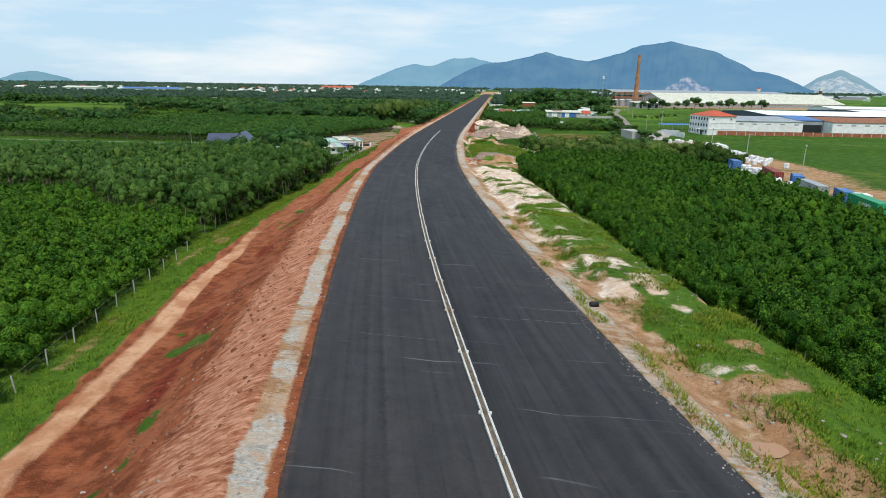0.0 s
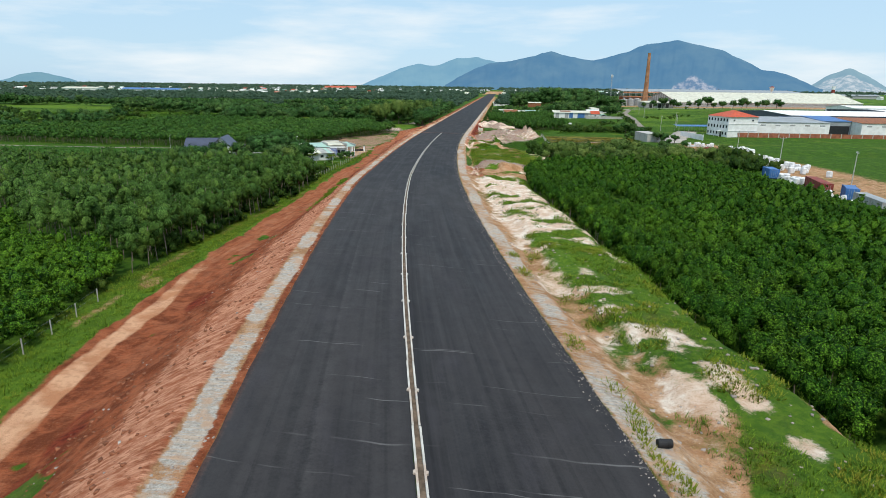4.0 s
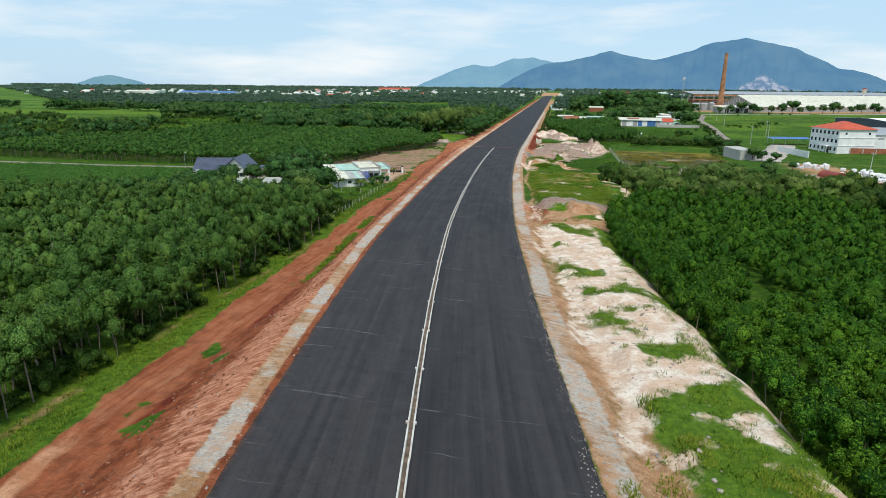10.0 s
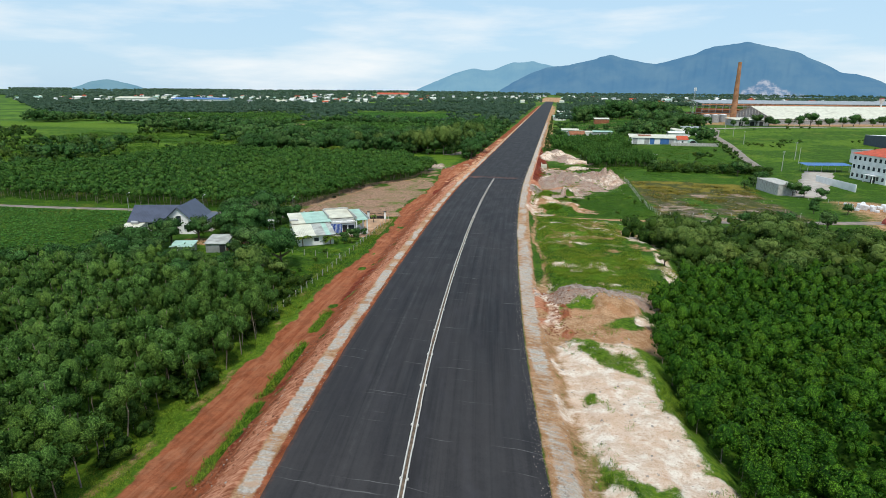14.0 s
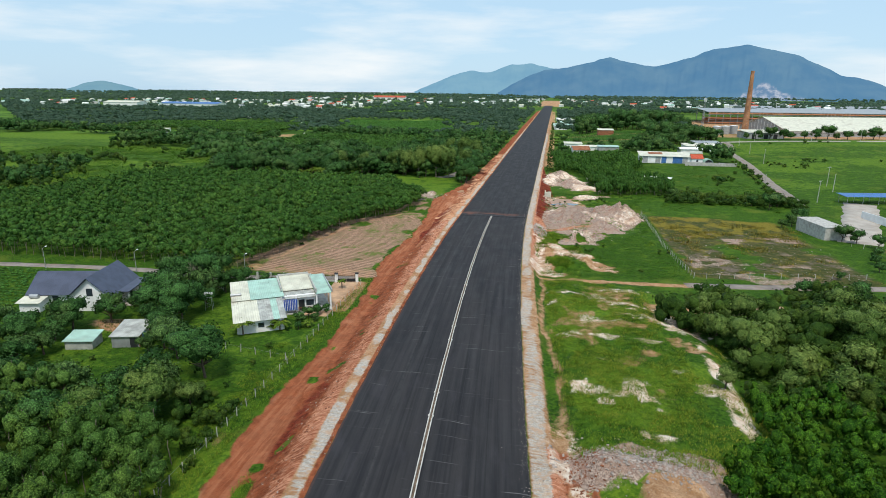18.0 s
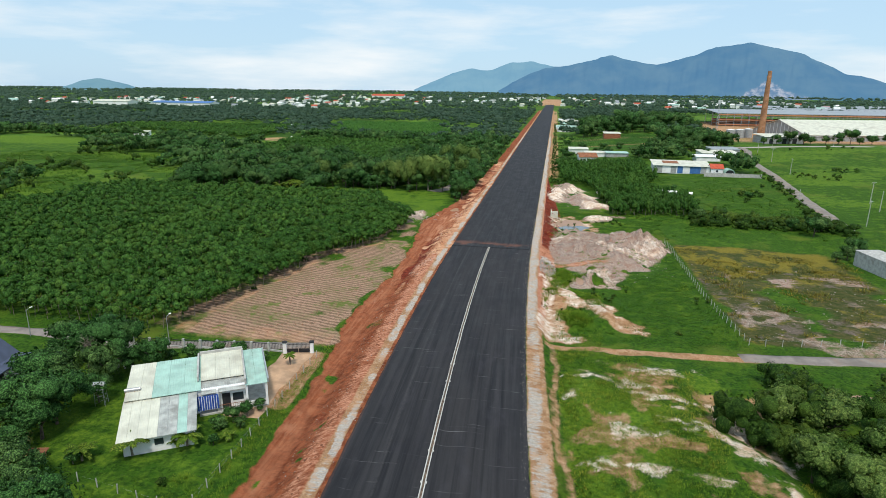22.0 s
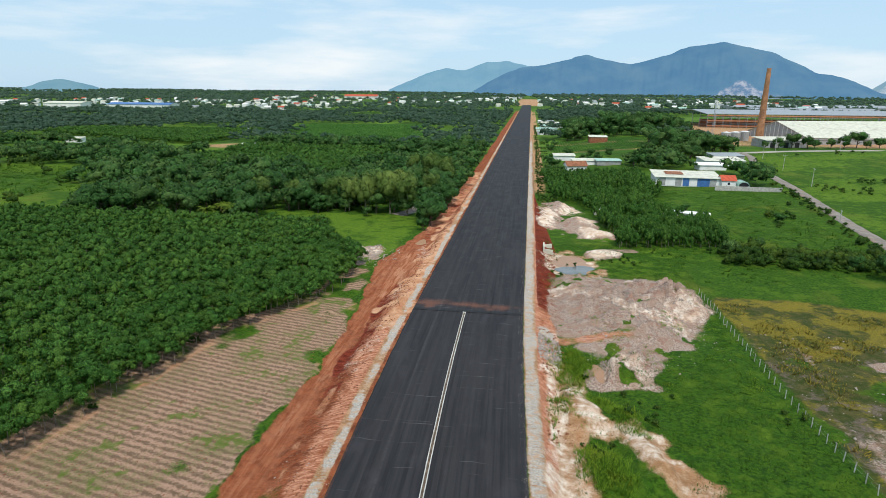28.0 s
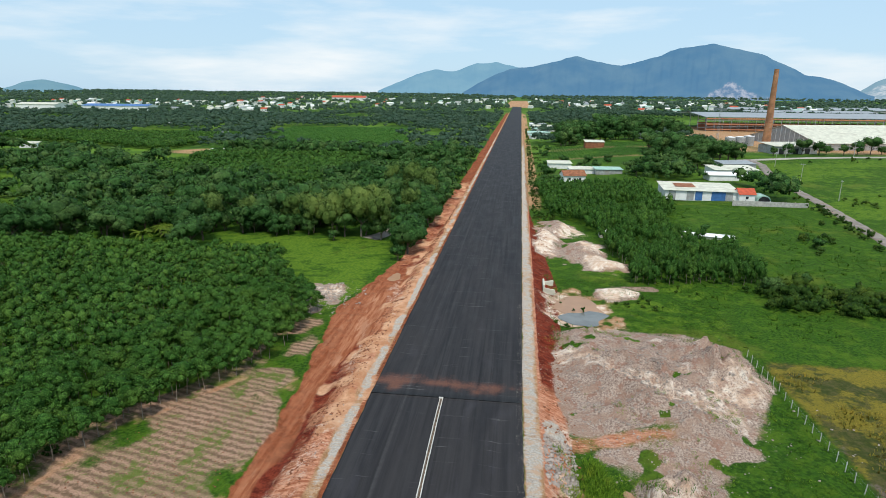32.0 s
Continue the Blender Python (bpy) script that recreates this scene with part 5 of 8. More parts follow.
TALL_C = [crown_arrays(630 + i, 1300, 0.55, 4.3 + 0.4 * (i % 2), 4.2, 16.0 + 0.8 * (i % 3), 2, 0.35, 15, "ball") for i in range(4)]
TALL_T = [trunk_arrays(635 + i, 10.5, 0.32, 0.12, 7, 0.06, 6, 3.0) for i in range(4)]
spots = ((-31, 96, 1.0), (-38, 99, 1.12), (-46, 97, 0.95), (-54, 101, 0.9), (-35, 110, 1.0), (-27, 126, 0.8), (-24, 152, 0.85), (-31, 161, 1.0), (-27, 173, 0.9), (-36, 178, 1.0), (-43, 168, 0.9), (-62, 106, 0.8), (-77, 104, 0.75), (-90, 106, 0.8))
plant("roadside_giant", np.array([(x, y, float(height(x, y)) - 0.1, (i * 2.1) % 6.28, k, i % 4) for i, (x, y, k) in enumerate(spots)]), TALL_C, TALL_T, M_OLIVE, M_BARK, "very tall airy tree with drooping pale foliage", "tree", "tall trees by the road")
big_trees("lane_tree", [(92, -62, 0.95), (82, -64, 0.8), (104, -4, 0.75), (108, 3, 0.7), (68, 60, 0.75), (78, 66, 0.6), (72, -63, 0.7), (98, 40, 0.9), (94, 47, 0.8), (103, 47, 0.9), (107, -38, 0.6), (70, 118, 0.5), (96, 100, 0.5), (97, 15, 0.8), (101, 19, 0.95), (93, 12, 0.55), (107, -6, 0.7), (110, -12, 0.6), (86, -46, 0.4), (101, -30, 0.45), (98, -38, 0.5), (104, -24, 0.5)],
          "bushy tree beside the country lane", "trees by the lane")

big_trees("scrub_tree", [(44 + (i * 17 % 52), -112 + (i * 29 % 38), 0.6 + 0.1 * (i % 6)) for i in range(44) if math.hypot(44 + (i * 17 % 52) - 45, -108 + (i * 29 % 44) + 76) > 8 and math.hypot(44 + (i * 17 % 52) - 63, -108 + (i * 29 % 44) + 74) > 6], "slender pale green tree standing in scrub", "trees in the scrub", M_OLIVE)

HT = random.Random(33)
big_trees("hamlet_tree", [(HT.uniform(*a), HT.uniform(*b), HT.uniform(*k)) for a, b, k, n in (((20, 30), (206, 300), (0.45, 0.8), 12), ((44, 66), (262, 300), (0.5, 0.9), 10), ((70, 90), (236, 275), (0.7, 1.1), 9), ((86, 118), (246, 290), (1.0, 1.6), 20), ((42, 60), (408, 430), (1.3, 1.9), 7), ((68, 112), (424, 440), (1.0, 1.6), 8), ((24, 32), (330, 420), (0.4, 0.8), 8), ((110, 140), (372, 428), (1.0, 1.6), 10)) for _ in range(n)], "leafy tree among the cottages of a hamlet", "trees of the hamlet")
big_trees("grove_tree", [(96 + (i * 23 % 42), 286 + (i * 37 % 76), 1.1 + 0.22 * (i % 6)) for i in range(42)] + [(44 + (i * 29 % 108), 428 + (i * 41 % 97), 1.7 + 0.22 * (i % 6)) for i in range(78)] + [(26 + (i * 13 % 40), 292 + (i * 7 % 11), 0.6 + 0.1 * (i % 4)) for i in range(9)], "tall dark green tree in a grove near the cottages", "trees of the grove")


TR = random.Random(21)
TOWN = [(TR.uniform(-1250, -420), TR.uniform(950, 1500)) for _ in range(120)] + [(TR.uniform(-900, 150), TR.uniform(1350, 2500)) for _ in range(95)] + [(TR.uniform(120, 900), TR.uniform(1000, 2300)) for _ in range(85)]
TOWN += [(-715, 950), (-885, 965), (-600, 2050)]


def before_houses(x, y):
    """The strip of open ground in front of each house of the town."""
    o = np.zeros(x.shape, bool)
    for hx, hy in TOWN:
        half = 42 if (hx, hy) in TOWN[-3:] else 8
        o |= (np.abs(x - hx + (hy - y) * hx / (hy + 100) * 0.9) < half) & (y < hy + 12) & (y > hy - 20 - 0.11 * hy)
    return o


def open_land(x, y):
    """Where no wood stands: fields, lanes, yards, houses."""
    u = uof(x, y)
    o = (u > -19) & (u < 24) | (np.abs(u) < 36) & (y > 1480)
    o |= (u > -30) & (u < 60) & (y < 72)
    for x0, x1, y0, y1 in ((-82, -24, 66, 96), (-210, 62, -330, 74), (-130, -86, 66, 84), (-480, -172, 74, 132), (-480, -200, 132, 196), (-560, -300, 196, 285), (-182, -73, 345, 400), (-215, -85, 400, 480), (-250, -105, 480, 590), (-330, -255, 285, 345), (-215, -150, 78, 118), (-432, -236, 306, 448), (-190, -80, 186, 300), (-262, -190, 248, 306), (-236, -188, 306, 346), (-60, -30, 60, 98), (-46, -24, 96, 132),
                           (24, 74, 66, 208), (60, 122, -60, 165), (118, 340, -330, 318), (22, 66, 205, 292), (60, 112, 160, 220), (150, 620, 318, 800), (60, 400, -330, 60), (100, 160, 215, 300), (20, 142, 288, 428)):
        o |= (x > x0) & (x < x1) & (y > y0) & (y < y1)
    return o


def wood_keep(thin, scale=55):
    return lambda x, y: ~open_land(x, y) & (vnoise(x, y, scale, 2) > thin)


near_wood = grid_places(-640, 160, 74, 330, 5.8, 5.8, 2.4, lambda x, y: wood_keep(0.34, 42)(x, y) & (x > -60 - 0.85 * (y + 345)) & (x < 60 + 0.6 * (y + 75)), 0.0, 0.5, 1.8)
a, b = split_near(near_wood, lambda x, y: np.hypot(x, y + 60), 160)
plant("wood_tree", a, mixed_variants(640, 420, 0.46, 1.0, 2), BIG_T, M_WOOD_LEAF, M_BARK_DARK, "dark green broadleaf tree in a mixed wood", "tree", "trees of the mixed wood")
scatter_mesh("mixed_wood", mixed_variants(650, 70, 0.85, 1.05, 1), b, M_WOOD_LEAF, "dense mixed broadleaf wood", "woodland")
mid_wood = grid_places(-1200, 600, 330, 1000, 8.0, 8.0, 3.0, lambda x, y: wood_keep(0.36, 80)(x, y) & (x > -60 - 1.1 * (y + 75)) & (x < 60 + 0.55 * (y + 75)) & ~((y > 700) & before_houses(x, y)), 0.0, 0.6, 1.6)
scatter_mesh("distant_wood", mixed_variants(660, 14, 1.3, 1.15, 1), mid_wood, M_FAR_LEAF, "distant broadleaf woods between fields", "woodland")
far_wood = grid_places(-2700, 1400, 1000, 2300, 19, 19, 8.0, lambda x, y: wood_keep(0.38, 150)(x, y) & ~before_houses(x, y) & (x > -80 - 1.1 * (y + 75)) & (x < 80 + 0.6 * (y + 75)), 0.0, 1.3, 2.3)
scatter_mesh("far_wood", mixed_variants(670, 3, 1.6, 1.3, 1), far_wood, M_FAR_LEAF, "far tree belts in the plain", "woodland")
rim_wood = grid_places(-4300, 2800, 2300, 4300, 42, 42, 18.0, lambda x, y: (x > -80 - 1.05 * (y + 75)) & (x < 80 + 0.62 * (y + 75)) & (np.abs(x) > 16) & (vnoise(x, y, 260, 2) > 0.42), 0.0, 1.8, 3.0)
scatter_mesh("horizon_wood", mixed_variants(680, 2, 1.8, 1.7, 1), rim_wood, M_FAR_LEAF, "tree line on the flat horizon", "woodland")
west_wood = grid_places(-620, -168, -260, 110, 7.0, 7.0, 2.6, lambda x, y: (vnoise(x, y, 60, 2) > 0.42) & ~((x > -205) & (y > -72)) & ~((y > -110) & (y < -66) & (x > -260)) & (x > -60 - 1.15 * (y + 330)) & ~((y > 74) & (x > -440)) & ~((x > -480) & (x < -172) & (y > 4) & (y < 196) & (vnoise(x, y, 22) < 0.64)), 0.0, 0.8, 1.3)
scatter_mesh("west_wood", mixed_variants(690, 30, 1.2, 1.1, 1), west_wood, M_WOOD_LEAF, "mixed broadleaf wood beyond the plantations", "woodland")
# even young plantations and a cut field among the far woods
belt = np.concatenate([grid_places(-430, -240, 308, 446, 3.4, 3.4, 0.8, lambda x, y: (y > 318 - 0.35 * (x + 240)) & (y < 446 + 0.1 * (x + 240)), 0.0, 0.95, 1.35), grid_places(-188, -82, 188, 298, 3.2, 3.2, 0.8, lambda x, y: (y < 262 + 0.45 * (x + 140)) | (y > 276 + 0.3 * (x + 140)), 0.0, 0.95, 1.4)])
scatter_mesh("far_plantation", [crown_arrays(740 + i, 26, 0.75, 1.9, 1.0, 5.2, 1, 0.2, 3) for i in range(5)], belt, M_ACACIA, "even acacia plantations between the woods", "woodland")
# scrub between the plantation and the cross lane, hedges and lone bushes
shrub_v = [crown_arrays(700 + i, 130, 0.2, 1.35, -0.2, 2.0 + 0.5 * (i % 3), 1, 0.2, 5, shape="ball") for i in range(5)]
scrub = [grid_places(38, 112, -116, -62, 2.7, 2.7, 1.1, lambda x, y: (uof(x, y) > berm_r(y) + 3.5) & (vnoise(x, y, 9) > np.where(y > -77, 0.56, 0.34)) & (np.hypot(x - 45, y + 73) > 6.0) & (np.hypot(x - 63, y + 71.5) > 5.0) & ~((x > 98) & (y > -70)), 0.0, 0.8, 2.3)]
scrub.append(grid_places(104, 131, 60, 235, 3.0, 3.2, 1.4, lambda x, y: (np.abs(x - ip(y, (60, 108), (133, 118.5), (175, 123), (232, 128))) < 2.6) & (vnoise(x, y, 7) > 0.4), 0.0, 0.5, 1.1))
scrub.append(grid_places(118, 330, 60, 320, 5, 5, 2.4, lambda x, y: (x > ip(y, (60, 121), (320, 160))) & (vnoise(x, y, 28) > 0.72), 0.0, 0.4, 1.3))
scrub.append(grid_places(56, 116, 36, 150, 3.0, 3.0, 1.5, lambda x, y: (vnoise(x, y, 16) > 0.66) & (x > ip(y, (36, 84), (70, 90), (150, 100))), 0.0, 0.6, 1.3))
scrub.append(grid_places(64, 112, 36, 74, 2.6, 2.6, 1.2, lambda x, y: (np.abs(y - 54 + 0.12 * (x - 80)) < 5 + 5 * vnoise(x, y, 9)) & (vnoise(x, y, 9) > 0.4), 0.0, 0.8, 1.7))
scrub.append(grid_places(-112, -26, -118, -72, 5, 5, 2, lambda x, y: (vnoise(x, y, 9) > 0.6) & (x > -52) & ~((x > -46) & (x < -20) & (y > -104)), 0.0, 0.3, 0.6))
scrub.append(grid_places(17, 52, -58, 66, 2.6, 2.6, 1.2, lambda x, y: (vnoise(x, y, 10) > 0.72) & (uof(x, y) > 18) & (np.hypot((x - 32) / 18, (y - 8) / 32) > 1), 0.0, 0.25, 0.6))
scrub.append(grid_places(14, 24, 135, 640, 1.6, 2.2, 0.8, lambda x, y: (uof(x, y) > 15.6) & (vnoise(x, y, 12) > np.where(uof(x, y) < 18.5, 0.34, 0.6)), 0.0, 0.25, 0.6))
scrub.append(grid_places(-200, -86, 72, 120, 6, 6, 2, lambda x, y: vnoise(x, y, 14) > 0.55, 0.0, 0.4, 1.0))
scrub.append(grid_places(-480, -170, 5, 196, 7, 7, 3.4, lambda x, y: (vnoise(x, y, 24) > 0.5) & (x < -178 - 0.3 * np.clip(y - 80, 0, 200)), 0.0, 0.6, 2.4))
scrub.append(grid_places(-60, 2, -240, -124, 1.7, 1.7, 0.8, lambda x, y: (uof(x, y) < trees_l(y) + 1.2) & (uof(x, y) > trees_l(y) - 6) & (vnoise(x, y, 6) > 0.52), 0.0, 0.4, 1.15))
scrub.append(grid_places(-62, -26, -67, 69, 2.0, 2.0, 0.8, lambda x, y: (x < field_edge(y) - 1.0) & (x > field_edge(y) - 6) & (vnoise(x, y, 6) > 0.74), 0.0, 0.3, 0.6))
crops = grid_places(-185, -76, -138, -76, 1.3, 1.6, 0.35, lambda x, y: (y > -132 + 0.3 * (x + 66) + 1.5) & ((x < -86) | (y > -112)) & (y < -77 + 0.03 * x + 3) & ~((x > -84) & (y < -86)), 0.0, 0.35, 0.6)
plot = grid_places(-250, -73, 345, 590, 4.2, 4.2, 1.0, lambda x, y: ((x > -180) & (x < -75) & (y < 400)) | ((x > -213) & (x < -87) & (y > 400) & (y < 480)) | ((x > -248) & (x < -107) & (y > 480)), 0.0, 1.3, 2.0)
beds = grid_places(30, 108, 326, 420, 1.9, 4.6, 0.3, lambda x, y: (vnoise(x, y, 22) > 0.3) & (np.hypot(x - 66, y - 388) > 10), 0.0, 0.5, 0.9)
crops = np.concatenate([crops, plot, beds])
scatter_mesh("crop_rows", [crown_arrays(720 + i, 14, 0.4, 1.3, 0.0, 1.2, 1, 0.2, 3, shape="ball") for i in range(5)], crops, M_CROP, "low leafy crop in a flat field", "crop")
scatter_mesh("scrub", shrub_v, np.concatenate(scrub), M_SCRUB, "leafy scrub and bushes in rough grass", "bushes")


# ---- grass tufts ----
tufts = [blade_arrays(800 + i, 24, 0.34 + 0.05 * i, 0.5, 0.035) for i in range(4)]
blades = [blade_arrays(820 + i, 14, 0.26 + 0.04 * i, 0.6, 0.05) for i in range(4)]


def green_left(x, y):
    u = uof(x, y)
    return (u < track_l(y) - 0.4) & (u > trees_l(y) - 1.5) & (y < -66) & (vnoise(x, y, 4) > 0.3) & ~((x < -21.5) & (y > -104))


def green_right(x, y):
    u = uof(x, y)
    n = vnoise(x, y, 4)
    sandy = ((y > -228) & (y < -152) & (n < np.where(y < -209, 0.46, 0.61))) | ((y < -228) & (n > 0.66)) | (np.hypot((u - 18.2) / 2.2, (y + 261.5) / 3.6) < 1) | (np.hypot((u - 21.4) / 1.4, (y + 261.4) / 2.8) < 1) | (np.hypot((u - 19.8) / 3, (y + 253.4) / 2.2) < 1) | (np.hypot((u - 19.2) / 3.2, (y + 282) / 1.8) < 1) | ((y < -266) & (u < 17 + 1.2 * np.sin(y * 0.8))) | ((y > -128) & (u > berm_r(y) - 4))
    return (u > 16.5) & (u < berm_r(y) + 6.5) & ~sandy & (vnoise(x, y, 6) > 0.36) & ~((y > -152) & (y < -134))


def green_fields(x, y):
    u = uof(x, y)
    heap = np.hypot((x - 31) / 18, (y - 10) / 25) < 1
    return (u > 17) & (vnoise(x, y, 6) > 0.34) & ~heap & ~((np.abs(y + 58 - (u - 20) * 0.06) < 2.5)) & (np.hypot(x - 26, y - 46) > 8) & (np.hypot((x - 29.2) / 3.4, (y + 42.5) / 7) > 1) & (np.hypot((x - 21.2) / 2.2, (y + 29) / 8) > 1)


def bank_grass(x, y):
    """Tall grass on the low banks below the road edge."""
    a = np.hypot((x - 21.8) / 3.4, (y + 44.5) / 5.5) + (vnoise(x, y, 4) - 0.5) < 1
    b = np.hypot((x - 25.2 - 0.35 * (y + 31) * -1) / 2.0, (y + 31) / 6.5) + (vnoise(x, y, 4) - 0.5) < 1
    c = np.hypot((x - 20.4) / 2.2, (y + 15.5) / 7.0) + (vnoise(x, y, 4) - 0.5) < 1
    return a | b | c | (x < 19) & (vnoise(x, y, 3) > 0.66)


def thin_strip(x, y):
    """A thin line of yellowish grass along the edge of the paving."""
    u = uof(x, y)
    return (np.abs(u - 12.9 - 0.4 * np.sin(y * 0.4)) < 0.5) & (vnoise(x, y, 5) > np.where(y < -262, 0.3, 0.62)) | (np.abs(u - 20) < 5) & (vnoise(x, y, 5) > 0.55) & (vnoise(x, y, 2) > 0.55)


def lawn(x, y):
    return (vnoise(x, y, 5) > 0.3) & ~((x > -44) & (x < -22) & (y > -105) & (y < -70)) & (uof(x, y) < track_l(y) - 0.5)


g = np.concatenate([grid_places(18, 52, -232, -142, 0.9, 0.9, 0.45, lambda x, y: (uof(x, y) > 16.5) & (uof(x, y) < berm_r(y) + 2.5) & (vnoise(x, y, 2.4) > 0.64), 0, 0.35, 0.9, 4), grid_places(16, 31, -52, -8, 0.55, 0.55, 0.3, bank_grass, 0, 0.7, 1.7, 4), grid_places(-16, 2, -184, -138, 0.55, 0.55, 0.25, lambda x, y: (np.abs(uof(x, y) + 19.5) < 0.9) & (vnoise(x, y, 6) > 0.38), 0, 0.5, 1.2, 4), grid_places(-45, 5, -318, -66, 0.7, 0.7, 0.34, green_left, 0, 0.45, 1.0, 4), grid_places(17, 62, -318, -62, 0.6, 0.6, 0.3, green_right, 0, 0.4, 0.95, 4), grid_places(14, 27, -60, 60, 0.9, 0.9, 0.4, lambda x, y: (vnoise(x, y, 5) > 0.56) & (uof(x, y) > 15.5) & (np.hypot(x - 24, y - 46) > 11) & (np.hypot((x - 31) / 18, (y - 10) / 25) > 0.9), 0, 0.5, 1.1, 4), grid_places(20, 50, -22, 38, 0.8, 0.8, 0.4, lambda x, y: (vnoise(x, y, 5) > 0.6) & (vnoise(x, y, 1.6) > 0.5), 0, 0.4, 0.9, 4)])
g2 = np.concatenate([grid_places(17, 53, -58, 68, 0.85, 0.85, 0.4, green_fields, 0, 0.5, 1.1, 4), grid_places(-330, -172, 8, 190, 3.2, 3.2, 1.5, lambda x, y: vnoise(x, y, 14) > 0.4, 0, 1.6, 3.6, 4), grid_places(53, 108, 36, 165, 2.2, 2.2, 1.0, lambda x, y: vnoise(x, y, 9) > 0.45, 0, 1.0, 2.2, 4)])
scatter_mesh("meadow_grass", blades, g2, M_MEADOW, "rough green grass in a meadow", "grass")
weeds = grid_places(54, 95, -49, 22, 1.3, 1.3, 0.6, lambda x, y: vnoise(x, y, 6) > np.where(y > -8, 0.5, 0.66), 0, 0.8, 2.2, 4)
scatter_mesh("thin_grass", blades, np.concatenate([grid_places(28, 66, -318, -205, 0.36, 0.36, 0.18, thin_strip, 0, 0.5, 1.1, 4), grid_places(17, 48, -134, -60, 0.6, 0.6, 0.3, lambda x, y: (uof(x, y) > 16.5) & (uof(x, y) < berm_r(y) + 3) & (vnoise(x, y, 7) > 0.45), 0, 0.5, 1.1, 4), grid_places(-45, 5, -318, -66, 0.6, 0.6, 0.3, lambda x, y: green_left(x, y) & (vnoise(x + 31, y, 7) > 0.5), 0, 0.45, 0.9, 4)]), M_THIN, "thin yellow-green grass along the road edge", "grass")
scatter_mesh("lawn_grass", blades, grid_places(-62, -20, -138, -74, 0.8, 0.8, 0.4, lawn, 0, 0.6, 1.1, 4), M_MEADOW, "unmown green grass round the houses", "grass")
scatter_mesh("dry_weeds", blades, weeds, M_DRY, "dry yellow weeds in a rough field", "weeds")
scatter_mesh("grass", tufts, g, M_GRASS, "tall bright green grass on the verges", "grass")


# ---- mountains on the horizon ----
def mountain_material(haze_glow):
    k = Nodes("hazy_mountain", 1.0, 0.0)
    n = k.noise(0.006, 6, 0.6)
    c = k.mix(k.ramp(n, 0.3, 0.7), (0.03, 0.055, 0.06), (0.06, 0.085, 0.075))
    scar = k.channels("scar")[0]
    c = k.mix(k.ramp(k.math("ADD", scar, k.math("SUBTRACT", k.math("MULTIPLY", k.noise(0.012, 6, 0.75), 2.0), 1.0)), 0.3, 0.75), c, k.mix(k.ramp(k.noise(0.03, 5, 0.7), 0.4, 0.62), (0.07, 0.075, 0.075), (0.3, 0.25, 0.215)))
    # Blue glow added in place of air haze over the far slopes
    k.b.inputs["Emission Color"].default_value = haze_glow
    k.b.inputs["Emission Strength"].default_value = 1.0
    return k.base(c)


def inside_arc(A):
    return smooth(15.2, 15.8, A) * (1 - smooth(21.0, 22.0, A))


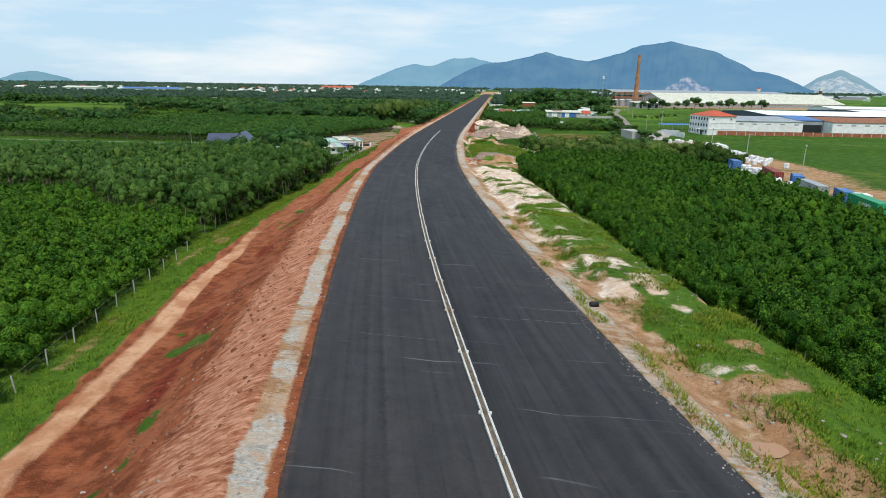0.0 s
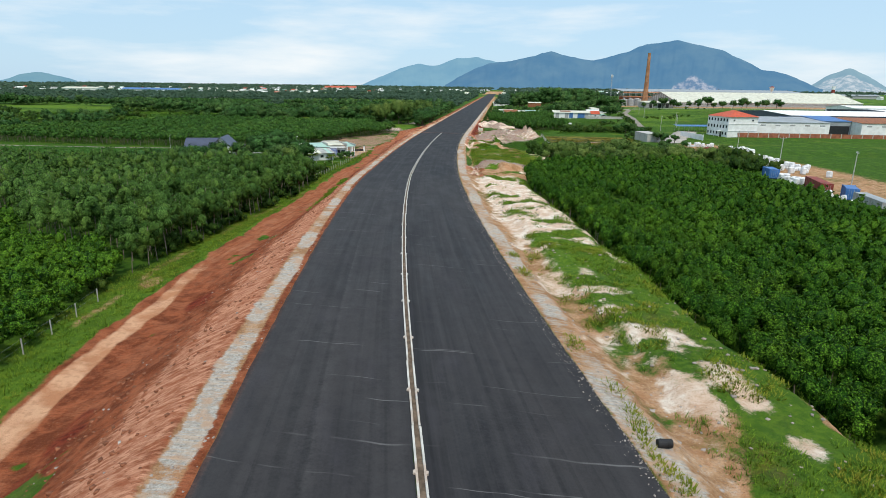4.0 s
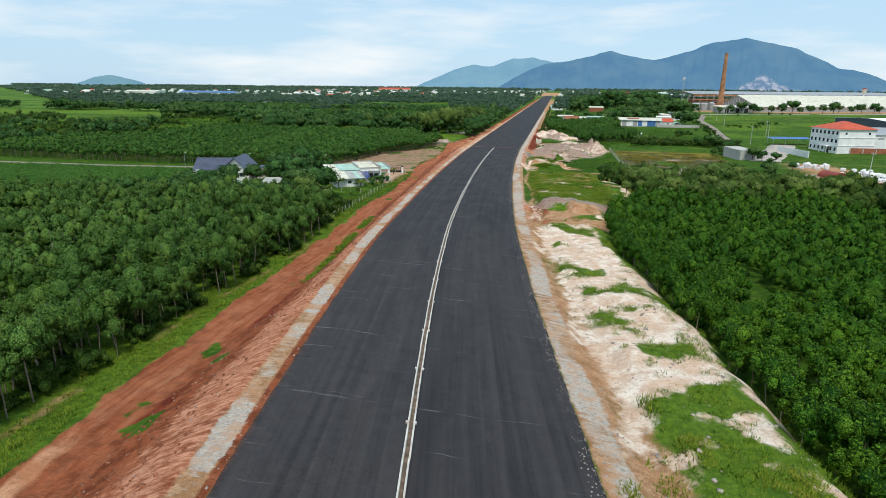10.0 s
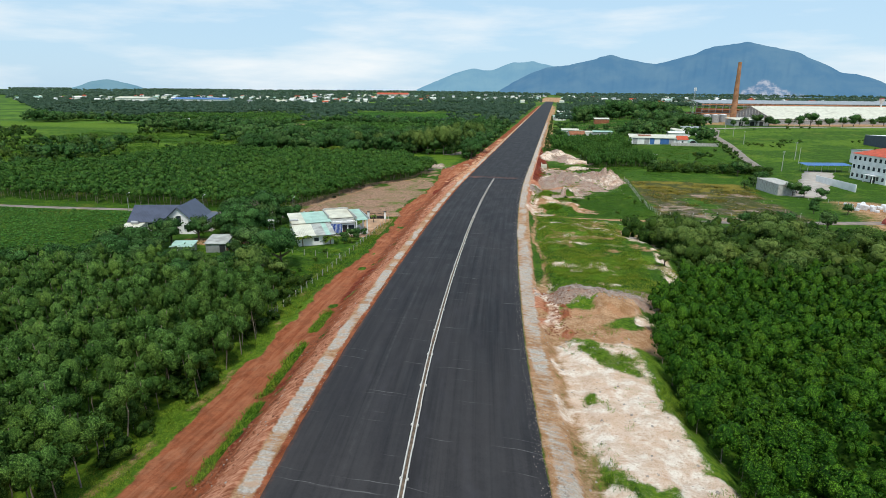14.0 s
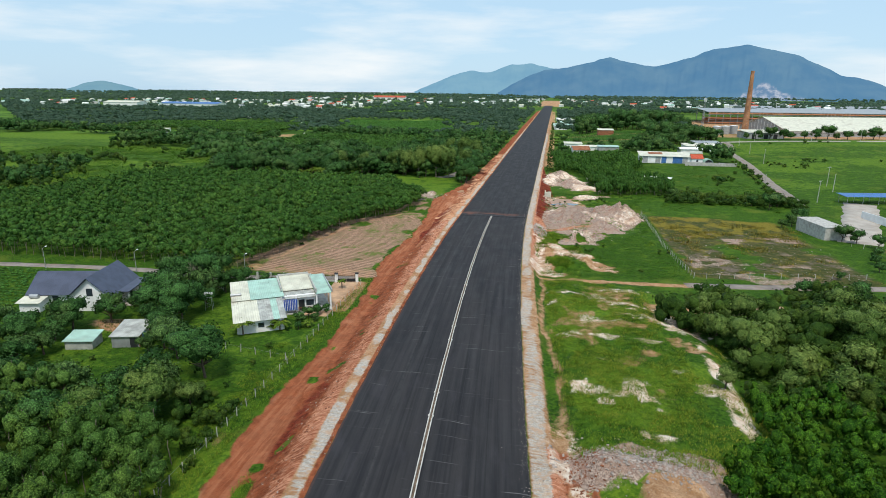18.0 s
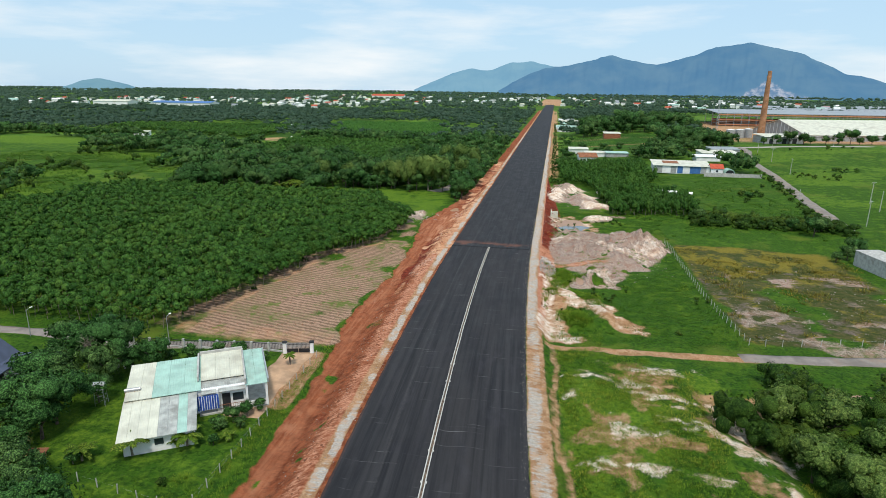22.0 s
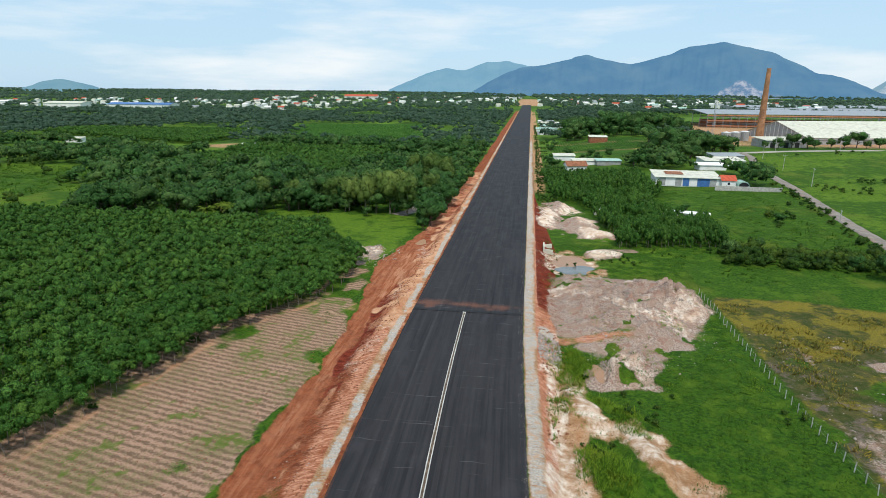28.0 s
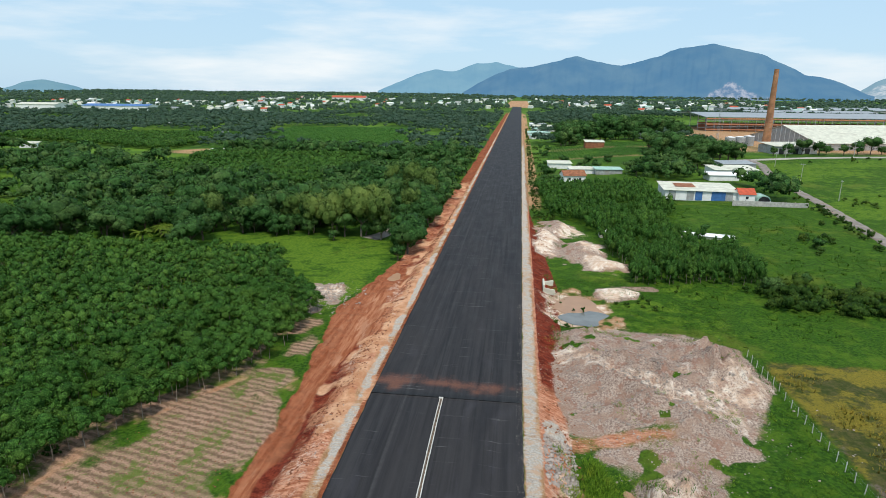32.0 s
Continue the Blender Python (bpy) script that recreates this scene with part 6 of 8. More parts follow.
def build_mountains():
    """Ridges far off: a sheet bent round the view, raised in peaks of angle, height and width."""
    cx, cy = 10, -76
    sets = (("mountain_range", 4500, ((-13.4, -0.3), (-9.9, 1.26), (-8.0, 1.78), (-6.4, 1.5), (-4.4, 2.26), (-2.3, 2.42), (-1.0, 2.13), (0.8, 1.7), (3.0, 0.5))),
            ("mountain", 3950, ((-5.4, -0.3), (-3.2, 1.0), (-1.2, 1.83), (0.8, 2.04), (3.1, 2.54), (4.9, 2.98), (6.3, 2.54), (8.8, 2.1), (11.6, 2.85), (13.4, 3.53), (16.1, 3.9), (17.8, 3.51), (19.9, 2.98), (22.1, 1.9), (23.4, 1.29), (25.0, 1.03), (28.0, -0.3))),
            ("far_hill", 4500, ((-43.0, -0.3), (-41.6, 0.2), (-40.4, 0.45), (-39.3, 0.2), (-37.8, -0.3))),
            ("quarried_hill", 4300, ((26.4, -0.3), (28.0, 0.9), (29.4, 1.5), (30.6, 0.9), (32.6, -0.3))))
    for name, dist, peaks in sets:
        lo, hi = peaks[0][0], peaks[-1][0]
        az = np.linspace(lo, hi, max(60, int((hi - lo) * 14)))
        dep = np.linspace(-1, 1, 33)
        A, D = np.meshgrid(az, dep)
        ridge = np.interp(az, [p[0] for p in peaks], [p[1] for p in peaks])
        k = 7
        ridge = np.convolve(np.pad(ridge, k, mode="edge"), np.hanning(2 * k + 1) / np.hanning(2 * k + 1).sum(), "valid")
        el = np.broadcast_to(ridge, A.shape) + 0.16 * (vnoise(A * 10, D * 2 + 50, 8, 3) - 0.5)
        R = dist + D * 420
        cap = np.clip(1 - np.abs(D) ** 1.3, 0, 1) * (1 + 0.5 * (vnoise(A * 6, D * 6 + 20, 6, 3) - 0.5) * np.abs(D) * 2)
        cap[16] = 1.0
        Zm = (43 + np.tan(np.radians(el)) * dist) * cap - 30 * np.abs(D)
        X, Y = cx + R * np.sin(np.radians(A)), cy + R * np.cos(np.radians(A))
        idx = np.arange(A.size).reshape(A.shape)
        F = np.stack([idx[:-1, :-1], idx[:-1, 1:], idx[1:, 1:], idx[1:, :-1]], -1).reshape(-1, 4)
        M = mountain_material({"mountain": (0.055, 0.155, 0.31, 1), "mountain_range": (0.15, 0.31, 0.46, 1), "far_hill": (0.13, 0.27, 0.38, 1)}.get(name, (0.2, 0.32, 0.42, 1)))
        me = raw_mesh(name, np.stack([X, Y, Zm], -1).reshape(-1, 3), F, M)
        scar = np.zeros(A.size)
        if name == "mountain":
            low = el * np.clip(cap, 0, 1) + 0.5 * (vnoise(A * 8, D * 30 + 9, 6, 3) - 0.5)
            scar = (smooth(0.35, -0.25, low - 1.35 * np.clip(1 - np.abs(A - 17.6) / np.where(A < 17.6, 2.2, 4.2), 0, 1)) * inside_arc(A) * (D < 0)).ravel()
        if name == "quarried_hill":
            scar = ((cap < 0.8) * (D < 0) * 0.75).ravel()
        a = me.color_attributes.new("scar", "FLOAT_COLOR", "POINT")
        col = np.ones((A.size, 4), np.float32)
        col[:, 0] = scar
        a.data.foreach_set("color", col.ravel())
        me.polygons.foreach_set("use_smooth", np.ones(len(F), bool))
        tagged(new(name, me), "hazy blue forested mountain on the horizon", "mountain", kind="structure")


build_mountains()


# ---- median drain, fences, lanes ----
def along(y, u, dz=0.0):
    return Vector((float(xc(y)) + u, y, float(zs(u, y)) + dz))


def build_median():
    med = thing("median_drain", 0, 0, 0, 0, "narrow open median drain between two pale concrete kerbs", "drain", kind="structure")
    V, F = [], []
    ys = np.arange(-345, 0.1, 3.0)
    for i, y in enumerate(ys):
        for u, dz in ((-0.25, -0.06), (0.25, -0.06)):
            V.append(along(y, u, dz)[:])
    for i in range(len(ys) - 1):
        F.append((2 * i, 2 * i + 1, 2 * i + 3, 2 * i + 2))
    attach("drain_bed", raw_mesh("drain_bed", np.array(V), np.array(F), M_SLOT), med, "damp brown soil and rusty steel in the drain")
    y = -342.0
    r = random.Random(3)
    while y < -0.5:
        step = 6.0 if y > -150 else 4.0
        e = min(y + step, 0)
        for side in (-1, 1):
            w = r.uniform(-0.02, 0.02)
            a, b = along(y + 0.03, side * 0.2 + w), along(e - 0.03, side * 0.2 + w)
            bm = bmesh.new()
            d = (b - a).normalized()
            n = Vector((d.y, -d.x, 0)) * 0.065
            vs = [bm.verts.new(p + q + Vector((0, 0, z))) for p in (a, b) for q, z in ((-n, -0.1), (n, -0.1), (n * 0.85, 0.15), (-n * 0.85, 0.15))]
            for f in ((0, 1, 2, 3), (7, 6, 5, 4), (0, 4, 5, 1), (1, 5, 6, 2), (2, 6, 7, 3), (3, 7, 4, 0)):
                bm.faces.new([vs[i] for i in f])
            bmesh.ops.recalc_face_normals(bm, faces=bm.faces)
            kerb = part("kerb", bm, M_CURB, med)
            if y < -60 and int(-y) % 8 < 4:
                c = along(y, side * 0.29)
                part("joint_block", box(c.x - 0.08, c.x + 0.08, c.y - 0.12, c.y + 0.12, c.z, c.z + 0.17, 0.03), M_CURB, kerb)
        y += step
    c = along(0, 0)
    part("end_block", box(-0.16, 0.44, -0.1, 0.25, -0.05, 0.16, 0.03), M_CURB, med)


build_median()


def fence(name, pts, spacing, h, label, mat=M_CONC, rail=False, r=0.05, lean=3.0, rails=(0.55, 0.95)):
    """Posts along a broken line, with wires or rails between them."""
    f = thing(name, pts[0][0], pts[0][1], 0, 0, label, "fence")
    o = Vector((pts[0][0], pts[0][1], 0))
    rr = random.Random(len(pts) * 7 + int(h * 100))
    bm = box(-r, r, -r, r, -0.3, h, 0.012)
    me = bpy.data.meshes.new("post")
    bm.to_mesh(me)
    bm.free()
    me.materials.append(mat)
    tops = []
    for (x0, y0), (x1, y1) in zip(pts, pts[1:]):
        n = max(1, round(math.hypot(x1 - x0, y1 - y0) / spacing))
        for i in range(n + (1 if (x1, y1) == pts[-1] else 0)):
            x, y = x0 + (x1 - x0) * i / n, y0 + (y1 - y0) * i / n
            z = float(height(x, y))
            p = attach("post", me, f)
            p.matrix_basis = pose(x - o.x, y - o.y, z, rr.uniform(-lean, lean), rr.uniform(-lean, lean), math.degrees(math.atan2(y1 - y0, x1 - x0)))
            tops.append(Vector((x - o.x, y - o.y, z)))
    for a, b in zip(tops, tops[1:]):
        for k in rails:
            part("rail" if rail else "wire", tube(a + Vector((0, 0, h * k)), b + Vector((0, 0, h * k)), 0.035 if rail else 0.006, n=4), mat if rail else M_STEEL, f)
    return f


def U(y, u):
    return (float(xc(y)) + u, y)


fence("plantation_fence", [U(-316, -34.8), U(-285, -34.8), U(-262, -34.8), U(-240, -34.4)], 4.6, 1.55, "pale concrete posts with wire at the plantation edge")
fence("roadside_fence", [(-20.3, -144), (-20.4, -127), (-20.5, -114), (-20.8, -100), (-21.2, -85), (-21.6, -71)], 2.6, 1.3, "pale concrete post and wire fence beside the dirt track", rails=(0.5, 0.88))
fence("orchard_fence", [(-36, -107.5), (-30, -108.5), (-21.4, -110)], 2.6, 1.3, "short concrete posts across the grass plot", rails=(0.7,))
fence("field_fence", [(51.2, 26), (51.5, 0), (51.2, -22), (51.8, -38), (53, -51)], 2.1, 1.45, "white concrete posts round a weedy yellow field", rails=(0.5, 0.85))
fence("lane_fence", [(53, -51), (58.7, -50.6), (69, -48.5), (92, -45)], 3.6, 1.4, "white concrete posts along the country lane", rails=(0.8,))
fence("yard_fence", [(104, -10), (112, -20), (122, -34)], 3.0, 1.4, "concrete posts below the paved yard", rails=(0.8,))


def lane(name, pts, width, mat, label, dz=0.06, step=2.0, category="lane"):
    """A narrow way laid over the ground."""
    P = [Vector((x, y, 0)) for x, y in pts]
    C = []
    for a, b in zip(P, P[1:]):
        n = max(1, int((b - a).length / step))
        C += [a.lerp(b, i / n) for i in range(n)]
    C.append(P[-1])
    V, F = [], []
    cols = 5
    for i, c in enumerate(C):
        d = (C[min(i + 1, len(C) - 1)] - C[max(i - 1, 0)]).normalized()
        n = Vector((d.y, -d.x, 0))
        w = width / 2 * (1 + 0.12 * math.sin(i * 1.7) * math.sin(i * 0.6))
        base = max(float(height(c.x, c.y)), (float(height(c.x + n.x * w, c.y + n.y * w)) + float(height(c.x - n.x * w, c.y - n.y * w))) / 2)
        for k in range(cols):
            t = k / (cols - 1) * 2 - 1
            q = c + n * w * t
            V.append((q.x, q.y, max(base, float(height(q.x, q.y))) + dz * (1 - 0.6 * t * t)))
    for i in range(len(C) - 1):
        for k in range(cols - 1):
            j = i * cols + k
            F.append((j, j + 1, j + 1 + cols, j + cols))
    me = raw_mesh(name, np.array(V), np.array(F), mat)
    ob = tagged(new(name, me), label, category, kind="structure")
    so = ob.modifiers.new("thick", "SOLIDIFY")
    so.thickness, so.offset = 0.25, -1
    return ob


lane("lane_far", [(112, 50), (115.4, 74.5), (118.5, 103), (123, 134), (129, 175), (134.5, 232), (148, 284), (150, 310)], 4.6, M_LANE, "narrow worn concrete lane between green fields")
lane("lane_cross", [(50, -57.0), (63, -55.6), (84, -52.5), (104, -50), (125, -47)], 3.4, M_LANE, "grey country lane crossing rough green land")
lane("lane_village", [(-190, -78), (-130, -75.5), (-113, -74.1), (-91, -72), (-76, -71.3), (-55, -73), (-40, -69.5), (-24, -67)], 2.9, M_LANE, "narrow pale lane behind the houses")
lane("yard_paving", [(108, -6), (115, 10), (126, 34), (136, 58)], 11, M_YARD, "pale paved yard in front of the office", 0.08, 3.0, "yard")
lane("house_drive", [(-25.2, -69), (-25.2, -76), (-25.2, -84), (-24.6, -91)], 5.2, M_EARTH, "bare tan earth forecourt inside the gate", 0.12, 1.5, "forecourt")
lane("side_yard", [(-35, 97), (-31, 104), (-26, 130)], 6.0, M_LANE, "small grey paved yard under trees", 0.06, 2.0, "yard")
lane("factory_road", [(134, 300), (180, 318), (260, 338), (420, 372)], 7.0, M_YARD, "bare pale earth road in front of the factory", 0.06, 6.0, "road")


def puddle(name, cx, cy, rx, ry, z, mat, label, seed):
    bm = bmesh.new()
    r = random.Random(seed)
    ph = [r.uniform(0, 6.28) for _ in range(3)]
    vs = []
    for i in range(28):
        a = 2 * math.pi * i / 28
        k = 1 + 0.16 * math.sin(2 * a + ph[0]) + 0.1 * math.sin(3 * a + ph[1]) + 0.05 * math.sin(7 * a + ph[2])
        vs.append(bm.verts.new((cx + rx * k * math.cos(a), cy + ry * k * math.sin(a), z)))
    bm.faces.new(vs)
    ob = part(name, bm, mat)
    return tagged(ob, label, "water", kind="structure")


puddle("pond", 25.0, 42.0, 4.6, 4.6, -2.9, M_WATER, "shallow grey pond beside red earth", 1)
puddle("pond_silt", 23.6, 49.0, 6.0, 6.2, -2.925, M_WATER_MUD, "film of brown silt at the pond's edge", 5)
puddle("pit_water", 45.6, -73.4, 2.6, 1.5, float(height(45, -73)) + 0.25, M_WATER_MUD, "muddy orange water in an earth pit", 2)
puddle("puddle_verge", -19.6, 61.5, 1.3, 4.6, float(height(-20, 61)) + 0.14, M_WATER_MUD, "muddy yellow puddle beside the track", 3)
puddle("puddle_berm", float(xc(-289)) + 15.8, -289.0, 0.9, 0.9, float(height(xc(-289) + 15.8, -289.0)) + 0.16, M_WATER_MUD, "small muddy puddle on the berm", 4)
puddle("puddle_heap", 24.5, -17, 0.95, 3.7, -2.6, M_WATER_MUD, "narrow muddy pool below a spoil heap", 7)
puddle("puddle_scrub", 63, -71, 3.4, 2.3, float(height(63, -71)) + 0.2, M_WATER_MUD, "muddy orange pool among scrub", 6)


# ---- loose stones and clods ----
def stone_arrays(seed):
    r = np.random.RandomState(seed)
    V = np.array([(x, y, z) for x in (-1, 1) for y in (-1, 1) for z in (-0.6, 0.6)], float) * (0.5 + 0.3 * r.rand(8, 1)) + r.normal(size=(8, 3)) * 0.12
    F = np.array([(0, 1, 3, 2), (4, 6, 7, 5), (0, 4, 5, 1), (2, 3, 7, 6), (0, 2, 6, 4), (1, 5, 7, 3)])
    return V, F


stones = [stone_arrays(900 + i) for i in range(5)]


def strew(name, n, pick, smin, smax, mat, label, seed):
    r = np.random.RandomState(seed)
    x, y = pick(r, n)
    s = smin + (smax - smin) * r.rand(len(x)) ** 3
    rows = np.stack([x, y, np.where((uof(x, y) > LEFT_EDGE) & (uof(x, y) < RIGHT_EDGE), zs(uof(x, y), y) + 0.035, height(x, y)) + s * 0.12, r.uniform(0, 6.28, len(x)), s, r.randint(0, 5, len(x))], -1)
    scatter_mesh(name, stones, rows, mat, label, "stones")


def pick_band(u0, u1, y0, y1):
    def f(r, n):
        y = r.uniform(y0, y1, n)
        return xc(y) + r.uniform(u0, u1, n), y
    return f


def pick_slope(r, n):
    y = r.uniform(-320, 150, n)
    t = r.rand(n) ** 0.7
    return xc(y) - 12.8 + (foot_l(y) + 0.5 + 12.8) * t, y


strew("earth_clods", 9000, pick_slope, 0.03, 0.2, M_CLOD, "clods of red earth on the embankment slope", 1)
strew("slope_stones", 1000, pick_slope, 0.03, 0.13, M_STONE, "pale stones strewn on the red slope", 2)
strew("shoulder_rubble", 2000, pick_band(-12.8, -10.5, -320, 60), 0.03, 0.1, M_STONE, "broken grey rubble along the shoulder", 3)
strew("edge_gravel", 2200, pick_band(11.7, 14.6, -320, 60), 0.03, 0.12, M_STONE, "pale gravel along the road edge", 4)
strew("heap_rubble", 3500, lambda r, n: (np.maximum(18 + r.rand(n) * 3, 31 + 15 * r.normal(size=n) * 0.45), 10 + 20 * r.normal(size=n) * 0.45), 0.04, 0.2, M_STONE, "broken stone spread over a spoil heap", 5)
strew("pile_rubble", 1700, lambda r, n: (30.0 + 4.0 * r.normal(size=n), -134 + 1.9 * r.normal(size=n)), 0.05, 0.22, M_STONE, "grey rubble pile on the berm", 6)
strew("berm_clods", 900, lambda r, n: (24.2 + 1.2 * r.normal(size=n), r.uniform(-150, -132, n)), 0.04, 0.17, M_CLOD, "red clods tipped beside the road edge", 15)
strew("rock_apron", 700, lambda r, n: (r.uniform(14.5, 18.5, n), r.uniform(-16, -6, n)), 0.08, 0.35, M_STONE, "loose grey rocks below the road edge", 7)
strew("verge_stones", 900, pick_band(15, 26, -318, -150), 0.04, 0.22, M_STONE, "pale stones on the sandy berm", 8)
strew("road_grit", 3500, lambda r, n: (lambda y: (xc(y) + RIGHT_EDGE - 0.9 * r.rand(n) ** 2, y))(r.uniform(-320, 40, n)), 0.02, 0.07, M_STONE, "pale grit spilled on the asphalt edge", 12)
strew("field_debris", 500, lambda r, n: (r.uniform(54, 94, n), r.uniform(-49, 4, n)), 0.05, 0.22, M_STONE, "broken rubble lying in a weedy field", 13)
strew("field_clods", 1500, lambda r, n: (lambda y: (ip(y, (-68, -52), (-12, -40), (32, -30)) + (ip(y, (-68, -25), (0, -23), (32, -26)) - ip(y, (-68, -52), (-12, -40), (32, -30))) * r.rand(n), y))(r.uniform(-64, -2, n)), 0.03, 0.13, M_CLOD, "brown clods on the bare ploughed field", 14)
strew("field_rubble", 900, lambda r, n: (-33 + 4 * r.normal(size=n), 44 + 4 * r.normal(size=n)), 0.05, 0.35, M_STONE, "pale rubble beside the dirt track", 9)
strew("cutting_clods", 2200, pick_band(14.5, 19, -40, 140), 0.04, 0.22, M_CLOD, "red clods on the road cutting", 10)


# ---- buildings ----
def panel(name, w, h, parent, m, mat, depth=0.06, label=""):
    """A flat fitting on a wall, centred, its back at the wall: the pose m has y pointing out of the wall."""
    ob = part(name, box(-w / 2, w / 2, -0.02, depth, -h / 2, h / 2, 0.0), mat, parent, label)
    ob.matrix_basis = m
    return ob


def window(parent, w, h, m, frame_mat=M_WHITE):
    win = panel("window", w, h, parent, m, frame_mat, 0.07)
    part("pane", box(-w / 2 + 0.07, w / 2 - 0.07, 0.05, 0.085, -h / 2 + 0.07, h / 2 - 0.07), M_GLASS, win)
    return win


def facade(parent, side, w, d, base, rows, n, ww, wh, step, margin=None):
    """Rows of windows on one face of a box that is w by d: sides s, n, e, w."""
    L = w if side in "sn" else d
    margin = L / (2 * n) if margin is None else margin
    for k in range(rows):
        for i in range(n):
            t = -L / 2 + margin + (L - 2 * margin) * (i / max(1, n - 1) if n > 1 else 0.5)
            z = base + k * step
            m = {"s": pose(t, -d / 2, z, 0, 0, 180), "n": pose(t, d / 2, z), "e": pose(w / 2, t, z, 0, 0, -90), "w": pose(-w / 2, t, z, 0, 0, 90)}[side]
            window(parent, ww, wh, m)


def roof_sheet(name, w, y0, z0, y1, z1, parent, mat, thick=0.08, x0=None, rib=0.0, label=""):
    """A sloping sheet from (y0, z0) to (y1, z1), w wide, ribbed where rib is the pitch."""
    x0 = -w / 2 if x0 is None else x0
    bm = bmesh.new()
    n = max(1, int(w / rib)) * 2 if rib else 1
    low, top = [], []
    for i in range(n + 1):
        x, dz = x0 + w * i / n, (0.035 if i % 2 else 0.0) if rib else 0.0
        low.append([bm.verts.new((x, y, z - thick)) for y, z in ((y0, z0), (y1, z1))])
        top.append([bm.verts.new((x, y, z + dz)) for y, z in ((y0, z0), (y1, z1))])
    for i in range(n):
        bm.faces.new((top[i][0], top[i + 1][0], top[i + 1][1], top[i][1]))
        bm.faces.new((low[i][1], low[i + 1][1], low[i + 1][0], low[i][0]))
        bm.faces.new((low[i][0], low[i + 1][0], top[i + 1][0], top[i][0]))
        bm.faces.new((top[i][1], top[i + 1][1], low[i + 1][1], low[i][1]))
    bm.faces.new((low[0][0], top[0][0], top[0][1], low[0][1]))
    bm.faces.new((low[-1][1], top[-1][1], top[-1][0], low[-1][0]))
    bmesh.ops.recalc_face_normals(bm, faces=bm.faces)
    return part(name, bm, mat, parent, label)


def gable(name, x, y, rz, w, d, h, rise, wall_mat, roof_mat, label, category="house", over=0.5, z=None, wins=(), door=None, rib=0.0, ridge=False, group=""):
    """A house with a ridge along its own x: walls, two roof slopes, windows and a door."""
    z = float(height(x, y)) - 0.15 if z is None else z
    t = thing(name, x, y, z, rz, label, category, group)
    part("wall", prism([(-d / 2, 0), (d / 2, 0), (d / 2, h), (0, h + rise), (-d / 2, h)], -w / 2, w / 2, "x"), wall_mat, t)
    sl = rise / (d / 2)
    for s in (-1, 1):
        roof_sheet("roof", w + 2 * over, s * (d / 2 + over), h - sl * over + 0.06, 0, h + rise + 0.06, t, roof_mat, 0.1, None, rib)
    if ridge:
        part("ridge_cap", prism([(-0.25, h + rise - 0.02), (0.25, h + rise - 0.02), (0, h + rise + 0.16)], -w / 2 - over, w / 2 + over, "x"), roof_mat, t)
    for side, rows, n, ww, wh, base in wins:
        facade(t, side, w, d, base, rows, n, ww, wh, 3.2)
    if door:
        side, dx, dw, dh = door
        m = {"s": pose(dx, -d / 2, dh / 2, 0, 0, 180), "n": pose(dx, d / 2, dh / 2), "e": pose(w / 2, dx, dh / 2, 0, 0, -90), "w": pose(-w / 2, dx, dh / 2, 0, 0, 90)}[side]
        panel("door", dw, dh, t, m, M_DARK, 0.05)
    return t


def flat_shed(name, x, y, rz, w, d, h0, h1, wall_mat, roof_mat, label, category="shed", over=0.3, z=None, rib=0.0, wins=(), door=None):
    """A shed with one roof slope, h0 high in front (-y) and h1 behind."""
    z = float(height(x, y)) - 0.15 if z is None else z
    t = thing(name, x, y, z, rz, label, category)
    part("wall", prism([(-d / 2, 0), (d / 2, 0), (d / 2, h1), (-d / 2, h0)], -w / 2, w / 2, "x"), wall_mat, t)
    sl = (h1 - h0) / d
    roof_sheet("roof", w + 2 * over, -d / 2 - over, h0 - sl * over + 0.06, d / 2 + over, h1 + sl * over + 0.06, t, roof_mat, 0.08, None, rib)
    for side, rows, n, ww, wh, base in wins:
        facade(t, side, w, d, base, rows, n, ww, wh, 3.2)
    if door:
        side, dx, dw, dh = door
        m = {"s": pose(dx, -d / 2, dh / 2, 0, 0, 180), "e": pose(w / 2, dx, dh / 2, 0, 0, -90), "w": pose(-w / 2, dx, dh / 2, 0, 0, 90)}[side]
        panel("door", dw, dh, t, m, M_DARK, 0.05)
    return t


def corrugated(name, x0, x1, y0, z0, y1, z1, parent, mat, label=""):
    return roof_sheet(name, x1 - x0, y0, z0, y1, z1, parent, mat, 0.05, x0, 0.3, label)


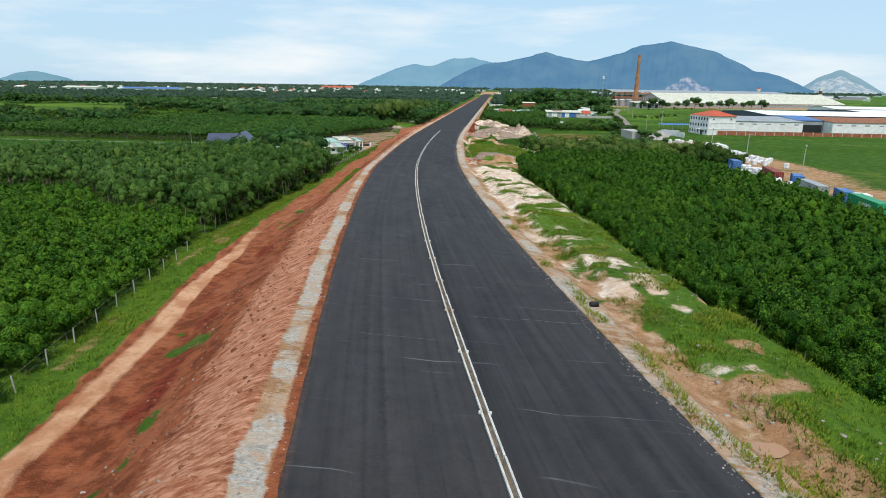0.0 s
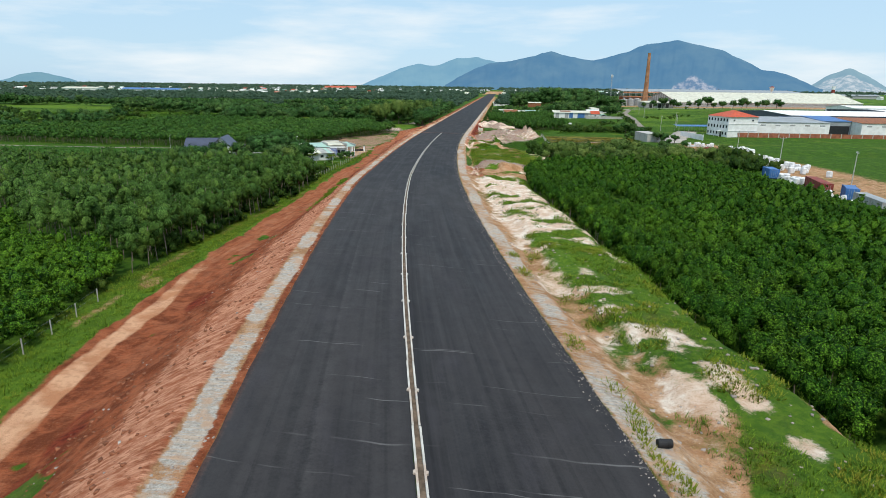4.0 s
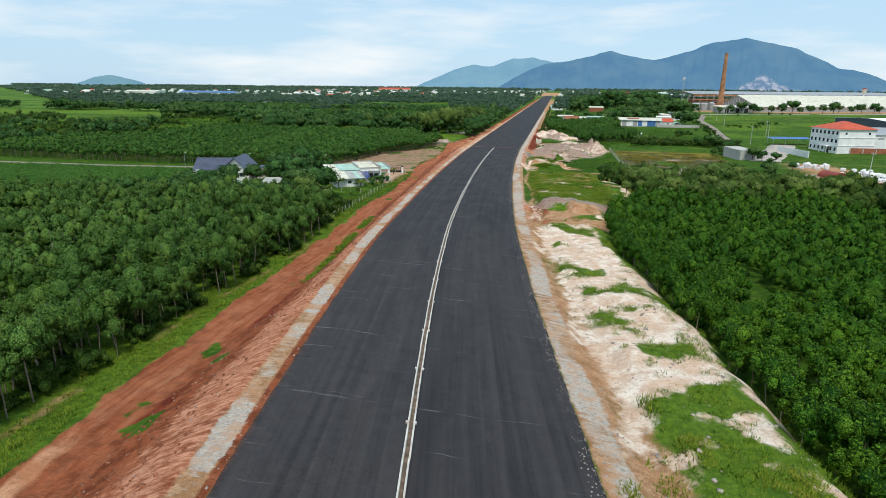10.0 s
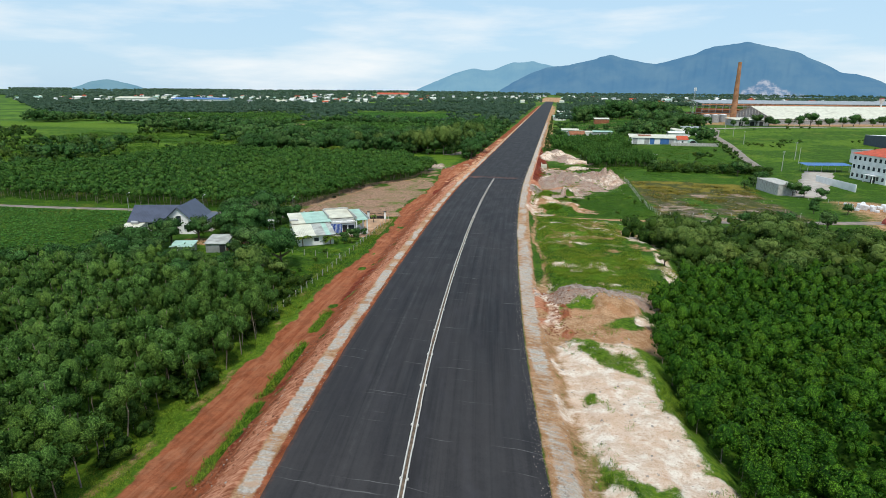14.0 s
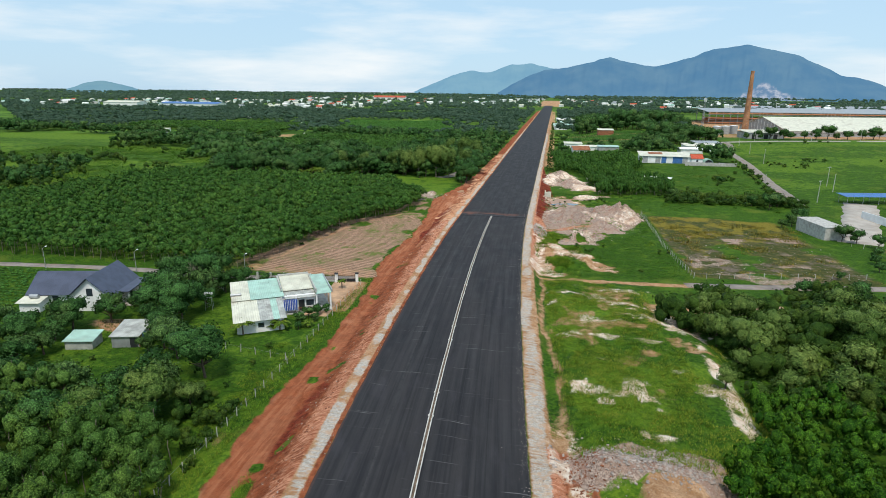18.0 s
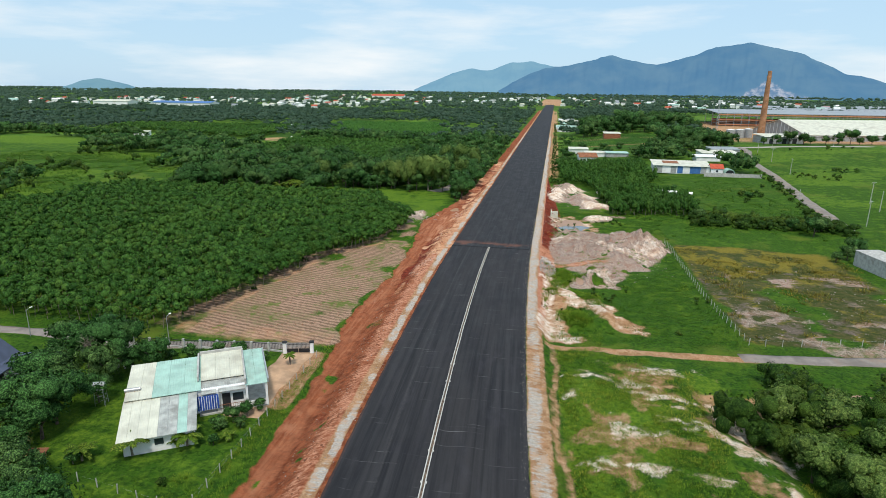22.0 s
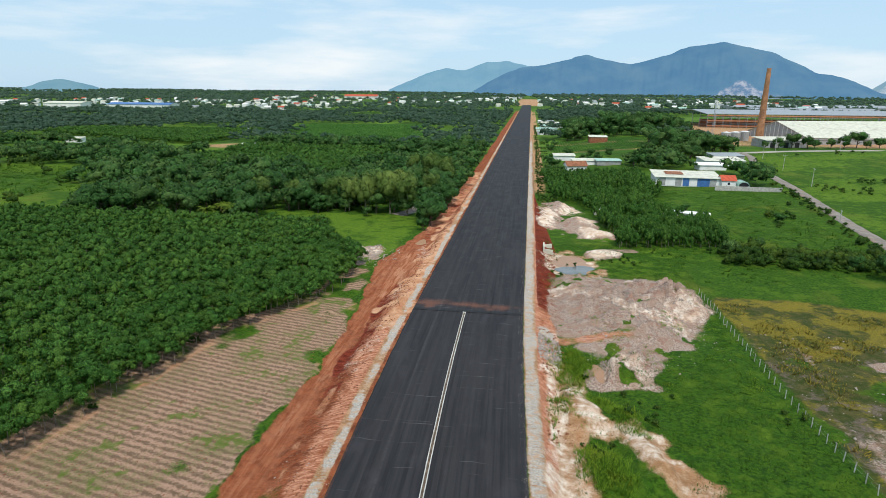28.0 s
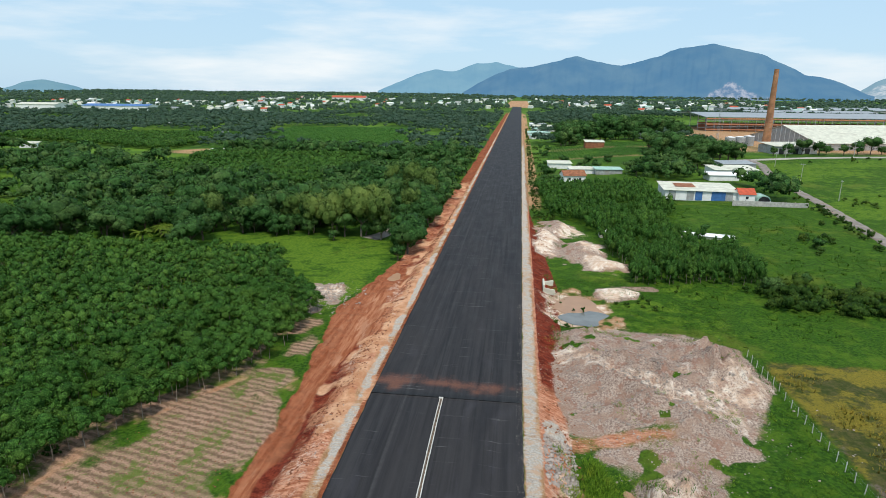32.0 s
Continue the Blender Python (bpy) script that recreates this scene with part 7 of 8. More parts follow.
def build_white_house():
    """The low house beside the embankment: long main roof in pale sheets, a lower front wing, a porch."""
    gz = float(height(-34, -90)) - 0.1
    t = thing("bungalow", -43.2, -87.8, gz, 31.3, "low white house with patched mint and cream sheet roofs", "house")
    e = 4.35
    part("wall", box(0.3, 15.2, -9.4, -0.3, 0, e - 0.8), M_WHITE, t)
    part("wing_wall", box(0.3, 8.4, -17.2, -9.4, 0, 2.4), M_WHITE, t, "stained white wall of the front wing")
    # main roof: sheets of several colours, sloping gently to the front
    for a, b, m in ((-0.2, 1.6, M_CREAM), (1.6, 3.2, M_CREAM), (3.2, 5.2, M_MINT), (5.2, 7.2, M_MINT), (7.2, 9.4, M_MINT)):
        corrugated("roof_sheet", a, b - 0.02, -9.7, e - 0.55, 0.3, e + 0.1, t, m)
    for a, b, m in ((9.4, 11.4, M_CREAM), (11.4, 13.4, M_CREAM), (13.4, 15.3, M_CREAM)):
        corrugated("roof_sheet", a, b - 0.02, -7.4, e - 0.3, 0.5, e + 0.35, t, m)
    corrugated("roof_sheet", 9.4, 15.3, -10.2, e - 1.05, -7.3, e - 0.55, t, M_OLDROOF, "stained grey sheet over the porch")
    for a, b in ((15.3, 16.8), (16.8, 18.3)):
        corrugated("roof_sheet", a, b - 0.02, -10.4, e - 0.55, 0.2, e + 0.15, t, M_MINT)
    part("parapet", box(9.2, 15.4, 0.35, 0.6, e - 0.4, e + 0.75, 0.02), M_CONC, t)
    part("parapet_rail", box(8.9, 9.15, -7.6, 0.6, e - 0.2, e + 0.55, 0.02), M_CONC, t)
    part("gutter_beam", box(15.2, 15.45, -10.4, 0.4, e - 0.3, e + 0.5, 0.02), M_CONC, t, "grey fascia board")
    part("roof_edge", box(18.3, 18.5, -10.5, 0.3, e - 0.5, e + 0.2, 0.02), M_STEEL, t)
    # front wing: stained sheets falling to the front
    for i, m in enumerate((M_CREAM, M_CREAM, M_CREAM, M_CREAM, M_OLDROOF, M_OLDROOF, M_MINT, M_OLDROOF)):
        corrugated("wing_sheet", -0.3 + i * 1.15, -0.3 + (i + 1) * 1.15 - 0.02, -17.9, 2.55, -9.3, 3.6, t, m)
    # porch on the right end
    for px, py in ((15.4, -10.1), (18.1, -10.1), (18.1, -5.5), (11.5, -10.0)):
        part("porch_column", box(px - 0.16, px + 0.16, py - 0.16, py + 0.16, 0, e - 0.6, 0.02), M_WHITE, t)
    part("porch_floor", box(9.0, 18.3, -10.4, -9.2, 0, 0.35, 0.02), M_CONC, t)
    part("porch_floor", box(15.2, 18.3, -9.2, -0.5, 0, 0.35, 0.02), M_CONC, t)
    rail = part("balustrade", box(15.6, 18.0, -10.2, -10.05, 1.0, 1.12), M_WHITE, t)
    for i in range(12):
        part("baluster", tube((15.7 + i * 0.2, -10.12, 0.35), (15.7 + i * 0.2, -10.12, 1.0), 0.05, 0.05, 6), M_WHITE, rail)
    panel("door", 1.1, 2.2, t, pose(12.6, -9.4, 1.5, 0, 0, 180), M_DARK)
    window(t, 1.6, 1.3, pose(10.4, -9.4, 1.9, 0, 0, 180))
    window(t, 1.6, 1.3, pose(14.2, -9.4, 1.9, 0, 0, 180))
    window(t, 1.2, 1.2, pose(0.3, -5, 2.2, 0, 0, 90))
    window(t, 1.2, 1.0, pose(4.4, -17.2, 1.5, 0, 0, 180))
    railing = part("steel_railing", box(11.4, 15.3, -10.3, -10.25, 1.3, 1.36), M_RUST, t)
    for i in range(14):
        part("bar", tube((11.5 + i * 0.28, -10.28, 0.35), (11.5 + i * 0.28, -10.28, 1.3), 0.02, 0.02, 4), M_RUST, railing)
    # blue curtain with white stripes
    bm = bmesh.new()
    n = 24
    cols = [[bm.verts.new((8.6 + 3.0 * i / n, -10.45 + 0.09 * math.sin(i * 1.5), z)) for z in (1.0, 2.3, 3.2)] for i in range(n + 1)]
    for i in range(n):
        for j in range(2):
            bm.faces.new((cols[i][j], cols[i + 1][j], cols[i + 1][j + 1], cols[i][j + 1]))
    cur = part("curtain", bm, M_BLUE, t, "hanging blue striped sheet")
    for i in range(9):
        part("stripe", box(8.72 + i * 0.32, 8.8 + i * 0.32, -10.58, -10.555, 1.05, 3.15), M_WHITE, cur)
    # rooftop solar heater frame
    sh = thing("solar_heater", -38.9, -93.6, gz + 3.42, 31, "grey tubular water heater on the low roof", "water heater")
    part("tank", tube((-1, 0, 0.75), (1, 0, 0.75), 0.26, 0.26, 12), M_STEEL, sh)
    for i in range(9):
        part("pipe", tube((-0.9 + i * 0.22, 0, 0.6), (-0.9 + i * 0.22, -1.3, 0.12), 0.035, 0.035, 5), M_RUST, sh)
    for x in (-0.9, 0.9):
        part("leg", tube((x, 0, 0.0), (x, 0, 0.6), 0.04, 0.04, 4), M_STEEL, sh)
        part("leg", tube((x, -1.3, 0.0), (x, -1.3, 0.14), 0.04, 0.04, 4), M_STEEL, sh)


build_white_house()


def build_gate():
    z = float(height(-25.2, -70))
    t = thing("gate", -25.2, -70.0, z, 14, "black steel double gate between white pillars", "gate")
    for s in (-1, 1):
        p = part("pillar", box(s * 2.3 - 0.3, s * 2.3 + 0.3, -0.3, 0.3, -0.3, 2.0, 0.03), M_WHITE, t)
        part("cap", box(s * 2.3 - 0.42, s * 2.3 + 0.42, -0.42, 0.42, 2.0, 2.2, 0.05), M_BLACK, p)
        leafp = part("gate_leaf", box(s * 1.0 - 0.95, s * 1.0 + 0.95, -0.04, 0.04, 0.15, 0.85), M_BLACK, t)
        for k in range(9):
            x = s * 1.0 - 0.9 + k * 0.225
            part("bar", tube((x, 0, 0.8), (x, 0, 1.85 + 0.12 * math.sin(k * 0.4)), 0.025, 0.025, 4), M_BLACK, leafp)
        part("top_rail", box(s * 1.0 - 0.95, s * 1.0 + 0.95, -0.03, 0.03, 1.6, 1.66), M_BLACK, leafp)
    # garden wall with posts and dark railings
    w = thing("garden_wall", -43, -72.0, 0, 0, "white posts and dark railings along the lane", "wall")
    for i in range(11):
        x, y = -58 + i * 3.05, -73.4 + i * 0.34
        zz = float(height(x, y))
        part("post", box(x + 43 - 0.18, x + 43 + 0.18, y + 72 - 0.18, y + 72 + 0.18, zz - 0.2, zz + 1.7, 0.03), M_CONC, w)
        if i < 10:
            base = part("plinth", box(x + 43.18, x + 43 + 2.87, y + 72.05, y + 72.25, zz - 0.2, zz + 0.3), M_CONC, w)
            part("top_rail", box(x + 43.18, x + 43 + 2.87, y + 72.1, y + 72.2, zz + 1.45, zz + 1.52), M_BLACK, w)
            for k in range(9):
                part("bar", tube((x + 43.4 + k * 0.28, y + 72.15, zz + 0.5), (x + 43.4 + k * 0.28, y + 72.15, zz + 1.5), 0.03, 0.03, 4), M_BLACK, base)


build_gate()


def build_blue_house():
    gz = float(height(-66, -97)) - 0.1
    t = thing("villa", -70.6, -91.0, gz, 13, "white house with steep slate-blue sheet roofs", "house")
    t.matrix_basis = t.matrix_basis @ Matrix.Scale(0.85, 4)
    h = 3.7
    part("wall", prism([(-5.2, 0), (5.2, 0), (5.2, h), (0, h + 3.4), (-5.2, h)], -13, 1.0, "x"), M_WHITE, t)
    for s in (-1, 1):
        roof_sheet("roof", 15.0, s * 6.0, h - 0.45, 0, h + 3.5, t, M_BLUEROOF, 0.12, -13.8, 0.45)
    part("wing_wall", prism([(-2.6, 0), (6.6, 0), (6.6, h), (2.0, h + 4.2), (-2.6, h)], -8.2, 5.2, "y"), M_WHITE, t)
    for a, za, b, zb in ((-3.4, h - 0.7, 2.0, h + 4.35), (7.4, h - 0.7, 2.0, h + 4.35)):
        bm = bmesh.new()
        lo = [bm.verts.new(p) for p in ((a, -9.0, za), (b, -9.0, zb), (b, 6.0, zb), (a, 6.0, za))]
        up = [bm.verts.new((v.co.x, v.co.y, v.co.z + 0.14)) for v in lo]
        bm.faces.new(up)
        bm.faces.new(lo[::-1])
        for i in range(4):
            bm.faces.new((lo[i], lo[(i + 1) % 4], up[(i + 1) % 4], up[i]))
        bmesh.ops.recalc_face_normals(bm, faces=bm.faces)
        part("wing_roof", bm, M_BLUEROOF, t)
    window(t, 1.5, 2.0, pose(2.0, -8.2, h + 0.9, 0, 0, 180))
    window(t, 1.8, 1.5, pose(0.2, -8.2, 2.2, 0, 0, 180))
    window(t, 1.8, 1.5, pose(4.2, -8.2, 2.2, 0, 0, 180))
    window(t, 1.6, 1.5, pose(6.6, -4.5, 2.2, 0, 0, -90))
    panel("door", 1.6, 2.4, t, pose(6.6, 1.0, 1.25, 0, 0, -90), M_DARK)
    for x in (-11, -7.5):
        window(t, 1.5, 1.4, pose(x, -5.2, 2.2, 0, 0, 180))
    # terrace at the side
    part("terrace", box(6.6, 10.2, -5, 5, 0, 0.4, 0.03), M_YARD, t)
    for y in (-4.6, -1.5, 1.5, 4.6):
        part("column", box(8.7, 9.05, y - 0.17, y + 0.17, 0.4, 3.6, 0.02), M_WHITE, t)
    part("terrace_roof", box(6.7, 9.4, -5.4, 5.4, 3.6, 3.85, 0.03), M_BLUEROOF, t)
    part("lean_to", box(-13.5, -9.0, -9.0, -5.3, 0, 2.6), M_WHITE, t)
    roof_sheet("lean_to_roof", 5.4, -9.6, 2.5, -5.2, 3.1, t, M_CREAM, 0.06, -14.0, 0.3)
    tank = thing("roof_tank", -78.35, -99.0, gz + 2.36, 13, "small round steel water tank on the lean-to roof", "water tank")
    part("barrel", tube((-0.8, 0, 0.5), (0.8, 0, 0.5), 0.42, 0.42, 12), M_STEEL, tank)
    for x in (-0.55, 0.55):
        part("cradle", box(x - 0.06, x + 0.06, -0.35, 0.35, -0.25, 0.14), M_STEEL, tank)


build_blue_house()
ts = flat_shed("tin_shed", -50.2, -108.2, 14, 4.4, 5.6, 2.2, 2.8, M_STEEL, M_OLDROOF, "rusty tin shed with a patched sheet roof", rib=0.3, door=("s", 1.4, 1.2, 1.9))
for k, m in enumerate((M_RUST, M_BLUEPAINT, M_OLDROOF, M_RUST)):
    part("wall_sheet", box(2.21, 2.26, -2.7 + k * 1.35, -1.4 + k * 1.35, 0.1, 2.1 + 0.12 * k), m, ts)
part("roof_patch", box(0.6, 2.2, -2.2, 1.6, 2.38, 2.42), M_RUST, ts, "rusted roof sheets").rotation_euler = (math.atan2(0.6, 5.6), 0, 0)
flat_shed("tin_hut", -56.8, -111.6, 14, 4.4, 3.4, 1.7, 2.1, M_OLDROOF, M_MINT, "small tin hut with a pale sheet roof", rib=0.3)
flat_shed("coop", -44.8, -105.6, 14, 3.2, 2.6, 0.7, 1.0, M_RUST, M_RUST, "low rusty coop beside the tin shed", rib=0.3)


def build_tank_tower():
    z = float(height(-45.5, -91.5))
    t = thing("water_tower", -45.8, -91.8, z, 20, "steel water tank on a slim lattice stand", "water tower")
    t.matrix_basis = t.matrix_basis @ Matrix.Scale(0.72, 4)
    for sx in (-0.8, 0.8):
        for sy in (-0.8, 0.8):
            part("leg", tube((sx * 1.15, sy * 1.15, -0.1), (sx, sy, 3.6), 0.05, 0.05, 5), M_STEEL, t)
    for k in range(3):
        for a, b in (((-1, -1), (1, -1)), ((1, -1), (1, 1)), ((1, 1), (-1, 1)), ((-1, 1), (-1, -1))):
            f = 0.92 - 0.04 * k
            part("brace", tube((a[0] * f, a[1] * f, 0.6 + k * 1.2), (b[0] * f * 0.96, b[1] * f * 0.96, 1.5 + k * 1.0), 0.025, 0.025, 4), M_STEEL, t)
    part("platform", box(-1.0, 1.0, -1.0, 1.0, 3.6, 3.7), M_STEEL, t)
    part("tank", tube((-1.1, 0, 4.35), (1.1, 0, 4.35), 0.6, 0.6, 16), M_STEEL, t, "dull steel cylinder")


build_tank_tower()
for bx, by in ((-51.5, -82.2), (-49.8, -81.0)):
    b = thing("garden_bench", bx, by, float(height(bx, by)), 25, "pale stone garden bench on the lawn", "bench", "garden benches")
    part("seat", box(-0.75, 0.75, -0.22, 0.22, 0.4, 0.48, 0.02), M_CONC, b)
    part("backrest", box(-0.75, 0.75, 0.2, 0.28, 0.48, 0.9, 0.02), M_CONC, b)
    for x in (-0.55, 0.55):
        part("leg", box(x - 0.08, x + 0.08, -0.18, 0.18, -0.1, 0.4, 0.01), M_CONC, b)


# ---- palms ----
def frond_arrays(seed, n, length, lift):
    r = np.random.RandomState(seed)
    V, F = [], []
    for i in range(n):
        a = 2 * math.pi * i / n + r.uniform(-0.2, 0.2)
        up = lift + r.uniform(-0.35, 0.35)
        d = np.array([math.cos(a), math.sin(a), 0])
        side = np.array([-math.sin(a), math.cos(a), 0])
        prev = np.zeros(3)
        for k in range(6):
            t = (k + 1) / 6
            cur = d * length * t * (1 - 0.12 * t) + np.array([0, 0, length * (up * t - 0.95 * t * t)])
            w = length * (0.17 if length < 4 else 0.09) * math.sin(math.pi * min(1, t * 0.9 + 0.1))
            for s in (-1, 1):
                b = len(V)
                dz = np.array([0, 0, -w * 0.45])
                V += [prev, cur, cur + side * s * w + dz + d * w * 0.5, prev + side * s * w + dz + d * w * 0.5]
                F.append((b, b + 1, b + 2, b + 3))
            prev = cur
    return np.array(V), np.array(F)


def palm(x, y, h, length, n=13, s=1.0, label="young coconut palm with arching fronds", lift=0.75):
    t = thing("palm", x, y, float(height(x, y)) - 0.05, (x * 37) % 360, label, "palm")
    part("trunk", tube((0, 0, 0), (0.1, 0.05, h), 0.16, 0.11, 8), M_BARK, t)
    c = attach("crown", raw_mesh("crown", *frond_arrays(int(abs(x * y)) % 1000, n, length, lift), M_PALM), t)
    c.location = (0.1, 0.05, h)


for x, y, h, l in ((-33.2, -101.8, 2.0, 3.0), (-27.8, -98.6, 1.7, 2.7), (-38.5, -104.0, 1.6, 2.4), (-24.6, -74.6, 1.8, 1.4), (-23.4, -96.2, 0.8, 1.6), (-29.3, -98.8, 0.9, 1.6)):
    palm(x, y, h, l)
for x, y, h, l in ((-92, 84, 2.5, 5.5), (-97, 88, 3.0, 5.5), (-89, 90, 2.8, 5.0), (-100, 82, 2.2, 5.0)):
    palm(x, y, h, l * 0.9, 30, 1.0, "clump of broad feathery palms in the wood", 0.9)
big_trees("porch_shrub", [(-23.8, -90.6, 0.42), (-22.8, -88.7, 0.3), (-24.9, -92.4, 0.36), (-23.2, -93.5, 0.33), (-25.6, -94.5, 0.38), (-24.6, -97.8, 0.28)], "leafy green shrub beside the porch", "porch shrubs")


# ---- yard and office across the plantation ----
flat_shed("grey_store", 101.3, 4.5, 12, 6.4, 14, 4.0, 4.3, M_CONC, M_CONC, "grey windowless concrete store with a flat roof", "store", 0.15)
part_wall = thing("yard_wall", 127, 20, float(height(127, 20)), 100, "white yard wall with a dark painted panel", "wall")
part("wall", box(-12, 12, -0.12, 0.12, -0.5, 2.6, 0.02), M_WHITE, part_wall)
part("sign_panel", box(-11, -6, -0.2, -0.13, 0.4, 2.3), M_BLUEROOF, part_wall, "dark blue and orange board")
cp = thing("car_port", 139, 60, float(height(139, 60)), 10, "open shelter with a blue sheet roof", "shelter")
for x in (-9, -3, 3, 9):
    for y in (-2.6, 2.6):
        part("column", tube((x, y, -0.2), (x, y, 3.0), 0.08, 0.08, 6), M_STEEL, cp)
roof_sheet("roof", 20, -3.2, 3.0, 3.2, 3.5, cp, M_BLUEPAINT, 0.08, None, 0.5)


def build_office():
    x, y = 152, 36
    z = float(height(x, y)) - 0.2
    t = thing("office_building", x, y, z, 14, "white three-storey office with an orange-red hipped roof", "office building")
    w, d, h = 16.5, 18.5, 10.2
    part("wall", box(-w / 2, w / 2, -d / 2, d / 2, 0, h), M_WHITE, t)
    for k in (3.4, 6.8, h):
        part("cornice", box(-w / 2 - 0.18, w / 2 + 0.18, -d / 2 - 0.18, d / 2 + 0.18, k - 0.16, k + 0.1), M_WHITE, t)
    bm = bmesh.new()
    o = 0.7
    lo = [bm.verts.new(p) for p in ((-w / 2 - o, -d / 2 - o, h + 0.12), (w / 2 + o, -d / 2 - o, h + 0.12), (w / 2 + o, d / 2 + o, h + 0.12), (-w / 2 - o, d / 2 + o, h + 0.12))]
    r = [bm.verts.new(p) for p in ((0, -1.2, h + 3.2), (0, 1.2, h + 3.2))]
    for f in ((lo[0], lo[1], r[0]), (lo[1], lo[2], r[1], r[0]), (lo[2], lo[3], r[1]), (lo[3], lo[0], r[0], r[1]), tuple(lo[::-1])):
        bm.faces.new(f)
    bmesh.ops.recalc_face_normals(bm, faces=bm.faces)
    part("roof", bm, M_REDROOF, t)
    facade(t, "w", w, d, 1.9, 3, 7, 1.3, 1.6, 3.4)
    facade(t, "s", w, d, 8.6, 1, 2, 1.0, 1.0, 3.4, 3.0)
    panel("door", 2.4, 2.6, t, pose(-w / 2, -3, 1.3, 0, 0, 90), M_DARK)
    part("porch_roof", box(-w / 2 - 2.2, -w / 2 - 0.05, -5.5, -0.5, 2.9, 3.15, 0.02), M_WHITE, t)
    for yy in (-5.2, -0.8):
        part("porch_column", tube((-w / 2 - 2.0, yy, 0), (-w / 2 - 2.0, yy, 2.9), 0.15, 0.15, 8), M_WHITE, t)


build_office()


def build_warehouses():
    z = float(height(190, 50)) - 0.2
    for i, (x0, x1, y0, y1, h, wall, roof, label) in enumerate((
            (164, 202, 38, 95, 7.0, M_WHITE, M_GREYROOF, "long white warehouse with a low grey roof"),
            (202, 217, 46, 95, 7.6, M_GREYROOF, M_BLUEPAINT, "dark open warehouse bay with a blue roof edge"),
            (217, 300, 38, 95, 7.2, M_WHITE, M_RUST, "long white warehouse with a rusty brown roof"),
            (212, 300, 108, 190, 8.0, M_BLUEROOF, M_WHITE, "blue-grey hall with a wide white roof"),
            (302, 420, 130, 240, 8.5, M_BLUEROOF, M_WHITE, "wide hall with a pale roof"),
            (300, 420, 38, 110, 8.5, M_BLUEROOF, M_GREYROOF, "dark hall with a grey sheet roof"),
            (330, 480, 255, 300, 9.0, M_WHITE, M_WHITE, "far white hall behind the others"))):
        w, d = x1 - x0, y1 - y0
        t = thing("warehouse", (x0 + x1) / 2, (y0 + y1) / 2, z, 1.5, label, "warehouse", "warehouses")
        part("wall", prism([(-d / 2, 0), (d / 2, 0), (d / 2, h), (0, h + 1.6), (-d / 2, h)], -w / 2, w / 2, "x"), wall, t)
        for s in (-1, 1):
            roof_sheet("roof", w + 0.8, s * (d / 2 + 0.4), h + 0.05, 0, h + 1.75, t, roof, 0.15)
        if wall is M_WHITE and i < 3:
            n = int(w / 7)
            for k in range(n):
                panel("vent", 2.6, 0.7, t, pose(-w / 2 + (k + 0.5) * w / n, -d / 2, h - 1.6, 0, 0, 180), M_GREYPAINT, 0.06)
            part("base_band", box(-w / 2, w / 2, -d / 2 - 0.05, -d / 2, 0, 0.9), M_CONC, t)
        if i == 1:
            # Dark sheet over the solid front, painted as the bay's inside shade
            panel("opening", w - 2, 5.0, t, pose(0, -d / 2, 2.6, 0, 0, 180), M_DARK, 0.05)


build_warehouses()
bw = thing("brick_wall", 205, 27.0, float(height(205, 27)), 0.5, "long low red brick boundary wall with piers", "wall")
part("wall", box(-58, 75, -0.12, 0.12, -0.6, 2.1), M_REDBRICK, bw)
for i in range(27):
    part("pier", box(-58 + i * 5.1 - 0.2, -58 + i * 5.1 + 0.2, -0.2, 0.2, -0.6, 2.3), M_CONC, bw)


def container(x, y, rz, length, mat, label):
    z = float(height(x, y)) + 0.05
    t = thing("container", x, y, z, rz, label, "container", "containers in the storage yard")
    w, h = 2.44, 2.6
    bm = bmesh.new()
    n = int(length / 0.28)
    for s in (-1, 1):
        vs = [[bm.verts.new((-length / 2 + length * i / n, s * (w / 2 - (0.05 if i % 4 < 2 else 0.0)), zz)) for zz in (0.15, h - 0.1)] for i in range(n + 1)]
        for i in range(n):
            bm.faces.new((vs[i][0], vs[i + 1][0], vs[i + 1][1], vs[i][1]))
    bmesh.ops.recalc_face_normals(bm, faces=bm.faces)
    part("side", bm, mat, t)
    part("roof", box(-length / 2, length / 2, -w / 2 + 0.06, w / 2 - 0.06, h - 0.12, h - 0.04), mat if mat is not M_GREYPAINT else M_STEEL, t)
    part("floor", box(-length / 2, length / 2, -w / 2 + 0.06, w / 2 - 0.06, 0.0, 0.16), M_BLACK, t)
    for s in (-1, 1):
        e = part("end", box(s * length / 2 - 0.05, s * length / 2 + 0.05, -w / 2 + 0.1, w / 2 - 0.1, 0.12, h - 0.1), mat, t)
        for yy in (-0.7, -0.25, 0.25, 0.7):
            part("lock_bar", tube((s * (length / 2 + 0.07), yy, 0.2), (s * (length / 2 + 0.07), yy, h - 0.2), 0.025, 0.025, 5), M_STEEL, e)
        for v in (-1, 1):
            part("corner_post", box(s * length / 2 - 0.09, s * length / 2 + 0.09, v * w / 2 - 0.09, v * w / 2 + 0.09, 0, h), mat, t)
    return t


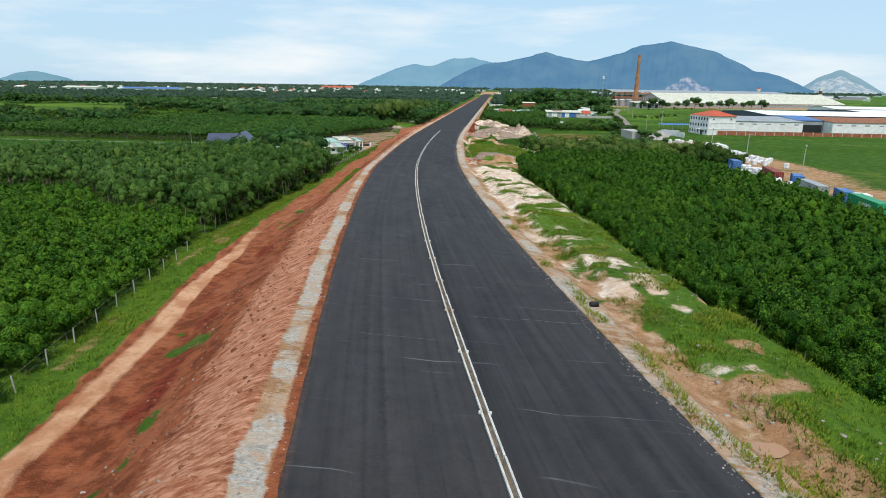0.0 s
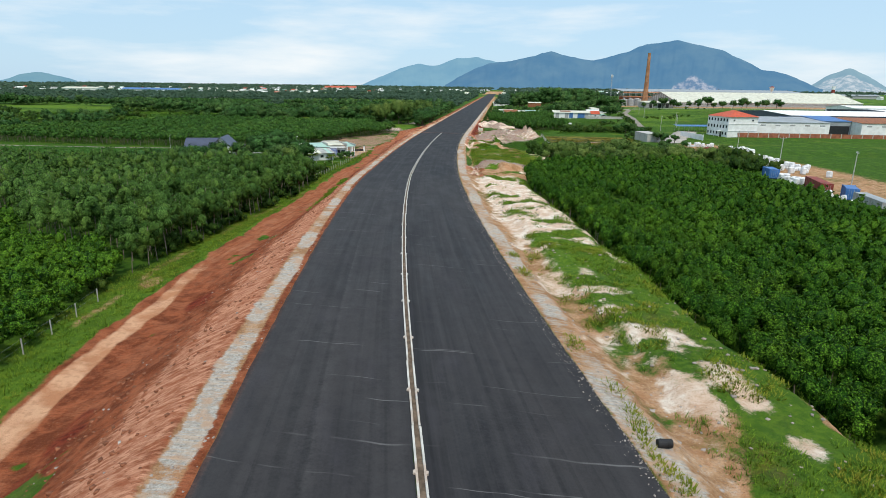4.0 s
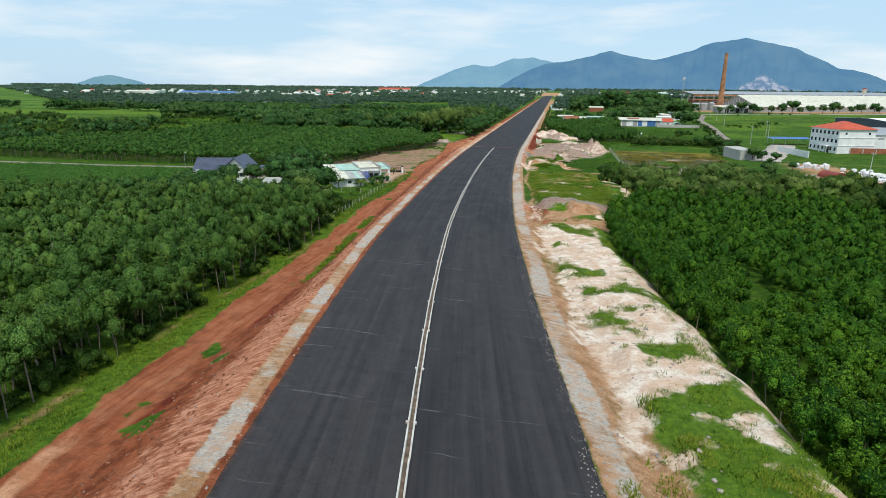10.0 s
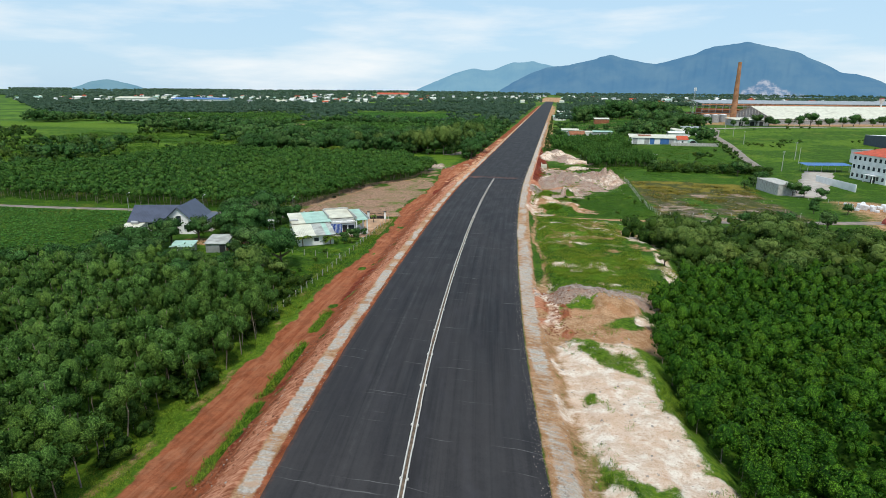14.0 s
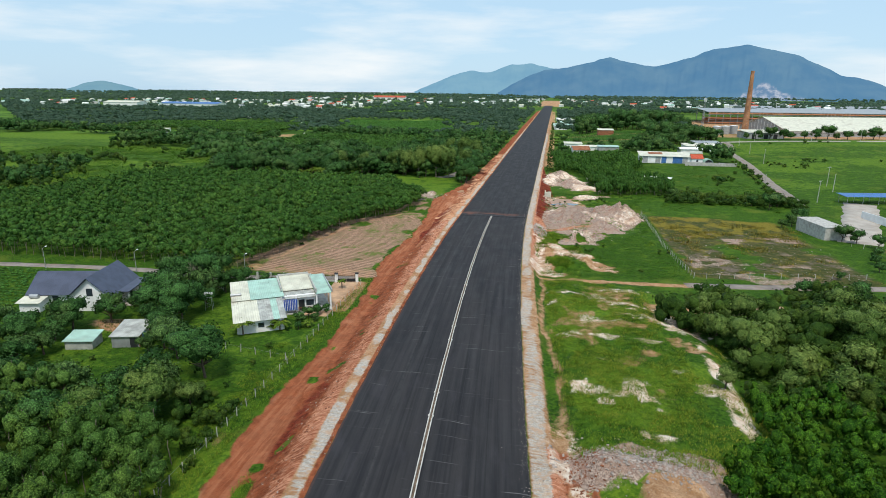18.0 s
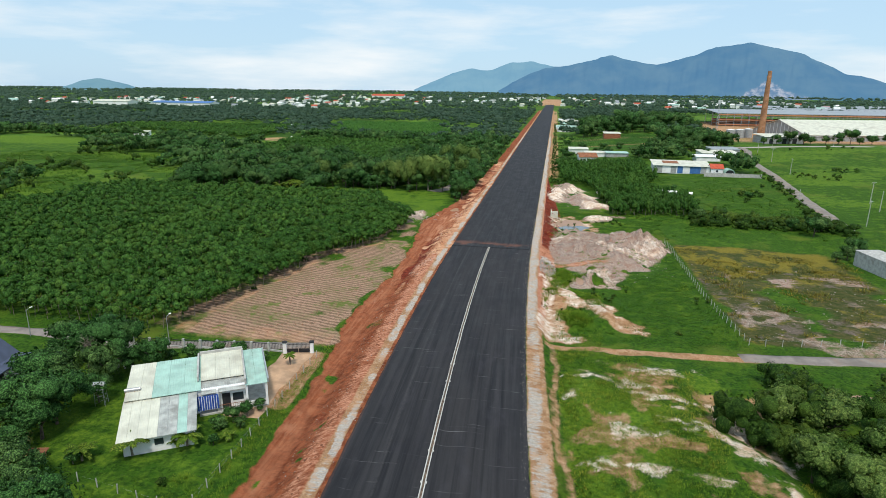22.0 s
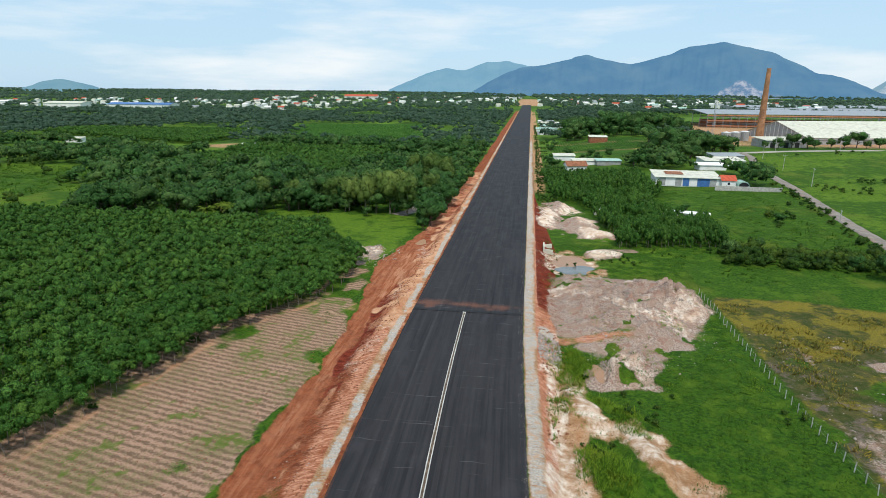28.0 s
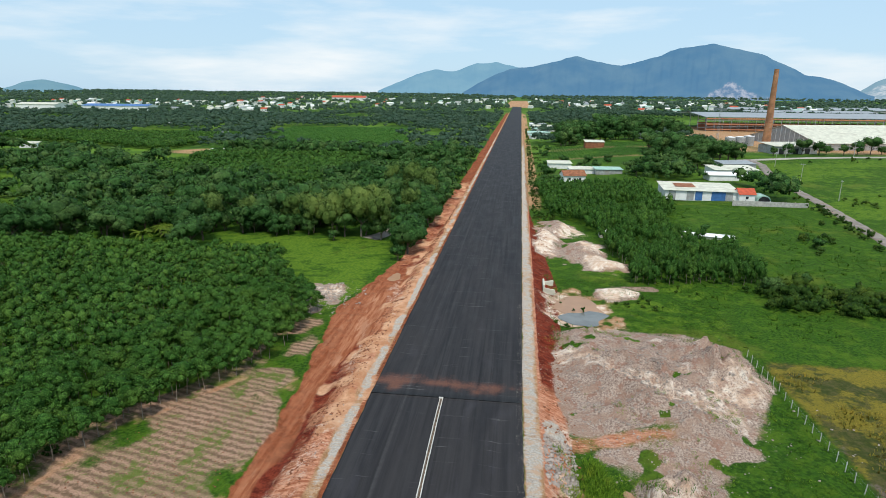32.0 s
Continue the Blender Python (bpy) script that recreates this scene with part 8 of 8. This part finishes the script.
container(105.0, -125.5, 84, 6.06, M_BLUEPAINT, "faded blue short shipping container in a yard")
container(106.8, -147.6, 80, 12.19, M_REDPAINT, "rusty red long shipping container in a yard")
container(108.5, -158.0, 70, 6.06, M_BLUEPAINT, "bright blue short container behind white sacks")
container(105.6, -171.8, 84, 12.19, M_GREYPAINT, "weathered grey long shipping container in a yard")
container(106.6, -183.6, 80, 6.06, M_BLUEPAINT, "dark blue short container between larger ones")
gc = container(105.2, -194.6, 84, 12.19, M_GREENPAINT, "bright green long shipping container in a yard")
for k in range(7):
    b = part("name_bar", box(-3.6 + k * 0.72, -3.08 + k * 0.72, 1.22, 1.245, 1.15, 1.75), M_WHITE, gc)
container(107.4, -188.4, 80, 3.0, M_WHITE, "small white steel box between containers")


def sacks(cx, cy, sx, sy, n, label, seed):
    r = random.Random(seed)
    t = thing("sack_pile", cx, cy, 0, 0, label, "sacks", "piles of sacks")
    for i in range(n):
        x, y = r.gauss(0, sx * 0.5), r.gauss(0, sy * 0.5)
        z = float(height(cx + x, cy + y))
        s = r.uniform(0.7, 1.2)
        bm = box(-s * 0.7, s * 0.7, -s * 0.55, s * 0.55, -0.1, s * 0.95 + (0.8 if r.random() < 0.35 else 0), 0.22 * s)
        o = part("sack", bm, M_PLASTIC, t)
        o.matrix_basis = pose(x, y, z, r.uniform(-8, 8), r.uniform(-8, 8), r.uniform(0, 180))


sacks(119, -103, 4.5, 18, 60, "heaps of white plastic bulk sacks", 1)
sacks(107, -136, 3, 10, 22, "white plastic bulk sacks beside containers", 2)
sacks(102.5, -160, 2.5, 7, 16, "pale plastic bulk sacks in the yard", 3)
sacks(121, -80, 4, 10, 40, "mounds of white plastic bulk sacks", 5)
sacks(124, -50, 5, 11, 36, "loose heaps of white sacks and scrap", 6)
sacks(116, -28, 6, 6, 22, "scattered white sacks by the paved yard", 7)
sacks(110, -68, 5, 6, 20, "scattered white sacks and wrapped bales", 4)


def build_truck():
    z = float(height(117, -72))
    t = thing("flatbed_truck", 117, -72, z, 25, "flatbed truck loaded with pale sacks", "truck")
    part("bed", box(-5, 3, -1.2, 1.2, 1.0, 1.25, 0.03), M_RUST, t)
    part("cab", box(3.2, 5.4, -1.2, 1.2, 0.7, 3.0, 0.15), M_WHITE, t)
    part("windscreen", box(5.36, 5.44, -1.0, 1.0, 1.9, 2.75), M_GLASS, t)
    part("chassis", box(-5, 5.2, -0.5, 0.5, 0.7, 1.0), M_BLACK, t)
    for x in (-4.2, -2.9, -1.6, 4.2):
        for s in (-1, 1):
            wh = part("wheel", tube((x, s * 0.85, 0.5), (x, s * 1.18, 0.5), 0.5, 0.5, 14), M_BLACK, t)
            part("hub", tube((x, s * 1.18, 0.5), (x, s * 1.22, 0.5), 0.22, 0.22, 8), M_STEEL, wh)
    for i in range(5):
        part("load_sack", box(-4.9 + i * 1.55, -3.45 + i * 1.55, -1.1, 1.1, 1.25, 2.3, 0.2), M_PLASTIC, t)


build_truck()
wb = thing("site_cabin", 120.5, -63.5, float(height(120.5, -63.5)), 20, "white box cabin beside stacked sacks", "cabin")
part("body", box(-2.4, 2.4, -1.3, 1.3, 0, 2.8, 0.04), M_WHITE, wb)
panel("window", 0.6, 0.6, wb, pose(0.8, -1.3, 1.7, 0, 0, 180), M_GLASS)
dm = thing("vaulted_shed", 114, -52, float(height(114, -52)), 20, "low curved rusty red shed roof", "shed")
bm = bmesh.new()
arc = [(-2.6 * math.cos(math.pi * i / 10), 2.0 * math.sin(math.pi * i / 10)) for i in range(11)]
part("roof", prism(arc, -3.5, 3.5, "y", bm), M_REDPAINT, dm)


def pole(x, y, h, label, arm=1.2, mat=M_CONC, name="utility_pole"):
    t = thing(name, x, y, float(height(x, y)) - 0.2, (x * 13) % 90, label, "pole")
    part("shaft", tube((0, 0, 0), (0, 0, h), 0.16, 0.09, 8), mat, t)
    part("crossarm", box(-arm, arm, -0.06, 0.06, h - 0.5, h - 0.38), M_STEEL, t)
    for s in (-1, 0, 1):
        part("insulator", tube((s * arm * 0.85, 0, h - 0.38), (s * arm * 0.85, 0, h - 0.18), 0.05, 0.04, 6), M_WHITE, t)


for x, y, h in ((117.5, -66.7, 9.5), (119, -98.5, 9.5), (116.5, -143.7, 9.5), (121, 58, 9), (140.5, 99, 9), (137, 84, 8), (138.2, 177, 8.5), (145.4, 228, 8.5), (116.5, 104, 4.5), (152, 276, 8.5), (176, 322, 9), (222, 334, 9), (262, 344, 9), (128, 305, 8)):
    pole(x, y, h, "pale concrete utility pole with a short crossarm")


def lamp(x, y, h, rz):
    t = thing("street_lamp", x, y, float(height(x, y)) - 0.2, rz, "slim grey street lamp beside the lane", "lamp")
    part("shaft", tube((0, 0, 0), (0, 0, h), 0.09, 0.05, 8), M_STEEL, t)
    part("arm", tube((0, 0, h), (0.9, 0, h + 0.2), 0.04, 0.03, 6), M_STEEL, t)
    part("head", box(0.8, 1.35, -0.12, 0.12, h + 0.14, h + 0.26, 0.02), M_WHITE, t)


for x, y in ((-76, -73.2), (-49.5, -70.8), (-99, -75)):
    lamp(x, y, 5.2, 90)


# ---- shed, red-roofed house and wall by the far lane ----
ls = flat_shed("long_shed", 84, 180, -2.5, 28, 16, 4.2, 5.2, M_WHITE, M_CREAM, "long white shed with a rust-stained pale roof", "shed", 0.8)
for i, (a, m) in enumerate(((-12.5, M_GREYPAINT), (-9, M_WHITE), (-5.5, M_GREYPAINT), (-2.2, M_BLUEPAINT), (1.0, M_WHITE), (4.0, M_BLUEPAINT), (6.6, M_BLUEPAINT), (9.4, M_GREYPAINT))):
    part("wall_sheet", box(a, a + 2.7, -8.14, -8.02, 0.3, 3.9), m, ls)
part("rust_patch", box(-9, -1, -2, 5, 4.92, 4.98), M_RUST, ls, "rusted roof sheets").rotation_euler = (math.atan2(1.0, 16), 0, 0)
gable("red_roof_house", 100.6, 173, 0, 6.0, 6.4, 3.4, 1.9, M_WHITE, M_REDROOF, "small white house with a red sheet roof", "house", 0.4, wins=(("s", 1, 1, 1.2, 1.2, 1.9),), rib=0.4)
gd = thing("arched_shelter", 106.6, 171, float(height(106.6, 171)), 0, "arched green shelter open at the front", "shelter")
arc = [(-2.6 * math.cos(math.pi * i / 12), 0.6 + 2.4 * math.sin(math.pi * i / 12)) for i in range(13)]
part("roof", prism(arc, -2.5, 3.5, "y"), M_MINT, gd)
# Dark sheet on the solid vault, standing for shade under it
part("opening", prism([(p[0] * 0.85, p[1] * 0.86) for p in arc] + [(2.2, 0), (-2.2, 0)], -2.58, -2.52, "y"), M_DARK, gd)
gw = thing("boundary_wall", 106, 161.2, float(height(106, 161)), -4, "plain grey concrete boundary wall", "wall")
part("wall", box(-13.2, 13.2, -0.15, 0.15, -0.5, 1.9, 0.02), M_CONC, gw)
for i in range(7):
    part("pier", box(-13.2 + i * 4.4 - 0.22, -13.2 + i * 4.4 + 0.22, -0.22, 0.22, -0.5, 2.1, 0.02), M_CONC, gw)
flat_shed("low_roof", 68.5, 111.8, -16, 16, 2.6, 1.1, 1.4, M_CONC, M_WHITE, "long low white roof among bushes", "shed", 0.3)
flat_shed("small_shelter", 39.0, 113.5, 0, 5, 3.4, 1.8, 2.1, M_CONC, M_WHITE, "small pale roof among trees", "shed", 0.3)
flat_shed("rear_shed", 118, 243, 8, 22, 12, 3.4, 4.4, M_WHITE, M_CREAM, "pale roofed shed behind the lane", "shed", 0.6)
flat_shed("rear_store", 108, 226, 5, 14, 8, 2.8, 3.4, M_WHITE, M_WHITE, "white roofed store among trees", "shed", 0.5)
flat_shed("curved_store", 126, 262, 12, 18, 10, 3.8, 4.6, M_GREYPAINT, M_STEEL, "grey metal store beside the lane", "shed", 0.4)

# hamlet near the road
gable("white_cottage", 37.5, 232, 12, 11, 9, 3.6, 2.2, M_WHITE, M_RUST, "white cottage with a dark maroon roof", "house", 0.5, wins=(("s", 1, 2, 1.3, 1.3, 1.9), ("w", 1, 2, 1.2, 1.2, 1.9)), door=("s", 0, 1.1, 2.1), rib=0.4)
flat_shed("cottage_annex", 44.5, 258, 6, 14, 8, 3.0, 3.6, M_WHITE, M_CREAM, "white annex with a pale flat roof", "house", 0.5)
flat_shed("village_store", 34, 284, 4, 13, 9, 3.4, 4.0, M_WHITE, M_CREAM, "cream roofed village store by the road", "house", 0.6)
flat_shed("open_canopy", 58, 254, 3, 14, 9, 2.8, 3.2, M_GREYPAINT, M_MINT, "pale green canopy roof beside cottages", "shed", 0.5)
flat_shed("tan_barn", 66, 388, 3, 14, 9, 4.5, 5.4, M_RUST, M_CREAM, "tan barn standing in a vegetable plot", "barn", 0.4)
gable("far_cottage", 118, 455, 10, 16, 9, 3.6, 1.8, M_WHITE, M_CREAM, "pale roofed cottage under tall trees", "house", 0.5, wins=(("s", 1, 3, 1.3, 1.3, 1.9),))
for i, (x, y, w, d, m) in enumerate(((29, 540, 22, 10, M_MINT), (36, 590, 26, 12, M_MINT), (40, 640, 30, 12, M_CREAM), (32, 690, 20, 12, M_WHITE), (26, 500, 12, 12, M_MINT))):
    flat_shed("roadside_shop", x, y, 3 * i, w, d, 3.2, 4.2, M_WHITE, m, "low roadside shop with a pale sheet roof", "shop", 0.6)


# ---- the factory ----
def build_chimney():
    x, y = 181.4, 369
    z = float(height(x, y)) - 0.3
    t = thing("brick_chimney", x, y, z, 0, "tall tapering brown brick factory chimney", "chimney")
    bm = bmesh.new()
    rings = []
    H = 57.9 - z
    for k in range(25):
        f = k / 24
        r = 2.95 * (1 - f) + 1.35 * f + (0.16 if k in (22, 24) else 0)
        rings.append([bm.verts.new((r * math.cos(a), r * math.sin(a), H * f)) for a in [2 * math.pi * i / 20 for i in range(20)]])
    for p, q in zip(rings, rings[1:]):
        for i in range(20):
            bm.faces.new((p[i], p[(i + 1) % 20], q[(i + 1) % 20], q[i]))
    part("shaft", bm, M_BRICK, t)
    part("rim", tube((0, 0, H - 0.05), (0, 0, H + 0.3), 1.45, 1.45, 20), M_BRICK, t)
    for k in (0.35, 0.55, 0.75, 0.9):
        r = 2.95 * (1 - k) + 1.35 * k + 0.05
        part("band", tube((0, 0, H * k), (0, 0, H * k + 0.25), r, r, 20), M_RUST, t)
    for k in range(26):
        f = k / 26
        r = 2.95 * (1 - f) + 1.35 * f
        part("rung", box(-0.3, 0.3, -r - 0.22, -r + 0.02, H * f + 1, H * f + 1.08), M_STEEL, t)


build_chimney()


def build_factory():
    z = float(height(215, 380)) - 0.3
    t = thing("factory_hall", 310, 430, z, 12, "huge factory hall with a cream sheet roof", "factory")
    # local x along the hall
    part("wall", prism([(-40, 0), (40, 0), (40, 5.0), (0, 15.0), (-40, 5.0)], -105, 110, "x"), M_GREYPAINT, t)
    for s in (-1, 1):
        for k in range(9):
            roof_sheet("roof_panel", 24.0, s * 41, 5.0, 0, 15.3, t, M_CREAM, 0.2, -106 + k * 24.05)
    for k in range(14):
        part("gable_rib", box(-105.2, -105.0, -36 + k * 5.4, -35.6 + k * 5.4, 0.2, 4.6 + 10 * (1 - abs(-36 + k * 5.4) / 40)), M_WHITE, t)
    part("band", box(-105, 110, -40.3, -40.05, 3.6, 4.4), M_WHITE, t)
    a = thing("factory_annex", 189, 352, float(height(189, 352)) - 0.2, 12, "low pale annex below the chimney", "factory")
    part("wall", box(-15, 15, -9, 9, 0, 5.2), M_GREYPAINT, a)
    roof_sheet("roof", 31, -9.6, 5.3, 9.6, 6.6, a, M_CREAM, 0.2)
    for x in (-10, 0, 8):
        panel("door", 3.4, 3.8, a, pose(x, -9, 1.9, 0, 0, 180), M_DARK)
    for i, (x, y) in enumerate(((163, 386), (171, 389), (179.5, 396))):
        s = thing("storage_tank", x, y, float(height(x, y)) - 0.2, 0, "pale cylindrical storage tank beside the factory", "tank", "storage tanks")
        part("shell", tube((0, 0, 0), (0, 0, 7.2), 3.6, 3.6, 20), M_GREYPAINT, s)
        part("lid", tube((0, 0, 7.2), (0, 0, 7.8), 3.6, 0.6, 20), M_WHITE, s)
    # steel frame hall behind, open sided
    zf = 2.5
    h = thing("steel_frame_hall", 312, 612, zf, 3, "unfinished open steel hall with a grey roof", "factory")
    for s in (-1, 1):
        roof_sheet("roof", 244, s * 51, 16.2, 0, 19.2, h, M_GREYROOF, 0.4)
    for i in range(31):
        for y in (-50, -25, 0):
            part("column", box(-120 + i * 8 - 0.22, -120 + i * 8 + 0.22, y - 0.5, y + 0.1, -3, 16.0 if y < -40 else 17.4), M_STEEL, h)
    for zz, m in ((14.0, M_ORANGE), (12.6, M_STEEL), (8.6, M_ORANGE), (6.9, M_STEEL), (3.4, M_ORANGE)):
        part("girt", box(-120.5, 120.5, -50.8, -50.55, zz, zz + (1.1 if m is M_ORANGE else 0.25)), m, h)
    part("inner_wall", box(-119, 119, -20.6, -20.2, -3, 9.5), M_ORANGE, h)
    for zz in (12.0, 8.0, 4.0):
        part("floor_beam", box(-120.5, 120.5, -25.6, -25.3, zz, zz + 0.6), M_STEEL, h)
    part("apron", box(-124, 124, -96, -51.5, -3.2, -0.6), M_ORANGE, h, "bare orange earth apron")
    e = thing("water_tower", 372, 520, float(height(372, 520)), 0, "white elevated tank with a red band", "water tower")
    part("stem", tube((0, 0, 0), (0, 0, 17), 0.8, 0.8, 10), M_WHITE, e)
    part("bowl", tube((0, 0, 17), (0, 0, 21), 1.6, 3.2, 14), M_WHITE, e)
    part("top", tube((0, 0, 21), (0, 0, 22.5), 3.2, 1.0, 14), M_REDPAINT, e)
    s = thing("striped_stack", 640, 900, 0, 0, "far red and white banded steel stack", "chimney")
    for k in range(5):
        part("band", tube((0, 0, k * 6), (0, 0, k * 6 + 6), 3, 3, 12), M_REDPAINT if k % 2 else M_WHITE, s)
    for i, (x, y, w, d) in enumerate(((560, 1180, 330, 60), (800, 1300, 300, 60), (470, 980, 200, 50))):
        gable("far_hall", x, y, 4, w, d, 7, 3, M_GREYPAINT, M_GREYROOF, "far grey industrial hall in the plain", "factory", 1.0)


build_factory()
big_trees("factory_tree", [(172 + i * 9.2 + (i * 5 % 4), 330 + i * 2.1 + (i * 7 % 5), 1.1 + 0.2 * (i % 4)) for i in range(17)], "dark round tree in a row before the factory", "trees before the factory")


def build_mast():
    x, y = 141, 345
    z = float(height(x, y)) - 0.2
    t = thing("radio_mast", x, y, z, 10, "slender steel lattice mast with antennas", "mast")
    H = 33
    legs = ((1, 0), (-0.5, 0.87), (-0.5, -0.87))
    for a in legs:
        part("leg", tube((a[0] * 1.0, a[1] * 1.0, 0), (a[0] * 0.45, a[1] * 0.45, H), 0.09, 0.06, 5), M_STEEL, t)
    for k in range(20):
        f = 1.0 - 0.55 * k / 20
        for a, b in zip(legs, legs[1:] + legs[:1]):
            part("brace", tube((a[0] * f, a[1] * f, H * k / 20), (b[0] * f * 0.97, b[1] * f * 0.97, H * (k + 1) / 20), 0.04, 0.04, 4), M_STEEL, t)
    for a in legs:
        part("antenna", box(a[0] * 0.9 - 0.2, a[0] * 0.9 + 0.2, a[1] * 0.9 - 0.2, a[1] * 0.9 + 0.2, H - 3.5, H - 0.5, 0.03), M_WHITE, t)


build_mast()


# ---- the town in the plain ----
def town():
    r = random.Random(21)
    spots = TOWN[:-3]
    for x, y in spots:
        if abs(x) < 30:
            continue
        w, d, h = r.uniform(8, 17), r.uniform(7, 11), r.choice((2.4, 2.8, 3.2, 5.4))
        gable("town_house", x, y, r.uniform(-30, 30), w, d, h + 2.5, 2.2, M_WHITE, r.choice((M_CREAM, M_WHITE, M_GREYROOF, M_CREAM, M_WHITE, M_MINT, M_OLDROOF, M_REDROOF)), "small pale town house far across the woods", "house", 0.5, wins=(("s", 1, 2, 1.4, 1.6, 2.6),) if y < 1250 else (), group="houses of the town")
    gable("blue_hall", -715, 950, 5, 120, 40, 9, 3, M_WHITE, M_BLUEPAINT, "long factory hall with a bright blue roof", "hall", 1.0)
    gable("pale_hall", -885, 965, 5, 75, 40, 9, 3, M_WHITE, M_CREAM, "long hall with a cream roof", "hall", 1.0)
    gable("red_hall", -600, 2050, 5, 120, 40, 10, 6, M_WHITE, M_REDROOF, "long hall with a red roof", "hall", 1.0)
    for x, y, w, m in ((-262, 455, 10, M_WHITE), (-345, 320, 12, M_CREAM), (-190, 300, 9, M_WHITE), (-92, 150, 8, M_OLDROOF), (-420, 620, 14, M_WHITE), (-520, 690, 16, M_CREAM)):
        flat_shed("farm_shed", x, y, 10, w, w * 0.6, 3.4, 4.2, M_WHITE, m, "small pale farm shed among trees", "shed", 0.4)


town()

# ---- small things by the road ----
dr = thing("steel_drum", 39.1, -269.2, float(height(39.1, -269.2)), 0, "black steel drum lying at the road edge", "drum")
part("barrel", tube((-0.38, 0, 0.24), (0.38, 0.1, 0.24), 0.24, 0.24, 14), M_BLACK, dr)
for k in (-0.2, 0.2):
    part("hoop", tube((k - 0.02, 0.05, 0.24), (k + 0.02, 0.05, 0.24), 0.26, 0.26, 14), M_BLACK, dr)
hw = thing("culvert_headwall", 16.8, 57, float(height(16.8, 57)) - 0.6, 0, "pale concrete culvert headwall in red earth", "culvert")
part("wall", box(-0.2, 0.2, -2.4, 2.4, 0, 2.0, 0.03), M_CREAM, hw)
for s in (-1, 1):
    w = part("wing_wall", box(-0.15, 2.6, -0.15, 0.15, 0, 1.3, 0.03), M_CREAM, hw)
    w.matrix_basis = pose(0.1, s * 2.3, 0, 0, 0, s * 28)
